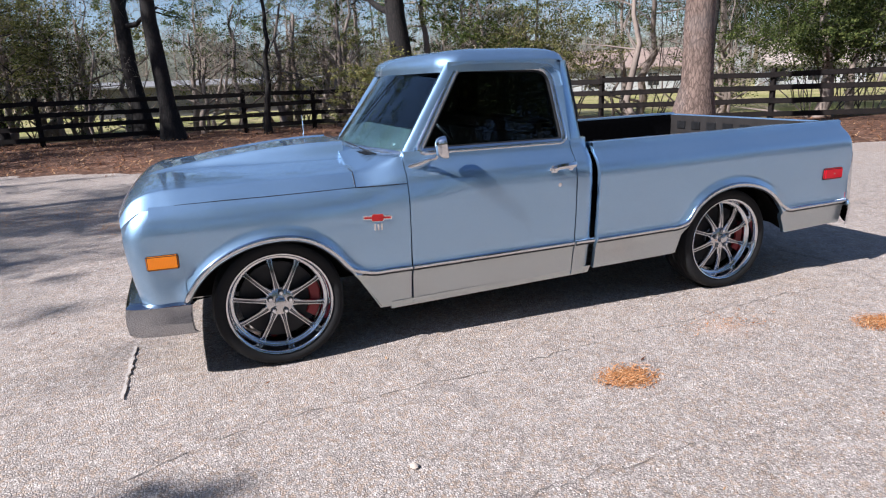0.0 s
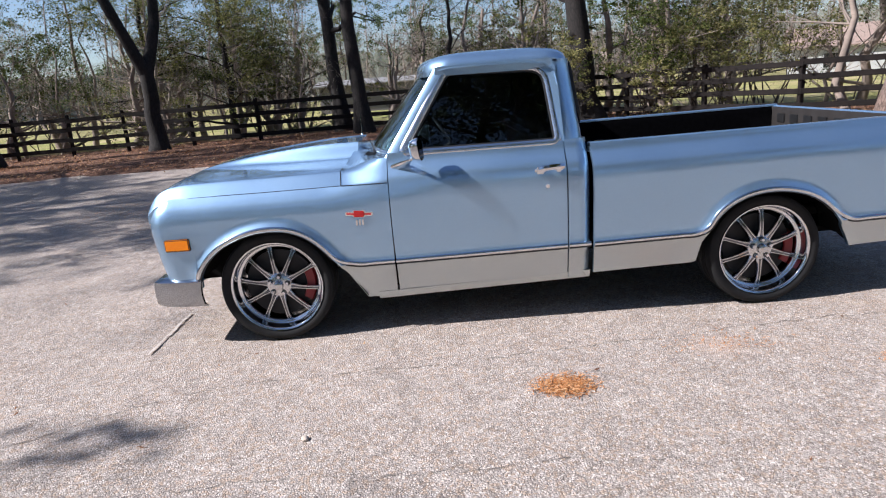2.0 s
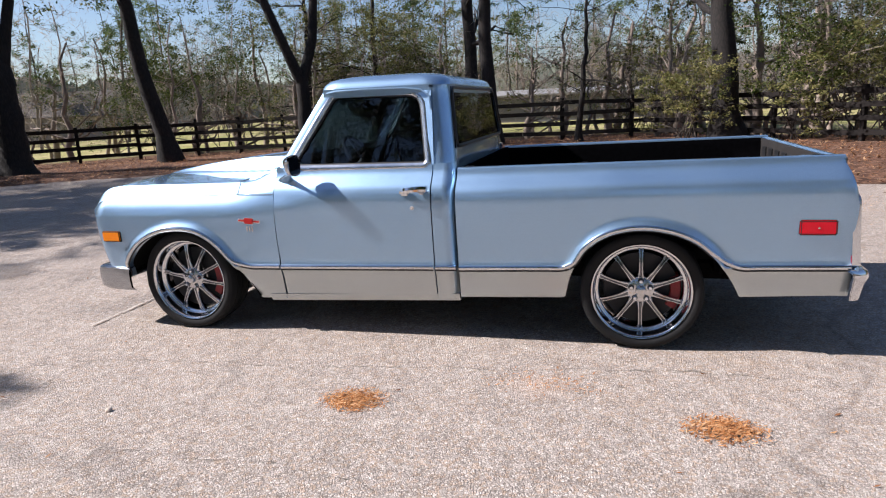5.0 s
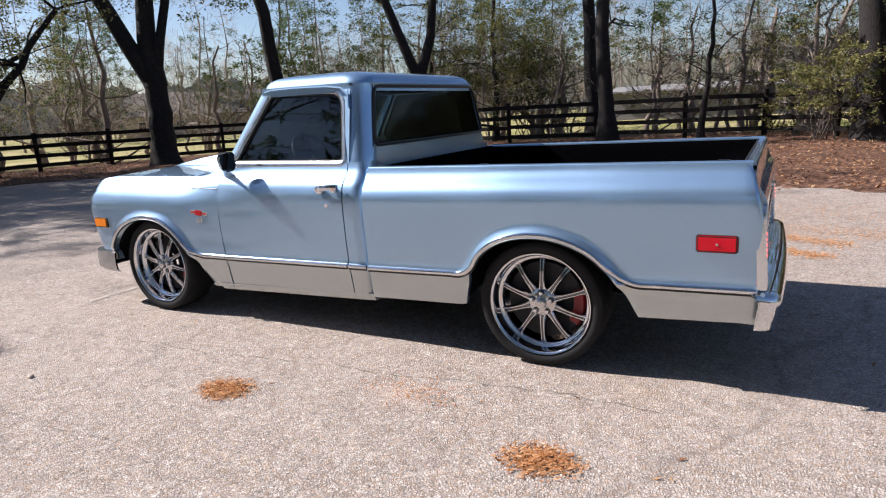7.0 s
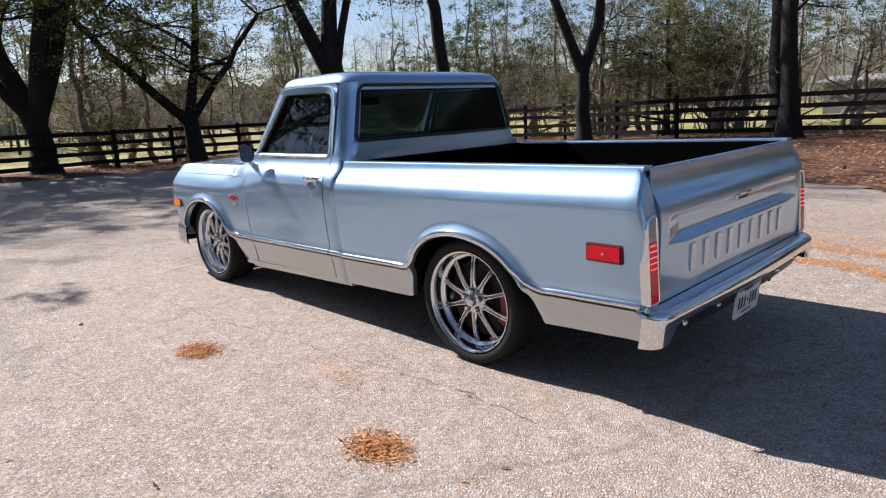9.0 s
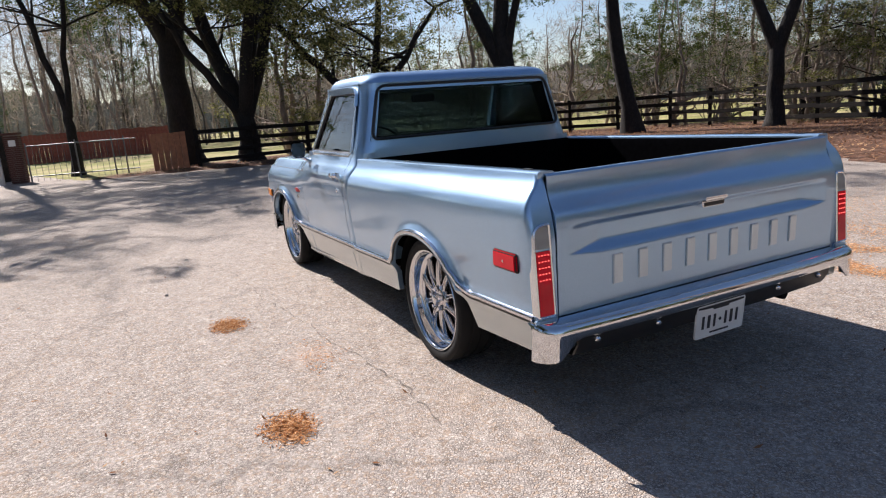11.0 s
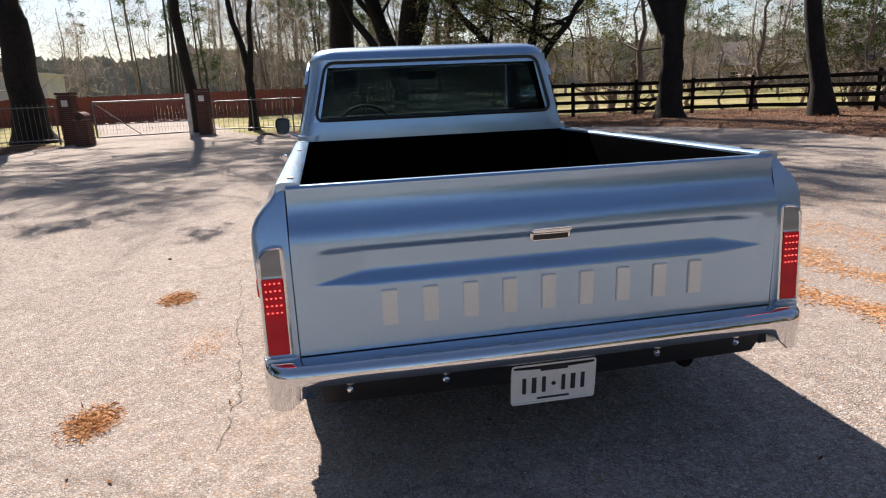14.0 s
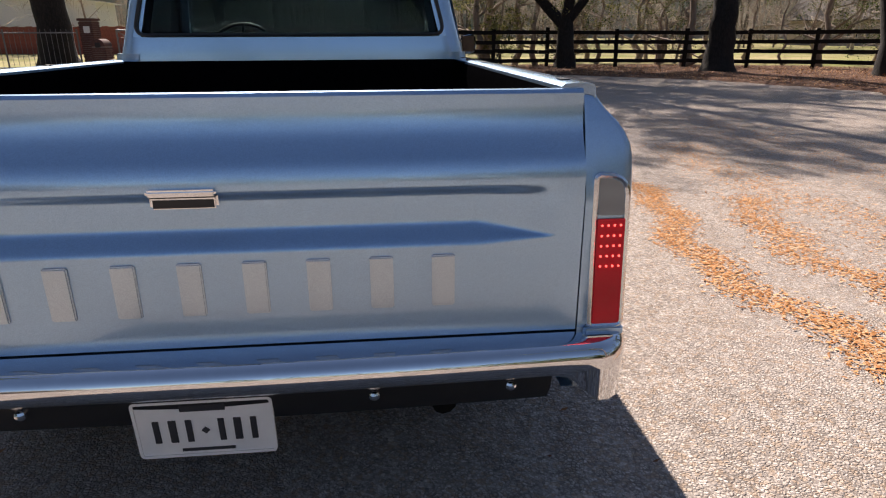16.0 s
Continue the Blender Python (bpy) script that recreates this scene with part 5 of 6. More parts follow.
def build_ground():
    xs, ys = axis_steps(-900, 900, -34, 24, 0.8, 120), axis_steps(-900, 900, -16, 30, 0.8, 120)
    verts, grass = [], []
    for x in xs:
        for y in ys:
            d = edge_distance(x, y) if abs(x) < 80 and abs(y) < 80 else 20
            up = 0.05 * max(0, min(1, d / 0.8)) - 0.06 * (d <= 0) + (0.07 * noise.noise(Vector((x * 0.5, y * 0.5, 0))) if d > 0.8 else 0)
            verts.append((x, y, ground_z(x, y) + up))
            fs = fence_side(x, y) if abs(x) < 120 and abs(y) < 120 else 30
            gr = min(1, max(0, fs / 4.0)) * 0.62
            if x < -27 and y < 3:
                gr = 0.62
            grass.append(gr)
    ny = len(ys)
    faces = [(a * ny + b, (a + 1) * ny + b, (a + 1) * ny + b + 1, a * ny + b + 1) for a in range(len(xs) - 1) for b in range(ny - 1)]
    me = mesh_of("ground", verts, faces, [EARTH])
    at = me.attributes.new("grass", "FLOAT", "POINT")
    at.data.foreach_set("value", np.array(grass, dtype=np.float32))
    tagged(new("ground", me), "leaf-strewn earth turning to dry winter grass", "ground", kind="structure")


EARTH = earth()
ASPHALT = asphalt()
build_ground()


def build_drive():
    verts, faces, index = [], [], {}
    s = 0.5
    nx, ny = int(96 / s), int(80 / s)
    for a in range(nx):
        for b in range(ny):
            x, y = -60 + a * s, -55 + b * s
            if edge_distance(x + s / 2, y + s / 2) < 0.2:
                q = []
                for i, j in ((a, b), (a + 1, b), (a + 1, b + 1), (a, b + 1)):
                    if (i, j) not in index:
                        px, py = -60 + i * s, -55 + j * s
                        d = edge_distance(px, py)
                        index[(i, j)] = len(verts)
                        w = 0.12 * noise.noise(Vector((px * 1.3, py * 1.3, 3)))
                        verts.append((px + (w if d > -0.5 else 0), py + (w if d > -0.5 else 0), ground_z(px, py) - (0.03 if d > 0.1 else 0)))
                    q.append(index[(i, j)])
                faces.append(q)
    tagged(new("driveway", mesh_of("driveway", verts, faces, [ASPHALT])), "worn pale asphalt drive with cracks", "driveway", kind="structure")


build_drive()


def crack(pts, width, seed, name="crack", mat=None, label="long hairline crack in the asphalt"):
    """A wandering open joint in the drive."""
    rg = np.random.default_rng(seed)
    fx = dense(pts, 160)
    wob = np.cumsum(rg.normal(0, 0.017, 160)) * 0.7
    wob -= np.linspace(wob[0], wob[-1], 160)
    v, f = [], []
    for k, (x, y) in enumerate(fx):
        w = width * rg.uniform(0.15, 1.0)
        yy = y + wob[k] + rg.normal(0, 0.004)
        v += [(x, yy - w, 0.0035 + ground_z(x, yy)), (x, yy + w, 0.0035 + ground_z(x, yy))]
        if k and rg.uniform() < 0.9:
            f.append((2 * k - 2, 2 * k, 2 * k + 1, 2 * k - 1))
    part(name, mesh_of(name, v, f, [mat or CRACKMAT], smooth=False), parent=bpy.data.objects["driveway"], label=label)


CRACKMAT = plain("dirt_in_cracks", (0.15, 0.125, 0.11), 0.95, 0, 0.4, 30)
PALELINE = plain("scraped_pale_line", (0.47, 0.42, 0.375), 0.9, 0, 0.25, 30)
crack([(-3.2, -2.75), (-1.9, -2.15), (-0.84, -1.74), (-0.33, -1.53), (0.34, -1.38), (1.14, -1.31), (2.2, -1.22), (3.6, -1.25)], 0.0038, 5)
crack([(-2.2, -3.2), (-1.0, -2.62), (0.2, -2.42), (1.2, -2.36), (1.9, -2.5)], 0.0025, 6)
pale = Geo()
rg = random.Random(9)
pale.grid([[(-0.80 + rg.gauss(0, 0.006) - w, -0.30 - k * 0.028, 0.0035), (-0.80 + rg.gauss(0, 0.006) + w, -0.30 - k * 0.028, 0.0035)] for k in range(26) for w in (rg.uniform(0.003, 0.012),)], 0)
part("scrape", pale.mesh("scrape", [PALELINE]), parent=bpy.data.objects["driveway"], label="pale scraped line on the asphalt")


# ---- plants ----
def rnd(a, b):
    return random.uniform(a, b)


class Plant:
    """Collects wood and leaves of one plant."""

    def __init__(self, seed):
        self.rng = random.Random(seed)
        self.wood, self.tips = Geo(), []

    def limb(self, p, d, length, r, depth, sides, bend=0.25, split=3, droop=0.0, shrink=0.62):
        R = self.rng
        n = 6 if depth > 1 else 4
        pts, rad = [Vector(p)], [r]
        d = Vector(d).normalized()
        for k in range(n):
            d = (d + Vector((R.gauss(0, bend), R.gauss(0, bend), R.gauss(0, bend * 0.6) - droop)) * 0.4).normalized()
            pts.append(pts[-1] + d * (length / n))
            rad.append(r * (1 - 0.55 * (k + 1) / n))
        self.wood.tube(pts, rad, sides, 0, caps=False)
        if depth <= 0:
            self.tips.append((pts[-1], d, length))
            self.tips.append((pts[len(pts) // 2], d, length))
            return
        for k in range(split):
            i = R.randint(n // 2, n)
            q = pts[i]
            dd = (d + Vector((R.gauss(0, 0.75), R.gauss(0, 0.75), R.gauss(0.12, 0.5)))).normalized()
            self.limb(q, dd, length * shrink * R.uniform(0.75, 1.2), max(0.006, rad[i] * R.uniform(0.5, 0.75)), depth - 1, max(3, sides - 2), bend * 1.15, split, droop, shrink)

    def trunk(self, base, top, r0, r1, sides=12, wobble=0.06, flare_=1.7, n=12):
        R = self.rng
        a, b = Vector(base), Vector(top)
        pts, rad = [], []
        for k in range(n + 1):
            t = k / n
            w = wobble * math.sin(math.pi * t) * (1 if R.random() > 0.5 else -1)
            pts.append(a.lerp(b, t) + Vector((R.gauss(0, wobble) * (t > 0), R.gauss(0, wobble) * (t > 0), 0)))
            rad.append((r0 + (r1 - r0) * t) * (1 + (flare_ - 1) * math.exp(-t * (b - a).length / 0.35)))
        self.wood.tube(pts, rad, sides, 0, caps=False)
        return pts, rad


def leaf_mesh(name, centres, count, spread, size, mat, seed, flat=0.6, needle=False, clump=36, tight=0.34, slim=0.14, rise=0.6):
    """Many small two-sided leaves in clumps round the given centres."""
    if not centres:
        return None
    rg = np.random.default_rng(seed)
    shape = np.array([spread, spread, spread * flat])
    nc = max(1, count // clump)
    c = np.array([tuple(p) for p in centres])[rg.integers(0, len(centres), nc)] + rg.normal(0, 0.9, (nc, 3)) * shape
    wide = rg.uniform(0.6, 1.4, (nc, 1))
    pick = rg.integers(0, nc, count)
    pos = c[pick] + rg.normal(0, tight, (count, 3)) * shape * wide[pick]
    u = rg.normal(0, 1, (count, 3)) * np.array([1, 1, rise])
    u /= np.linalg.norm(u, axis=1)[:, None]
    v = np.cross(u, rg.normal(0, 1, (count, 3)))
    v /= np.linalg.norm(v, axis=1)[:, None] + 1e-9
    s = size * rg.uniform(0.6, 1.4, (count, 1))
    k = slim if needle else 0.5
    quad = np.stack([pos - u * s, pos + v * s * k, pos + u * s, pos - v * s * k], 1).reshape(-1, 3)
    me = bpy.data.meshes.new(name)
    me.vertices.add(len(quad))
    me.vertices.foreach_set("co", quad.astype(np.float32).ravel())
    me.loops.add(count * 4)
    me.loops.foreach_set("vertex_index", np.arange(count * 4, dtype=np.int32))
    me.polygons.add(count)
    me.polygons.foreach_set("loop_start", np.arange(0, count * 4, 4, dtype=np.int32))
    me.polygons.foreach_set("loop_total", np.full(count, 4, dtype=np.int32))
    me.materials.append(mat)
    me.update(calc_edges=True)
    return me


BARK_DARK = bark("near_black_bark", (0.007, 0.0055, 0.005), (0.025, 0.019, 0.016))
BARK_GREY = bark("grey_brown_bark", (0.05, 0.04, 0.032), (0.16, 0.13, 0.105))
BARK_PINE = bark("pink_brown_pine_bark", (0.085, 0.055, 0.042), (0.26, 0.185, 0.15), 8.0)
TWIG = plain("bare_twigs", (0.25, 0.20, 0.165), 0.9, 0, 0.35, 3)
LEAF_GREEN = foliage("evergreen_leaves", (0.020, 0.032, 0.010), (0.062, 0.084, 0.024), (0.15, 0.165, 0.05))
LEAF_OLIVE = foliage("olive_privet_leaves", (0.055, 0.062, 0.020), (0.14, 0.145, 0.050), (0.29, 0.265, 0.105), 0.45)
LEAF_YELLOW = foliage("yellow_green_leaves", (0.07, 0.08, 0.026), (0.18, 0.18, 0.065), (0.34, 0.30, 0.13), 0.35)
LEAF_PINE = foliage("pine_needles", (0.04, 0.065, 0.028), (0.085, 0.12, 0.048), (0.17, 0.20, 0.08), 0.35)
LEAF_BROWN = foliage("dry_brown_leaves", (0.12, 0.07, 0.045), (0.24, 0.15, 0.10), (0.38, 0.27, 0.19))
LEAF_GREY = foliage("grey_brown_twiglets", (0.15, 0.125, 0.10), (0.27, 0.23, 0.185), (0.45, 0.39, 0.32), 0.5)


def tree(x, y, r, label, barkm, seed, fork=None, height=11, lean=(0, 0), limbs=6, limb_z=4.0, limb_len=4.0, leafm=None, leaves=0, leaf_size=0.06, spread=0.5, twigs=True, depth=3, needle=False, split=3):
    """A tapered trunk with limbs and a loose crown. fork: (height, [(dx, dy, rise, r)])."""
    z0 = ground_z(x, y) - 0.1
    P = Plant(seed)
    R = P.rng
    ob = thing("tree", label, "tree", at=(x, y, z0))
    if fork:
        fz, arms = fork
        pts, rad = P.trunk((0, 0, 0), (lean[0] * 0.3, lean[1] * 0.3, fz), r, r * 0.82, 14, 0.03, 1.6, 8)
        for dx, dy, rise, ar in arms:
            ap = [pts[-1] - Vector((0, 0, 0.25))]
            ar_ = [ar * 1.15]
            for k in range(1, 7):
                t = k / 6
                ap.append(pts[-1] + Vector((dx * t**0.8 + R.gauss(0, 0.06), dy * t**0.8 + R.gauss(0, 0.06), rise * t)))
                ar_.append(ar * (1 - 0.5 * t))
            P.wood.tube(ap, ar_, 10, 0, caps=False)
            for k in range(limbs):
                i = R.randint(2, 6)
                a = R.uniform(0, 2 * math.pi)
                P.limb(ap[i], (math.cos(a), math.sin(a), R.uniform(0.1, 0.9)), limb_len * R.uniform(0.6, 1.1), ar_[i] * R.uniform(0.35, 0.6), depth - 1, 6, 0.3, split)
    else:
        pts, rad = P.trunk((0, 0, 0), (lean[0], lean[1], height), r, r * 0.35, 14, 0.05)
        n = len(pts) - 1
        for k in range(limbs):
            t = R.uniform(limb_z / height, 1.0)
            i = max(1, min(n, int(round(t * n))))
            a = R.uniform(0, 2 * math.pi)
            P.limb(pts[i], (math.cos(a), math.sin(a), R.uniform(-0.1, 0.6)), limb_len * R.uniform(0.5, 1.1) * (1.15 - 0.5 * t), rad[i] * R.uniform(0.22, 0.45), depth - 1, 6, 0.3, split)
    part("trunk", mesh_of("trunk", P.wood.v, P.wood.f, [barkm], P.wood.i), parent=ob)
    if leafm and leaves:
        me = leaf_mesh("crown", [p for p, _, _ in P.tips], leaves, spread, leaf_size, leafm, seed, needle=needle)
        if me:
            part("crown", me, parent=ob)
    return ob


def shrub(x, y, h, w, leafm, leaves, seed, label, stems=9, leaf_size=0.045, z=None):
    P = Plant(seed)
    R = P.rng
    ob = thing("shrub", label, "shrub", at=(x, y, ground_z(x, y) - 0.05 if z is None else z))
    for k in range(stems):
        a = R.uniform(0, 2 * math.pi)
        P.limb((R.gauss(0, w * 0.12), R.gauss(0, w * 0.12), 0), (math.cos(a) * w * 0.35, math.sin(a) * w * 0.35, h * 0.55), h * R.uniform(0.5, 0.8), 0.022, 2, 5, 0.3, 3, 0.0, 0.6)
    part("branching_wood", mesh_of("branching_wood", P.wood.v, P.wood.f, [BARK_GREY]), parent=ob)
    if leaves:
        part("leaves", leaf_mesh("leaves", [p for p, _, _ in P.tips], leaves, w * 0.13, leaf_size, leafm, seed), parent=ob)
    return ob


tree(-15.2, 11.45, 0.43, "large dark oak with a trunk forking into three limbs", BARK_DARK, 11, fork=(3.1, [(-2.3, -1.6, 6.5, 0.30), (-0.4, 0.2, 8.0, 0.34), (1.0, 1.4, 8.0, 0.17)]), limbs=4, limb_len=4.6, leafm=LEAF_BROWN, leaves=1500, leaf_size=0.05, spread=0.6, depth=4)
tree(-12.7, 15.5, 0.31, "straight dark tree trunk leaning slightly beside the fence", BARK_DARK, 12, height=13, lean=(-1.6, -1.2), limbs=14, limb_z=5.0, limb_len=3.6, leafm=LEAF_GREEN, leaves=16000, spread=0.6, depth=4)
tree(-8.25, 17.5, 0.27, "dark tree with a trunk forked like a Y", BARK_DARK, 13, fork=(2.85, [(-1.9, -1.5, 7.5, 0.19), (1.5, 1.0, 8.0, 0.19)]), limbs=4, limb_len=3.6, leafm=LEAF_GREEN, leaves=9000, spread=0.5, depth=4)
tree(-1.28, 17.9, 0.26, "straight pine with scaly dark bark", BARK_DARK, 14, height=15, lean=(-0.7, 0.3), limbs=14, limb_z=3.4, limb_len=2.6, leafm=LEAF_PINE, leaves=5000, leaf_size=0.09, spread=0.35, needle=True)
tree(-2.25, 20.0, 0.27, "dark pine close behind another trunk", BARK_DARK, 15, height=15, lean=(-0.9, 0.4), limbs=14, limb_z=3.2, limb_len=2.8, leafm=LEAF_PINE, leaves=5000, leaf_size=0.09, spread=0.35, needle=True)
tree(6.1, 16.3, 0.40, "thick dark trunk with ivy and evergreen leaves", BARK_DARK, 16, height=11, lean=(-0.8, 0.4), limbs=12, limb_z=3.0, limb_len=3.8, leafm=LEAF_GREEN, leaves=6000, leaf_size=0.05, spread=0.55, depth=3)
tree(10.15, 7.8, 0.36, "thick pine trunk with pink-brown plated bark", BARK_PINE, 17, height=16, lean=(0.5, 0.2), limbs=12, limb_z=6.5, limb_len=3.0, leafm=LEAF_PINE, leaves=5000, leaf_size=0.09, spread=0.4, needle=True)
tree(1.66, 18.0, 0.11, "small crooked bare tree by the fence", BARK_DARK, 18, height=5.2, lean=(0.3, 0.1), limbs=11, limb_z=1.6, limb_len=2.6, depth=4)
tree(14.2, 11.8, 0.10, "slender dark trunk by the fence", BARK_DARK, 19, height=8, lean=(0.5, 0.2), limbs=8, limb_z=2.2, limb_len=2.2, depth=3)
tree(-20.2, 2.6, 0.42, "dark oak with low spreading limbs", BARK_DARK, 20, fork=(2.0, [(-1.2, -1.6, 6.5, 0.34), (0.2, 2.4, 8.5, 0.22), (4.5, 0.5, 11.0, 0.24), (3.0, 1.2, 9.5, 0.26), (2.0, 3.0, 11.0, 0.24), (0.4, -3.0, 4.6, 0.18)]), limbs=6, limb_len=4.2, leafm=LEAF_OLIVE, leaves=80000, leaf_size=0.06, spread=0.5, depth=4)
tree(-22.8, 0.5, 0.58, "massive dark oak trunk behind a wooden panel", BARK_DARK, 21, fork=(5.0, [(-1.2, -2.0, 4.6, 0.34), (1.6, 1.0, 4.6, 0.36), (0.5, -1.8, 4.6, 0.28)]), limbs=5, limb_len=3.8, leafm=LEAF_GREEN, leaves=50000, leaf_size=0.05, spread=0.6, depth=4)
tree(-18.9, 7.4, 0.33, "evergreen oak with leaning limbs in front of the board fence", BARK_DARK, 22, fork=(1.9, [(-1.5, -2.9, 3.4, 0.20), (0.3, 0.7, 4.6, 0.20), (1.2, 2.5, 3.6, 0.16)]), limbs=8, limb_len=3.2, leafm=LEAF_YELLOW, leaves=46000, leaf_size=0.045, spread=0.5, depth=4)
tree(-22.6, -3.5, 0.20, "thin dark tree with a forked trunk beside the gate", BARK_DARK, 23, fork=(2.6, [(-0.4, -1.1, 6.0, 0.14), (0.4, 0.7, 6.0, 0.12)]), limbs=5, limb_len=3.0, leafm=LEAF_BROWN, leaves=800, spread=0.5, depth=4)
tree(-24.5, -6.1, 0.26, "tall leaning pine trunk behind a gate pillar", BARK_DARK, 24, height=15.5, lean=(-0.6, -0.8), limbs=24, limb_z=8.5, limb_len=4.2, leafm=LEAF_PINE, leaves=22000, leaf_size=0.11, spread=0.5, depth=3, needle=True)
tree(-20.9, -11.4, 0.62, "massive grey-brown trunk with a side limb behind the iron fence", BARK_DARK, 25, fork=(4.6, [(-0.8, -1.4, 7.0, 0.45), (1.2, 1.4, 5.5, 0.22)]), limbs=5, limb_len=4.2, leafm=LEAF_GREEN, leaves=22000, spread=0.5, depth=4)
for x, y, h, sd in ((-6.6, 20.8, 8.5, 71), (-9.8, 21.4, 8.0, 72)):
    tree(x, y, 0.13, "drooping olive-green cedar close behind the fence", BARK_DARK, sd, height=h, limbs=24, limb_z=0.7, limb_len=2.3, leafm=LEAF_OLIVE, leaves=22000, leaf_size=0.034, spread=0.32, depth=3)
# trees on the near side of the drive, seen in the windows and paint and by their shade
tree(-6.5, -16.0, 0.40, "bare oak on the near side of the drive", BARK_GREY, 26, fork=(3.0, [(-1.5, -1.0, 9.0, 0.28), (1.5, -0.5, 9.0, 0.26), (0.2, 1.0, 9.5, 0.2)]), limbs=7, limb_len=4.6, depth=4)
tree(1.5, -18.0, 0.36, "thin-leaved evergreen oak on the near side of the drive", BARK_GREY, 27, fork=(3.4, [(-1.5, 1.0, 9.0, 0.25), (1.8, 0.5, 9.0, 0.24)]), limbs=7, limb_len=4.8, leafm=LEAF_GREEN, leaves=40000, leaf_size=0.08, spread=0.7, depth=4)
tree(8.0, -16.5, 0.40, "dense evergreen oak on the near side of the drive", BARK_GREY, 29, fork=(2.2, [(-1.8, 0.5, 9.5, 0.25), (1.8, 0.5, 10.0, 0.24), (0.2, -0.5, 11.0, 0.24)]), limbs=9, limb_len=4.4, leafm=LEAF_GREEN, leaves=70000, leaf_size=0.08, spread=0.75, depth=4)
tree(-13.6, -12.6, 0.40, "evergreen oak with long limbs reaching over the drive", BARK_GREY, 28, fork=(2.6, [(-1.5, -2.0, 6.0, 0.28), (2.0, 9.1, 5.2, 0.03), (4.6, 3.0, 6.5, 0.2)]), limbs=5, limb_len=2.4, leafm=LEAF_GREEN, leaves=5000, leaf_size=0.07, spread=0.5, depth=4)


# ---- rail fence ----
def fence_line(line, name, label, rails, top, post_step, post_r, mat, group, rail_h=0.14, rail_t=0.04):
    """Posts and boards between the corners of a line; each post and board is a part."""
    ob = thing(name, label, "fence", group)
    rg = random.Random(len(line) * 7 + rails)
    stations = []
    for (ax, ay), (bx, by) in zip(line, line[1:]):
        L = math.dist((ax, ay), (bx, by))
        n = max(1, round(L / post_step))
        for k in range(n):
            t = k / n
            stations.append((ax + (bx - ax) * t, ay + (by - ay) * t))
    stations.append(line[-1])
    for x, y in stations:
        h = top + rg.uniform(0.04, 0.12)
        g = Geo()
        z = ground_z(x, y)
        g.box((x, y, z + h / 2 - 0.15), (post_r * 2, post_r * 2, h + 0.3), 0, 0.012, Euler((rg.gauss(0, 0.015), rg.gauss(0, 0.015), rg.uniform(0, 1))).to_matrix())
        part("post", g.mesh("post", [mat], False), parent=ob)
    for (ax, ay), (bx, by) in zip(stations, stations[1:]):
        for k in range(rails):
            zz = top - 0.08 - k * (top - 0.18) / (rails - 0.45)
            a = Vector((ax, ay, ground_z(ax, ay) + zz + rg.gauss(0, 0.015)))
            b = Vector((bx, by, ground_z(bx, by) + zz + rg.gauss(0, 0.015)))
            d = b - a
            nrm = Vector((-d.y, d.x, 0)).normalized() * -(post_r + 0.02)
            g = Geo()
            q = d.to_track_quat("X", "Z").to_matrix()
            g.box((a + b) / 2 + nrm, (d.length + 0.12, rail_t, rail_h), 0, 0.008, q)
            part("rail", g.mesh("rail", [mat], False), parent=ob)
    return ob


fence_line(FENCE, "board_fence", "dark stained four-board rail fence on timber posts", 4, 1.40, 2.45, 0.06, WOODDARK, "")

# ---- gate area at the drive's mouth ----
BRICK = plain("red_brown_brick", (0.095, 0.042, 0.034), 0.85, 0, 0.35, 9, 0.4)
MORTAR = plain("grey_mortar", (0.20, 0.16, 0.135), 0.9, 0, 0.2, 20, 0.3)
GALV = plain("galvanised_steel", (0.20, 0.20, 0.20), 0.6, 0.6, 0.15)
PICKET = plain("weathered_red_picket", (0.30, 0.085, 0.06), 0.8, 0, 0.3, 4, 0.3)
SIDING = plain("white_siding", (0.45, 0.45, 0.44), 0.6, 0, 0.08)
ROOFGREY = plain("grey_roof", (0.26, 0.26, 0.27), 0.6, 0, 0.15)
CEDAR = plain("orange_cedar_board", (0.42, 0.17, 0.08), 0.7, 0, 0.3, 6, 0.3)
BRICK_MESH = Geo().box((0, 0, 0), (0.195, 0.09, 0.058), 0, 0.004).mesh("brick", [BRICK], False)


def brick_pier(x, y, w, h, name, label, category, group="", yaw=-8):
    z0 = ground_z(x, y) - 0.05
    ob = thing(name, label, category, group, at=(x, y, z0))
    ob.rotation_euler = (0, 0, radians(yaw))
    g = Geo().box((0, 0, h / 2), (w - 0.03, w - 0.03, h), 0, 0.005)
    part("core", g.mesh("core", [MORTAR], False), parent=ob)
    course = 0.070
    n = int((h - 0.02) / course)
    per = max(2, int(round(w / 0.205)))
    for k in range(n):
        z = 0.04 + k * course
        for side in range(4):
            for j in range(per):
                off = (0.5 if k % 2 else 0.0) * (w / per)
                u = -w / 2 + (j + 0.5) * w / per + off * 0.5 - w / per * 0.125
                b = part("brick", BRICK_MESH, parent=ob)
                a = side * 90
                p = Matrix.Rotation(radians(a), 3, "Z") @ Vector((u, -(w / 2 - 0.045), z))
                b.matrix_basis = Matrix.Translation(p) @ Matrix.Rotation(radians(a), 4, "Z")
                b.scale = (w / per / 0.205, 1, 1)
    return ob


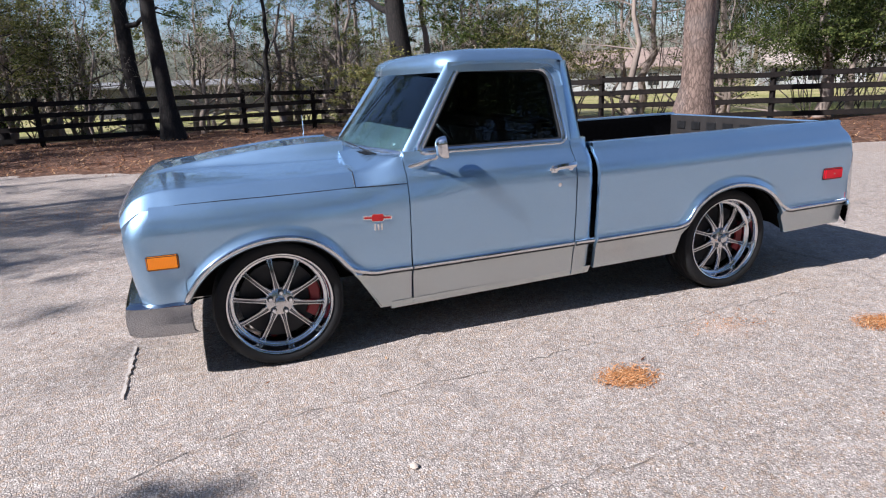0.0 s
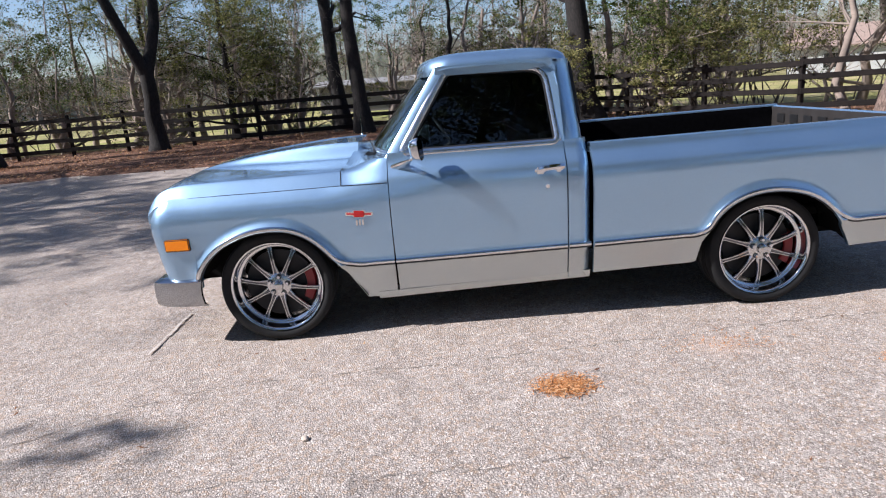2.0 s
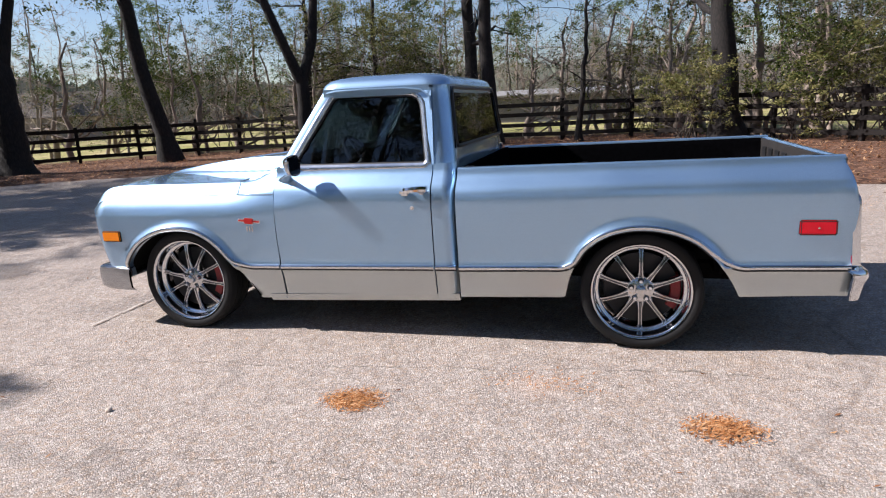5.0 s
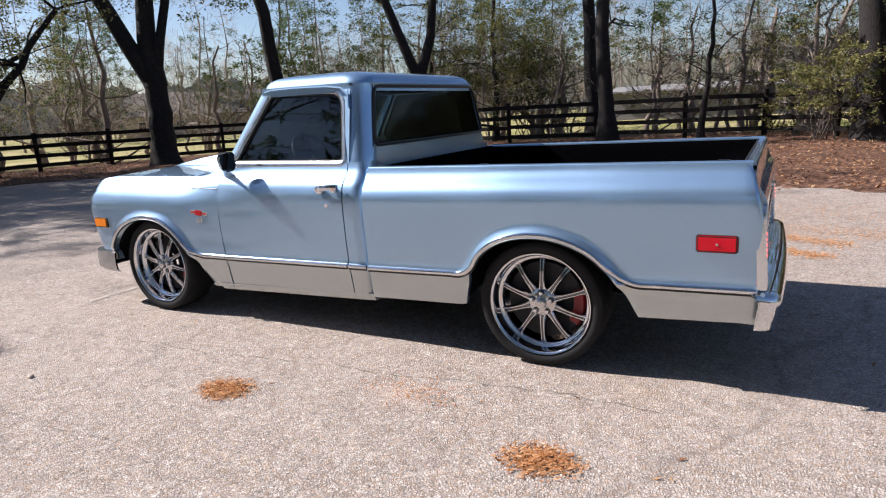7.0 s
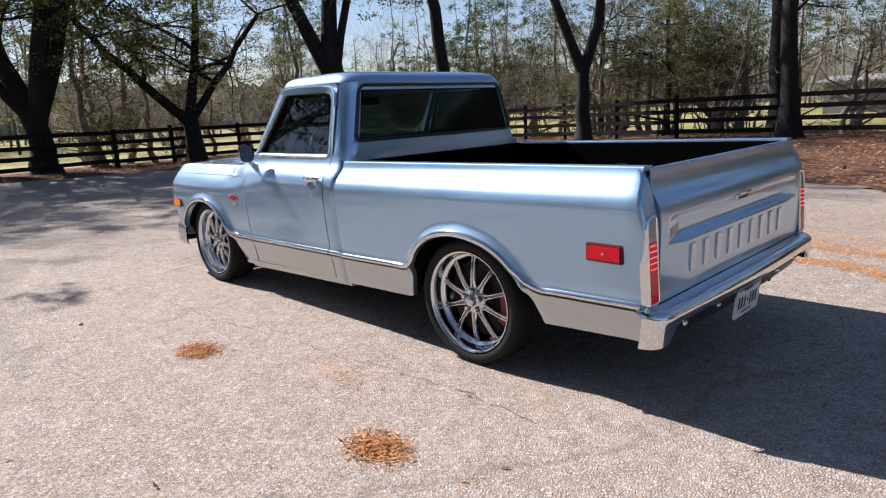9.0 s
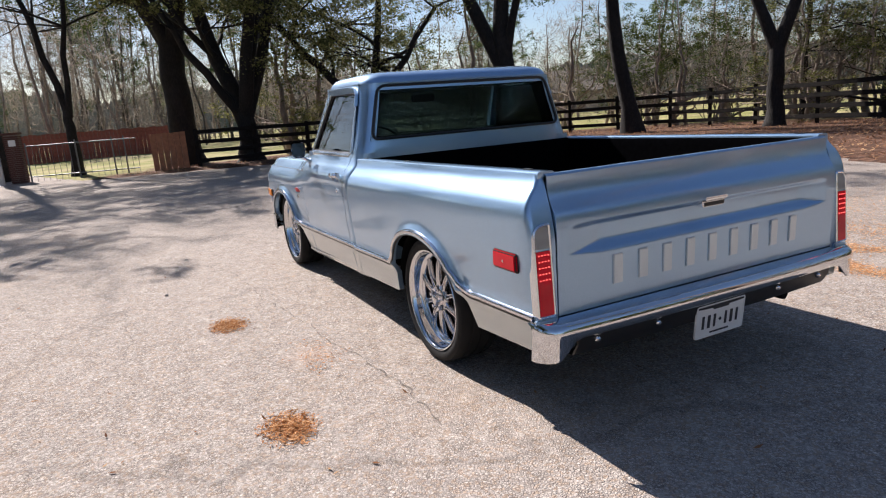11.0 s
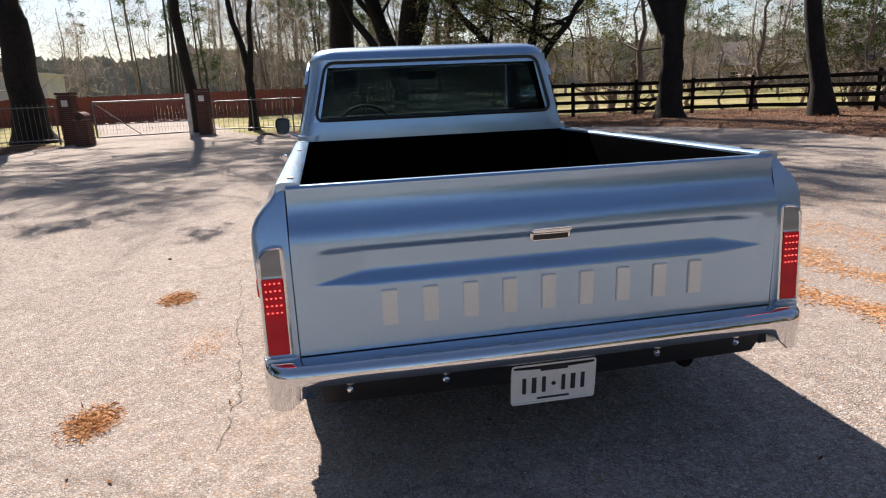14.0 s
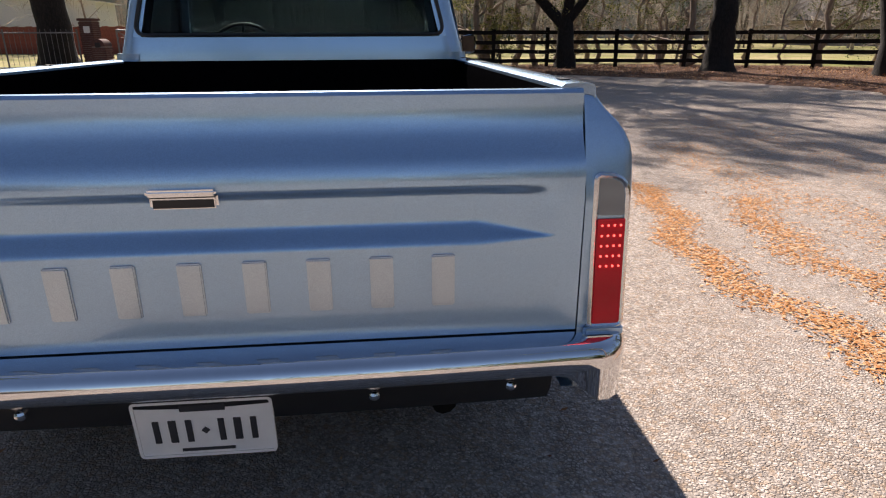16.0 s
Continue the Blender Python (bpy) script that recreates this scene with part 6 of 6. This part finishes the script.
p2 = brick_pier(-21.9, -5.35, 0.46, 1.8, "gate_pillar", "red-brown brick gate pillar with a white plaque", "pillar", "gate pillars")
p1 = brick_pier(-19.3, -9.5, 0.46, 1.8, "gate_pillar", "red-brown brick gate pillar with a white plaque", "pillar", "gate pillars")
for p in (p1, p2):
    g = Geo().box((0, 0, 1.83), (0.54, 0.54, 0.08), 0, 0.012)
    part("cap", g.mesh("cap", [BRICK]), parent=p)
    g = Geo().box((0.235, 0.02, 1.50), (0.02, 0.22, 0.22), 0, 0.005)
    part("plaque", g.mesh("plaque", [PLATEWHITE]), parent=p, label="plain white plaque")

# brick letterbox with a rounded top
mb = brick_pier(-17.9, -8.65, 0.46, 0.96, "brick_letterbox", "brick letterbox pier with an arched top and dark opening", "letterbox")
g = Geo()
rows = []
for a in np.linspace(0, 180, 15):
    A = radians(a)
    rows.append([(0.23, 0.23 * math.cos(A), 0.96 + 0.23 * math.sin(A)), (-0.23, 0.23 * math.cos(A), 0.96 + 0.23 * math.sin(A))])
g.grid(rows, 0)
for sx in (0.23, -0.23):
    g.f.append([len(g.v) + i for i in range(15)])
    g.i.append(0)
    g.v += [(sx, 0.23 * math.cos(radians(a)), 0.96 + 0.23 * math.sin(radians(a))) for a in np.linspace(0, 180, 15)]
part("arched_top", g.mesh("arched_top", [BRICK]), parent=mb)
g = Geo()
g.box((0.232, 0.0, 1.0), (0.03, 0.19, 0.16), 0, 0.02)
part("opening", g.mesh("opening", [BLACK]), parent=mb, label="black letterbox opening")


def tube_gate(a, b, h):
    ob = thing("metal_gate", "closed galvanised tube gate with a diagonal brace", "gate")
    A, B = Vector((*a, ground_z(*a) + 0.15)), Vector((*b, ground_z(*b) + 0.15))
    up = Vector((0, 0, h))
    for nm, p, q, r in (("top_tube", A + up, B + up, 0.035), ("bottom_tube", A, B, 0.03), ("end_tube", A, A + up, 0.035), ("end_tube", B, B + up, 0.035), ("brace", A + up, A.lerp(B, 0.45), 0.018)):
        part(nm, Geo().tube([p, q], r, 8).mesh(nm, [GALV]), parent=ob)
    n = 30
    for k in range(1, n):
        p = A.lerp(B, k / n)
        part("wire", Geo().tube([p, p + up], 0.004, 4).mesh("wire", [GALV]), parent=ob)
    for k in range(1, 5):
        part("wire", Geo().tube([A + up * k / 5, B + up * k / 5], 0.004, 4).mesh("wire", [GALV]), parent=ob)


tube_gate((-20.6, -9.1), (-21.8, -5.85), 1.3)


def wire_fence(line, h, step, label, picket=False):
    ob = thing("iron_fence" if picket else "wire_fence", label, "fence")
    for (ax, ay), (bx, by) in zip(line, line[1:]):
        L = math.dist((ax, ay), (bx, by))
        n = max(1, int(L / step))
        A, B = Vector((ax, ay, ground_z(ax, ay))), Vector((bx, by, ground_z(bx, by)))
        for zz in (0.2, h):
            part("rail", Geo().tube([A + Vector((0, 0, zz)), B + Vector((0, 0, zz))], 0.022, 6).mesh("rail", [GALV]), parent=ob)
        for k in range(n + 1):
            p = A.lerp(B, k / n)
            big = k % 14 == 0 or (not picket and k % 8 == 0)
            part("post" if big else "bar", Geo().tube([p, p + Vector((0, 0, h + (0.12 if picket or big else 0)))], 0.028 if big else 0.007, 6).mesh("bar", [GALV]), parent=ob)
    return ob


wire_fence([(-19.3, -9.95), (-18.9, -13.6), (-18.3, -18.0)], 1.35, 0.16, "grey iron picket fence", True)
wire_fence([(-21.8, -5.0), (-20.6, -1.4)], 1.3, 0.2, "galvanised wire fence beside the drive")

# white post by the pillar
g = Geo()
g.box((0, 0, 0.85), (0.16, 0.16, 1.7), 0, 0.01)
ob = tagged(new("gate_post", g.mesh("gate_post", [plain("flaking_white_paint", (0.62, 0.60, 0.56), 0.7, 0, 0.25, 8, 0.3)])), "flaking white wooden gate post", "post")
ob.location = (-21.75, -5.9, ground_z(-21.7, -5.9) - 0.05)

# cedar screen round the foot of the oak
ob = thing("cedar_screen", "orange cedar board screen in front of an oak trunk", "screen", at=(-19.9, -0.35, ground_z(-19.9, -0.35)))
for k in range(6):
    g = Geo().box((0.02 * (k % 2), -0.51 + k * 0.205, 0.66), (0.03, 0.195, 1.42 + 0.02 * (k % 3)), 0, 0.006)
    part("board", g.mesh("board", [CEDAR], False), parent=ob)

# long red picket wall beyond the gate
ob = thing("picket_fence", "long weathered red picket fence beyond the gate", "fence")
PK = Geo()
PK.box((0, 0, 0.95), (0.025, 0.24, 1.9), 0, 0.01)
PKM = PK.mesh("picket", [PICKET], False)
for (ax, ay), (bx, by), n in (((-46, -34), (-43.5, -12.5), 88), ((-43.5, -12.5), (-44.5, 3), 62)):
    for k in range(n):
        x, y = ax + (bx - ax) * k / n, ay + (by - ay) * k / n
        o = part("picket", PKM, parent=ob)
        o.location = (x, y, ground_z(x, y) + 0.03 * math.sin(k * 1.7))
    for zz in (0.4, 1.5):
        a, b = Vector((ax - 0.05, ay, ground_z(ax, ay) + zz)), Vector((bx - 0.05, by, ground_z(bx, by) + zz))
        part("rail", Geo().tube([a, b], 0.05, 4).mesh("rail", [PICKET]), parent=ob)


def building(x, y, w, d, h, yaw, label, wallm, roofm, rise=1.2, windows=0, name="house", over=0.4):
    z0 = ground_z(x, y) - 0.2
    ob = thing(name, label, "building", at=(x, y, z0))
    ob.rotation_euler = (0, 0, radians(yaw))
    g = Geo()
    g.box((0, 0, h / 2), (w, d, h), 0, 0.02)
    for sx in (-1, 1):
        g.v += [(sx * w / 2, -d / 2, h), (sx * w / 2, d / 2, h), (sx * w / 2, 0, h + rise)]
        g.f.append([len(g.v) - 3, len(g.v) - 2, len(g.v) - 1])
        g.i.append(0)
    part("wall", g.mesh("wall", [wallm], False), parent=ob)
    for s in (-1, 1):
        g = Geo()
        P = [[(-w / 2 - over, s * (d / 2 + over), h - 0.05 - rise * over / (d / 2)), (-w / 2 - over, 0, h + rise + 0.03)], [(w / 2 + over, s * (d / 2 + over), h - 0.05 - rise * over / (d / 2)), (w / 2 + over, 0, h + rise + 0.03)]]
        g.shell(P, (0, 0, 0.1), 0)
        g.grid([[tuple(Vector(p) + Vector((0, 0, 0.1))) for p in r] for r in P], 0)
        part("roof", g.mesh("roof", [roofm], False), parent=ob)
    for k in range(windows):
        u = -w / 2 + (k + 0.5) * w / windows
        for s in (-1, 1):
            wob = part("window", Geo().box((u, s * d / 2, h * 0.55), (1.0, 0.08, 1.1), 0, 0.01).mesh("window", [SIDING], False), parent=ob)
            part("pane", Geo().box((u, s * (d / 2 + 0.045), h * 0.55), (0.84, 0.02, 0.94), 0, 0.004).mesh("pane", [BLACK], False), parent=wob)
    return ob


building(1.0, 44.0, 15.0, 6.0, 2.1, 0, "long low grey shed with a pale roof edge", plain("grey_shed_wall", (0.16, 0.15, 0.15), 0.8), plain("grey_roof_sheet", (0.24, 0.23, 0.22), 0.6), 0.25, 0, "shed")
building(46.0, 36.0, 7.0, 6.0, 2.3, -40, "white house with a pale gabled roof far beyond the fence", SIDING, plain("tan_roof", (0.45, 0.38, 0.32), 0.7), 2.2, 3)
building(32.0, 42.0, 9.0, 6.0, 2.4, -25, "open-sided white carport far beyond the fence", SIDING, plain("brown_roof", (0.30, 0.22, 0.18), 0.7), 1.2, 2, "carport")
building(-64.0, -46.5, 8.0, 40.0, 4.5, 8, "long white metal building behind the red fence", plain("white_metal_wall", (0.72, 0.72, 0.70), 0.5), plain("pale_metal_roof", (0.70, 0.70, 0.70), 0.4), 0.7, 0, "warehouse", 0.5)
building(-58.0, 52.0, 16.0, 9.0, 2.9, 40, "brown-roofed house among the trees", plain("tan_brick_wall", (0.36, 0.30, 0.26), 0.8), plain("dark_shingle_roof", (0.10, 0.085, 0.075), 0.85), 2.4, 4)


# ---- woods all round ----
def wood_stuff(name, label, n, r_lo, r_hi, ang_lo, ang_hi, seed, leafm, leaves, leaf_size, needle, barkm, tall=(7, 14), keep=lambda x, y: True, crown=(0.35, 1.0), spread=0.7, branch=7, clump=36, tight=0.34, slim=0.14, rise=0.6):
    rg = random.Random(seed)
    g, tips = Geo(), []
    for k in range(n):
        for _ in range(60):
            a, r = radians(rg.uniform(ang_lo, ang_hi)), math.sqrt(rg.uniform(r_lo**2, r_hi**2))
            x, y = r * math.cos(a), r * math.sin(a)
            if keep(x, y) and (edge_distance(x, y) > 4 or y < -24) and not (-74 < x < -54 and -72 < y < -22):
                break
        else:
            continue
        h = rg.uniform(*tall)
        z = ground_z(x, y) - 0.1
        pts, rad, r0 = [], [], rg.uniform(0.05, 0.2)
        dx, dy = rg.gauss(0, 0.06), rg.gauss(0, 0.06)
        for i in range(8):
            t = i / 7
            pts.append(Vector((x + dx * h * t + rg.gauss(0, 0.1), y + dy * h * t + rg.gauss(0, 0.1), z + h * t)))
            rad.append(r0 * (1 - 0.75 * t))
        g.tube(pts, rad, 5, 0, caps=False)
        for b in range(branch):
            t = rg.uniform(*crown)
            i = min(6, int(t * 7))
            p = pts[i].lerp(pts[i + 1], rg.random())
            aa = rg.uniform(0, 2 * math.pi)
            L = rg.uniform(0.8, 2.6) * (1.3 - 0.6 * t)
            d = Vector((math.cos(aa), math.sin(aa), rg.uniform(0.0, 0.9))).normalized()
            q = p + d * L * 0.5 + Vector((rg.gauss(0, 0.1), rg.gauss(0, 0.1), rg.gauss(0, 0.1)))
            e = q + (d + Vector((rg.gauss(0, 0.4), rg.gauss(0, 0.4), rg.uniform(-0.1, 0.5)))).normalized() * L * 0.6
            g.tube([p, q, e], [rad[i] * 0.4, rad[i] * 0.25, 0.006], 3, 0, caps=False)
            tips += [q, e]
            for _ in range(2):
                f = q.lerp(e, rg.random()) + Vector((rg.gauss(0, 0.5), rg.gauss(0, 0.5), rg.gauss(0.2, 0.4)))
                g.tube([q, f], [0.012, 0.004], 3, 0, caps=False)
                tips.append(f)
    ob = thing(name, label, "woods", kind="stuff")
    part("tangled_wood", mesh_of("tangled_wood", g.v, g.f, [barkm]), parent=ob)
    if leaves:
        part("leaves", leaf_mesh("leaves", tips, leaves, spread, leaf_size, leafm, seed, 0.8, needle, clump, tight, slim, rise), parent=ob)


def beyond(lo, hi=999):
    return lambda x, y: lo < fence_side(x, y) < hi


wood_stuff("bare_woods", "grey-brown bare winter woods beyond the field", 300, 46, 98, -20, 235, 31, LEAF_GREY, 150000, 0.46, True, TWIG, (5, 11.5), lambda x, y: fence_side(x, y) > 18 or x < -46, (0.08, 1.0), 1.0, 14, 12, 0.6, 0.03, 1.3)
wood_stuff("pine_woods", "green pines among the far woods", 150, 48, 110, -20, 235, 32, LEAF_PINE, 190000, 0.22, True, BARK_GREY, (9, 20), lambda x, y: fence_side(x, y) > 22 or x < -48, (0.35, 1.0), 0.9, 11, 60, 0.3)
wood_stuff("fence_thicket", "tangled bare saplings and brush along the fence", 90, 15, 34, 30, 172, 33, LEAF_GREY, 30000, 0.16, True, TWIG, (2.0, 6.5), beyond(0.4, 6.0), (0.1, 1.0), 0.45, 10, 12, 0.6, 0.03, 1.2)
wood_stuff("fence_brush", "green brush and young evergreens along the fence", 34, 15, 36, 40, 172, 34, LEAF_GREEN, 45000, 0.036, False, TWIG, (1.6, 4.6), beyond(0.4, 6.0), (0.1, 1.0), 0.4, 9)
wood_stuff("near_woods", "mixed woods on the near side of the drive", 120, 30, 62, 215, 318, 35, LEAF_GREEN, 60000, 0.2, False, TWIG, (8, 15), lambda x, y: True, (0.12, 1.0), 0.9, 11)
# added out of view: covers the low blue sky that the tailgate would mirror
wood_stuff("unseen_rear_woods", "unseen bare brown woods added to warm the tailgate's reflections", 70, 32, 60, 318, 392, 36, LEAF_GREY, 40000, 0.4, True, TWIG, (5, 10), lambda x, y: fence_side(x, y) < -2, (0.1, 1.0), 0.9, 10, 12, 0.6, 0.05, 1.2)

wood_stuff("gate_woods", "tall bare trees beyond the red fence", 34, 48, 84, 168, 214, 37, LEAF_GREY, 26000, 0.5, True, TWIG, (11, 20), lambda x, y: x < -47, (0.3, 1.0), 1.1, 16, 12, 0.6, 0.025, 1.3)
wood_stuff("gate_pines", "tall pines beyond the red fence", 26, 48, 84, 168, 214, 38, LEAF_PINE, 46000, 0.2, True, BARK_GREY, (13, 22), lambda x, y: x < -47, (0.5, 1.0), 0.9, 12, 60, 0.3)

# far tree line that closes the view
def treeline():
    rg = random.Random(77)
    P = []
    for k in range(3001):
        a = 2 * math.pi * k / 3000
        r = 135 + 6 * math.sin(a * 7)
        u = k * 0.12
        h = 9.0 + 3 * noise.noise(Vector((u * 0.13, 0, 0))) + 1.6 * noise.noise(Vector((u * 0.6, 5, 0))) + 0.8 * noise.noise(Vector((u * 2.3, 9, 0))) + rg.uniform(-0.35, 0.35)
        P.append([(r * math.cos(a), r * math.sin(a), -2.0), (r * math.cos(a), r * math.sin(a), h * 0.5), (r * math.cos(a) * 1.01, r * math.sin(a) * 1.01, h)])
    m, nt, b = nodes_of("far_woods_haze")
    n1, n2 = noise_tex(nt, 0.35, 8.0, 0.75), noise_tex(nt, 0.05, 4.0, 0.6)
    # pale greys put the haze of distance into the base colour
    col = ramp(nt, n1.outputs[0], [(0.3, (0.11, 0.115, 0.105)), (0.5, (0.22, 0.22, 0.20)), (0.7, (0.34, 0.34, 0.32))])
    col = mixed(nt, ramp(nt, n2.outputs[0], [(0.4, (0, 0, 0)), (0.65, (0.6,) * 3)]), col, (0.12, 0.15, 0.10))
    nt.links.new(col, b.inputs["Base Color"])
    b.inputs["Roughness"].default_value = 1.0
    tagged(new("backdrop", Geo().grid(P, 0).mesh("backdrop", [m])), "distant line of woods paled by haze in its colours", "backdrop", kind="structure")


treeline()

# shrubs along the fence
for x, y, h, w, mt, nl, lb in ((5.0, 16.2, 2.4, 1.7, LEAF_YELLOW, 4200, "yellow-green leafy shrub by the fence"), (7.8, 15.6, 3.4, 2.0, LEAF_GREEN, 6000, "dark evergreen shrub by the fence"), (9.0, 14.4, 3.0, 1.8, LEAF_YELLOW, 4200, "yellow-green leafy shrub by the fence"),
                               (10.2, 15.0, 3.8, 2.2, LEAF_YELLOW, 4200, "yellow-green leafy shrub by the fence"), (16.5, 10.0, 4.0, 2.6, LEAF_GREEN, 9000, "dense dark evergreen beside the fence"), (18.5, 8.0, 4.5, 2.8, LEAF_GREEN, 10000, "dense dark evergreen beside the fence"),
                               (15.5, 15.5, 7.0, 4.2, LEAF_GREEN, 15000, "dense dark evergreen beside the fence"), (20.5, 11.5, 7.5, 4.4, LEAF_GREEN, 15000, "dense dark evergreen beside the fence"), (22.3, 15.0, 6.5, 4.6, LEAF_GREEN, 22000, "tall dense evergreen beyond the fence"), (26.5, 16.5, 7.0, 4.8, LEAF_GREEN, 22000, "tall dense evergreen beyond the fence"), (20.5, 6.0, 4.5, 2.8, LEAF_GREEN, 9000, "dense dark evergreen beside the fence"), (-21.6, 5.2, 2.2, 1.6, LEAF_YELLOW, 2600, "yellow-green leafy shrub by the fence"), (-20.4, -14.2, 1.3, 1.3, LEAF_GREEN, 5000, "low dark bush behind the iron fence"), (4.6, 27.0, 2.6, 2.4, LEAF_YELLOW, 4000, "bright yellow-green bush in the field"),
                               (-14.5, 22.5, 5.5, 3.2, LEAF_GREEN, 9000, "dark evergreen behind the fence"), (-8.4, 25.0, 6.0, 3.4, LEAF_GREEN, 9000, "dark evergreen behind the fence"), (-6.5, 23.0, 4.4, 2.6, LEAF_GREEN, 6000, "dark evergreen behind the fence")):
    shrub(x, y, h, w, mt, int(nl * (2.3 if "dense" in lb else 1.6)), int(x * 10 + 500), lb, 9, 0.038)
for k, (x, y, h, w, nl) in enumerate(((-17.0, 20.5, 4.8, 2.6, 12000), (-4.4, 22.5, 5.4, 2.4, 12000), (3.6, 22.5, 4.4, 2.2, 9000), (8.6, 17.6, 4.4, 2.2, 7000), (11.4, 15.6, 4.6, 2.4, 8000))):
    shrub(x, y, h, w, LEAF_OLIVE if k % 3 else LEAF_GREEN, nl, 900 + k, "tall olive-green privet behind the fence" if k % 3 else "tall dark evergreen privet behind the fence", 11, 0.040)


# ---- straw and leaves on the ground ----
def flakes(name, label, category, pts, size, mat, seed, tilt=0.25, lift=0.006, kind="stuff", slim=0.22):
    rg = np.random.default_rng(seed)
    v, f = [], []
    for x, y in pts:
        a, s = rg.uniform(0, math.pi), size * rg.uniform(0.5, 1.5)
        c, sn = math.cos(a), math.sin(a)
        z = ground_z(x, y) + lift * rg.uniform(0.3, 2.5)
        tz = rg.normal(0, tilt) * s
        o = len(v)
        w = s * slim
        v += [(x - c * s, y - sn * s, z - min(tz, z * 0 + lift * 0.2)), (x - sn * w, y + c * w, z + abs(tz) * 0.3), (x + c * s, y + sn * s, z + tz * (tz > 0)), (x + sn * w, y - c * w, z)]
        f.append((o, o + 1, o + 2, o + 3))
    me = mesh_of(name, v, f, [mat], smooth=False)
    return tagged(new(name, me), label, category, kind=kind)


STRAW = foliage("orange_pine_straw", (0.28, 0.105, 0.036), (0.49, 0.225, 0.088), (0.68, 0.41, 0.22), 0.1)
DRIFT = foliage("washed_out_leaves", (0.36, 0.15, 0.055), (0.58, 0.29, 0.125), (0.76, 0.50, 0.30), 0.1)
DRYLEAF = foliage("fallen_leaves", (0.10, 0.042, 0.024), (0.27, 0.125, 0.06), (0.56, 0.36, 0.20), 0.1)


def blob(cx, cy, rx, ry, n, seed, power=1.0):
    rg = np.random.default_rng(seed)
    out = []
    while len(out) < n:
        x, y = rg.normal(0, 0.45, 2)
        if x * x + y * y < 1.4:
            out.append((cx + x * rx, cy + y * ry))
    return out


for cx, cy, rx, ry, n, sd in ((1.53, -1.80, 0.165, 0.125, 1300, 41), (3.237, -1.81, 0.165, 0.125, 1300, 42)):
    flakes("straw_pile", "small pile of orange pine straw on the asphalt", "pine straw", blob(cx, cy, rx, ry, n, sd), 0.012, STRAW, sd, 0.35, 0.006)
flakes("straw_trace", "faint scatter of straw on the asphalt", "pine straw", blob(2.45, -1.45, 0.35, 0.18, 160, 43), 0.012, STRAW, 43)


def drift(x0, y0, x1, y1, w, n, seed):
    rg = np.random.default_rng(seed)
    out = []
    for _ in range(n):
        t = rg.random()
        wob = 0.12 * math.sin(t * 9 + seed) + 0.05 * math.sin(t * 31)
        out.append((x0 + (x1 - x0) * t + rg.normal(0, 0.05), y0 + (y1 - y0) * t + wob + rg.normal(0, w)))
    return out


for x0, y0, x1, y1, w, n, sd in ((0.4, 2.35, 4.4, 2.15, 0.075, 3200, 51), (0.9, 2.95, 4.6, 2.75, 0.10, 2400, 52), (-1.5, 3.6, 5.0, 3.3, 0.2, 2200, 53), (-4.0, 5.0, 6.0, 4.4, 0.5, 2600, 54)):
    flakes("leaf_drift", "line of dry leaves washed across the asphalt", "leaves", drift(x0, y0, x1, y1, w, int(n * 2.3), sd), 0.012, DRIFT, sd, 0.2, 0.003, slim=0.4)
rg = random.Random(61)
pts = []
while len(pts) < 34000:
    x, y = rg.uniform(-24, 16), rg.uniform(-14, 22)
    d = edge_distance(x, y)
    if d > -1.2 and rg.random() < (0.08 if d < 0 else 1.0) and fence_side(x, y) < 1.5:
        pts.append((x, y))
flakes("fallen_leaves", "brown leaf litter along the edge of the drive", "leaves", pts, 0.036, DRYLEAF, 62, 0.5, 0.04, slim=0.45)
pts = [(rg.uniform(-4, 7), rg.uniform(-5, 5)) for _ in range(260)]
flakes("loose_debris", "scattered twigs and bits of leaf on the asphalt", "debris", pts, 0.016, DRYLEAF, 63, 0.3, 0.004, slim=0.3)

# a loose pale stone on the drive
bm = bmesh.new()
bmesh.ops.create_icosphere(bm, subdivisions=2, radius=0.017)
for v in bm.verts:
    v.co *= 1 + 0.25 * noise.noise(v.co * 60)
    v.co.z *= 0.65
stone_mesh = bpy.data.meshes.new("stone")
bm.to_mesh(stone_mesh)
bm.free()
stone_mesh.materials.append(plain("pale_stone", (0.55, 0.46, 0.38), 0.9, 0, 0.2, 40))
stone = tagged(new("stone", stone_mesh), "small pale loose stone lying on the asphalt", "stone")
stone.location = (0.34, -2.1, ground_z(0.34, -2.1) + 0.009)
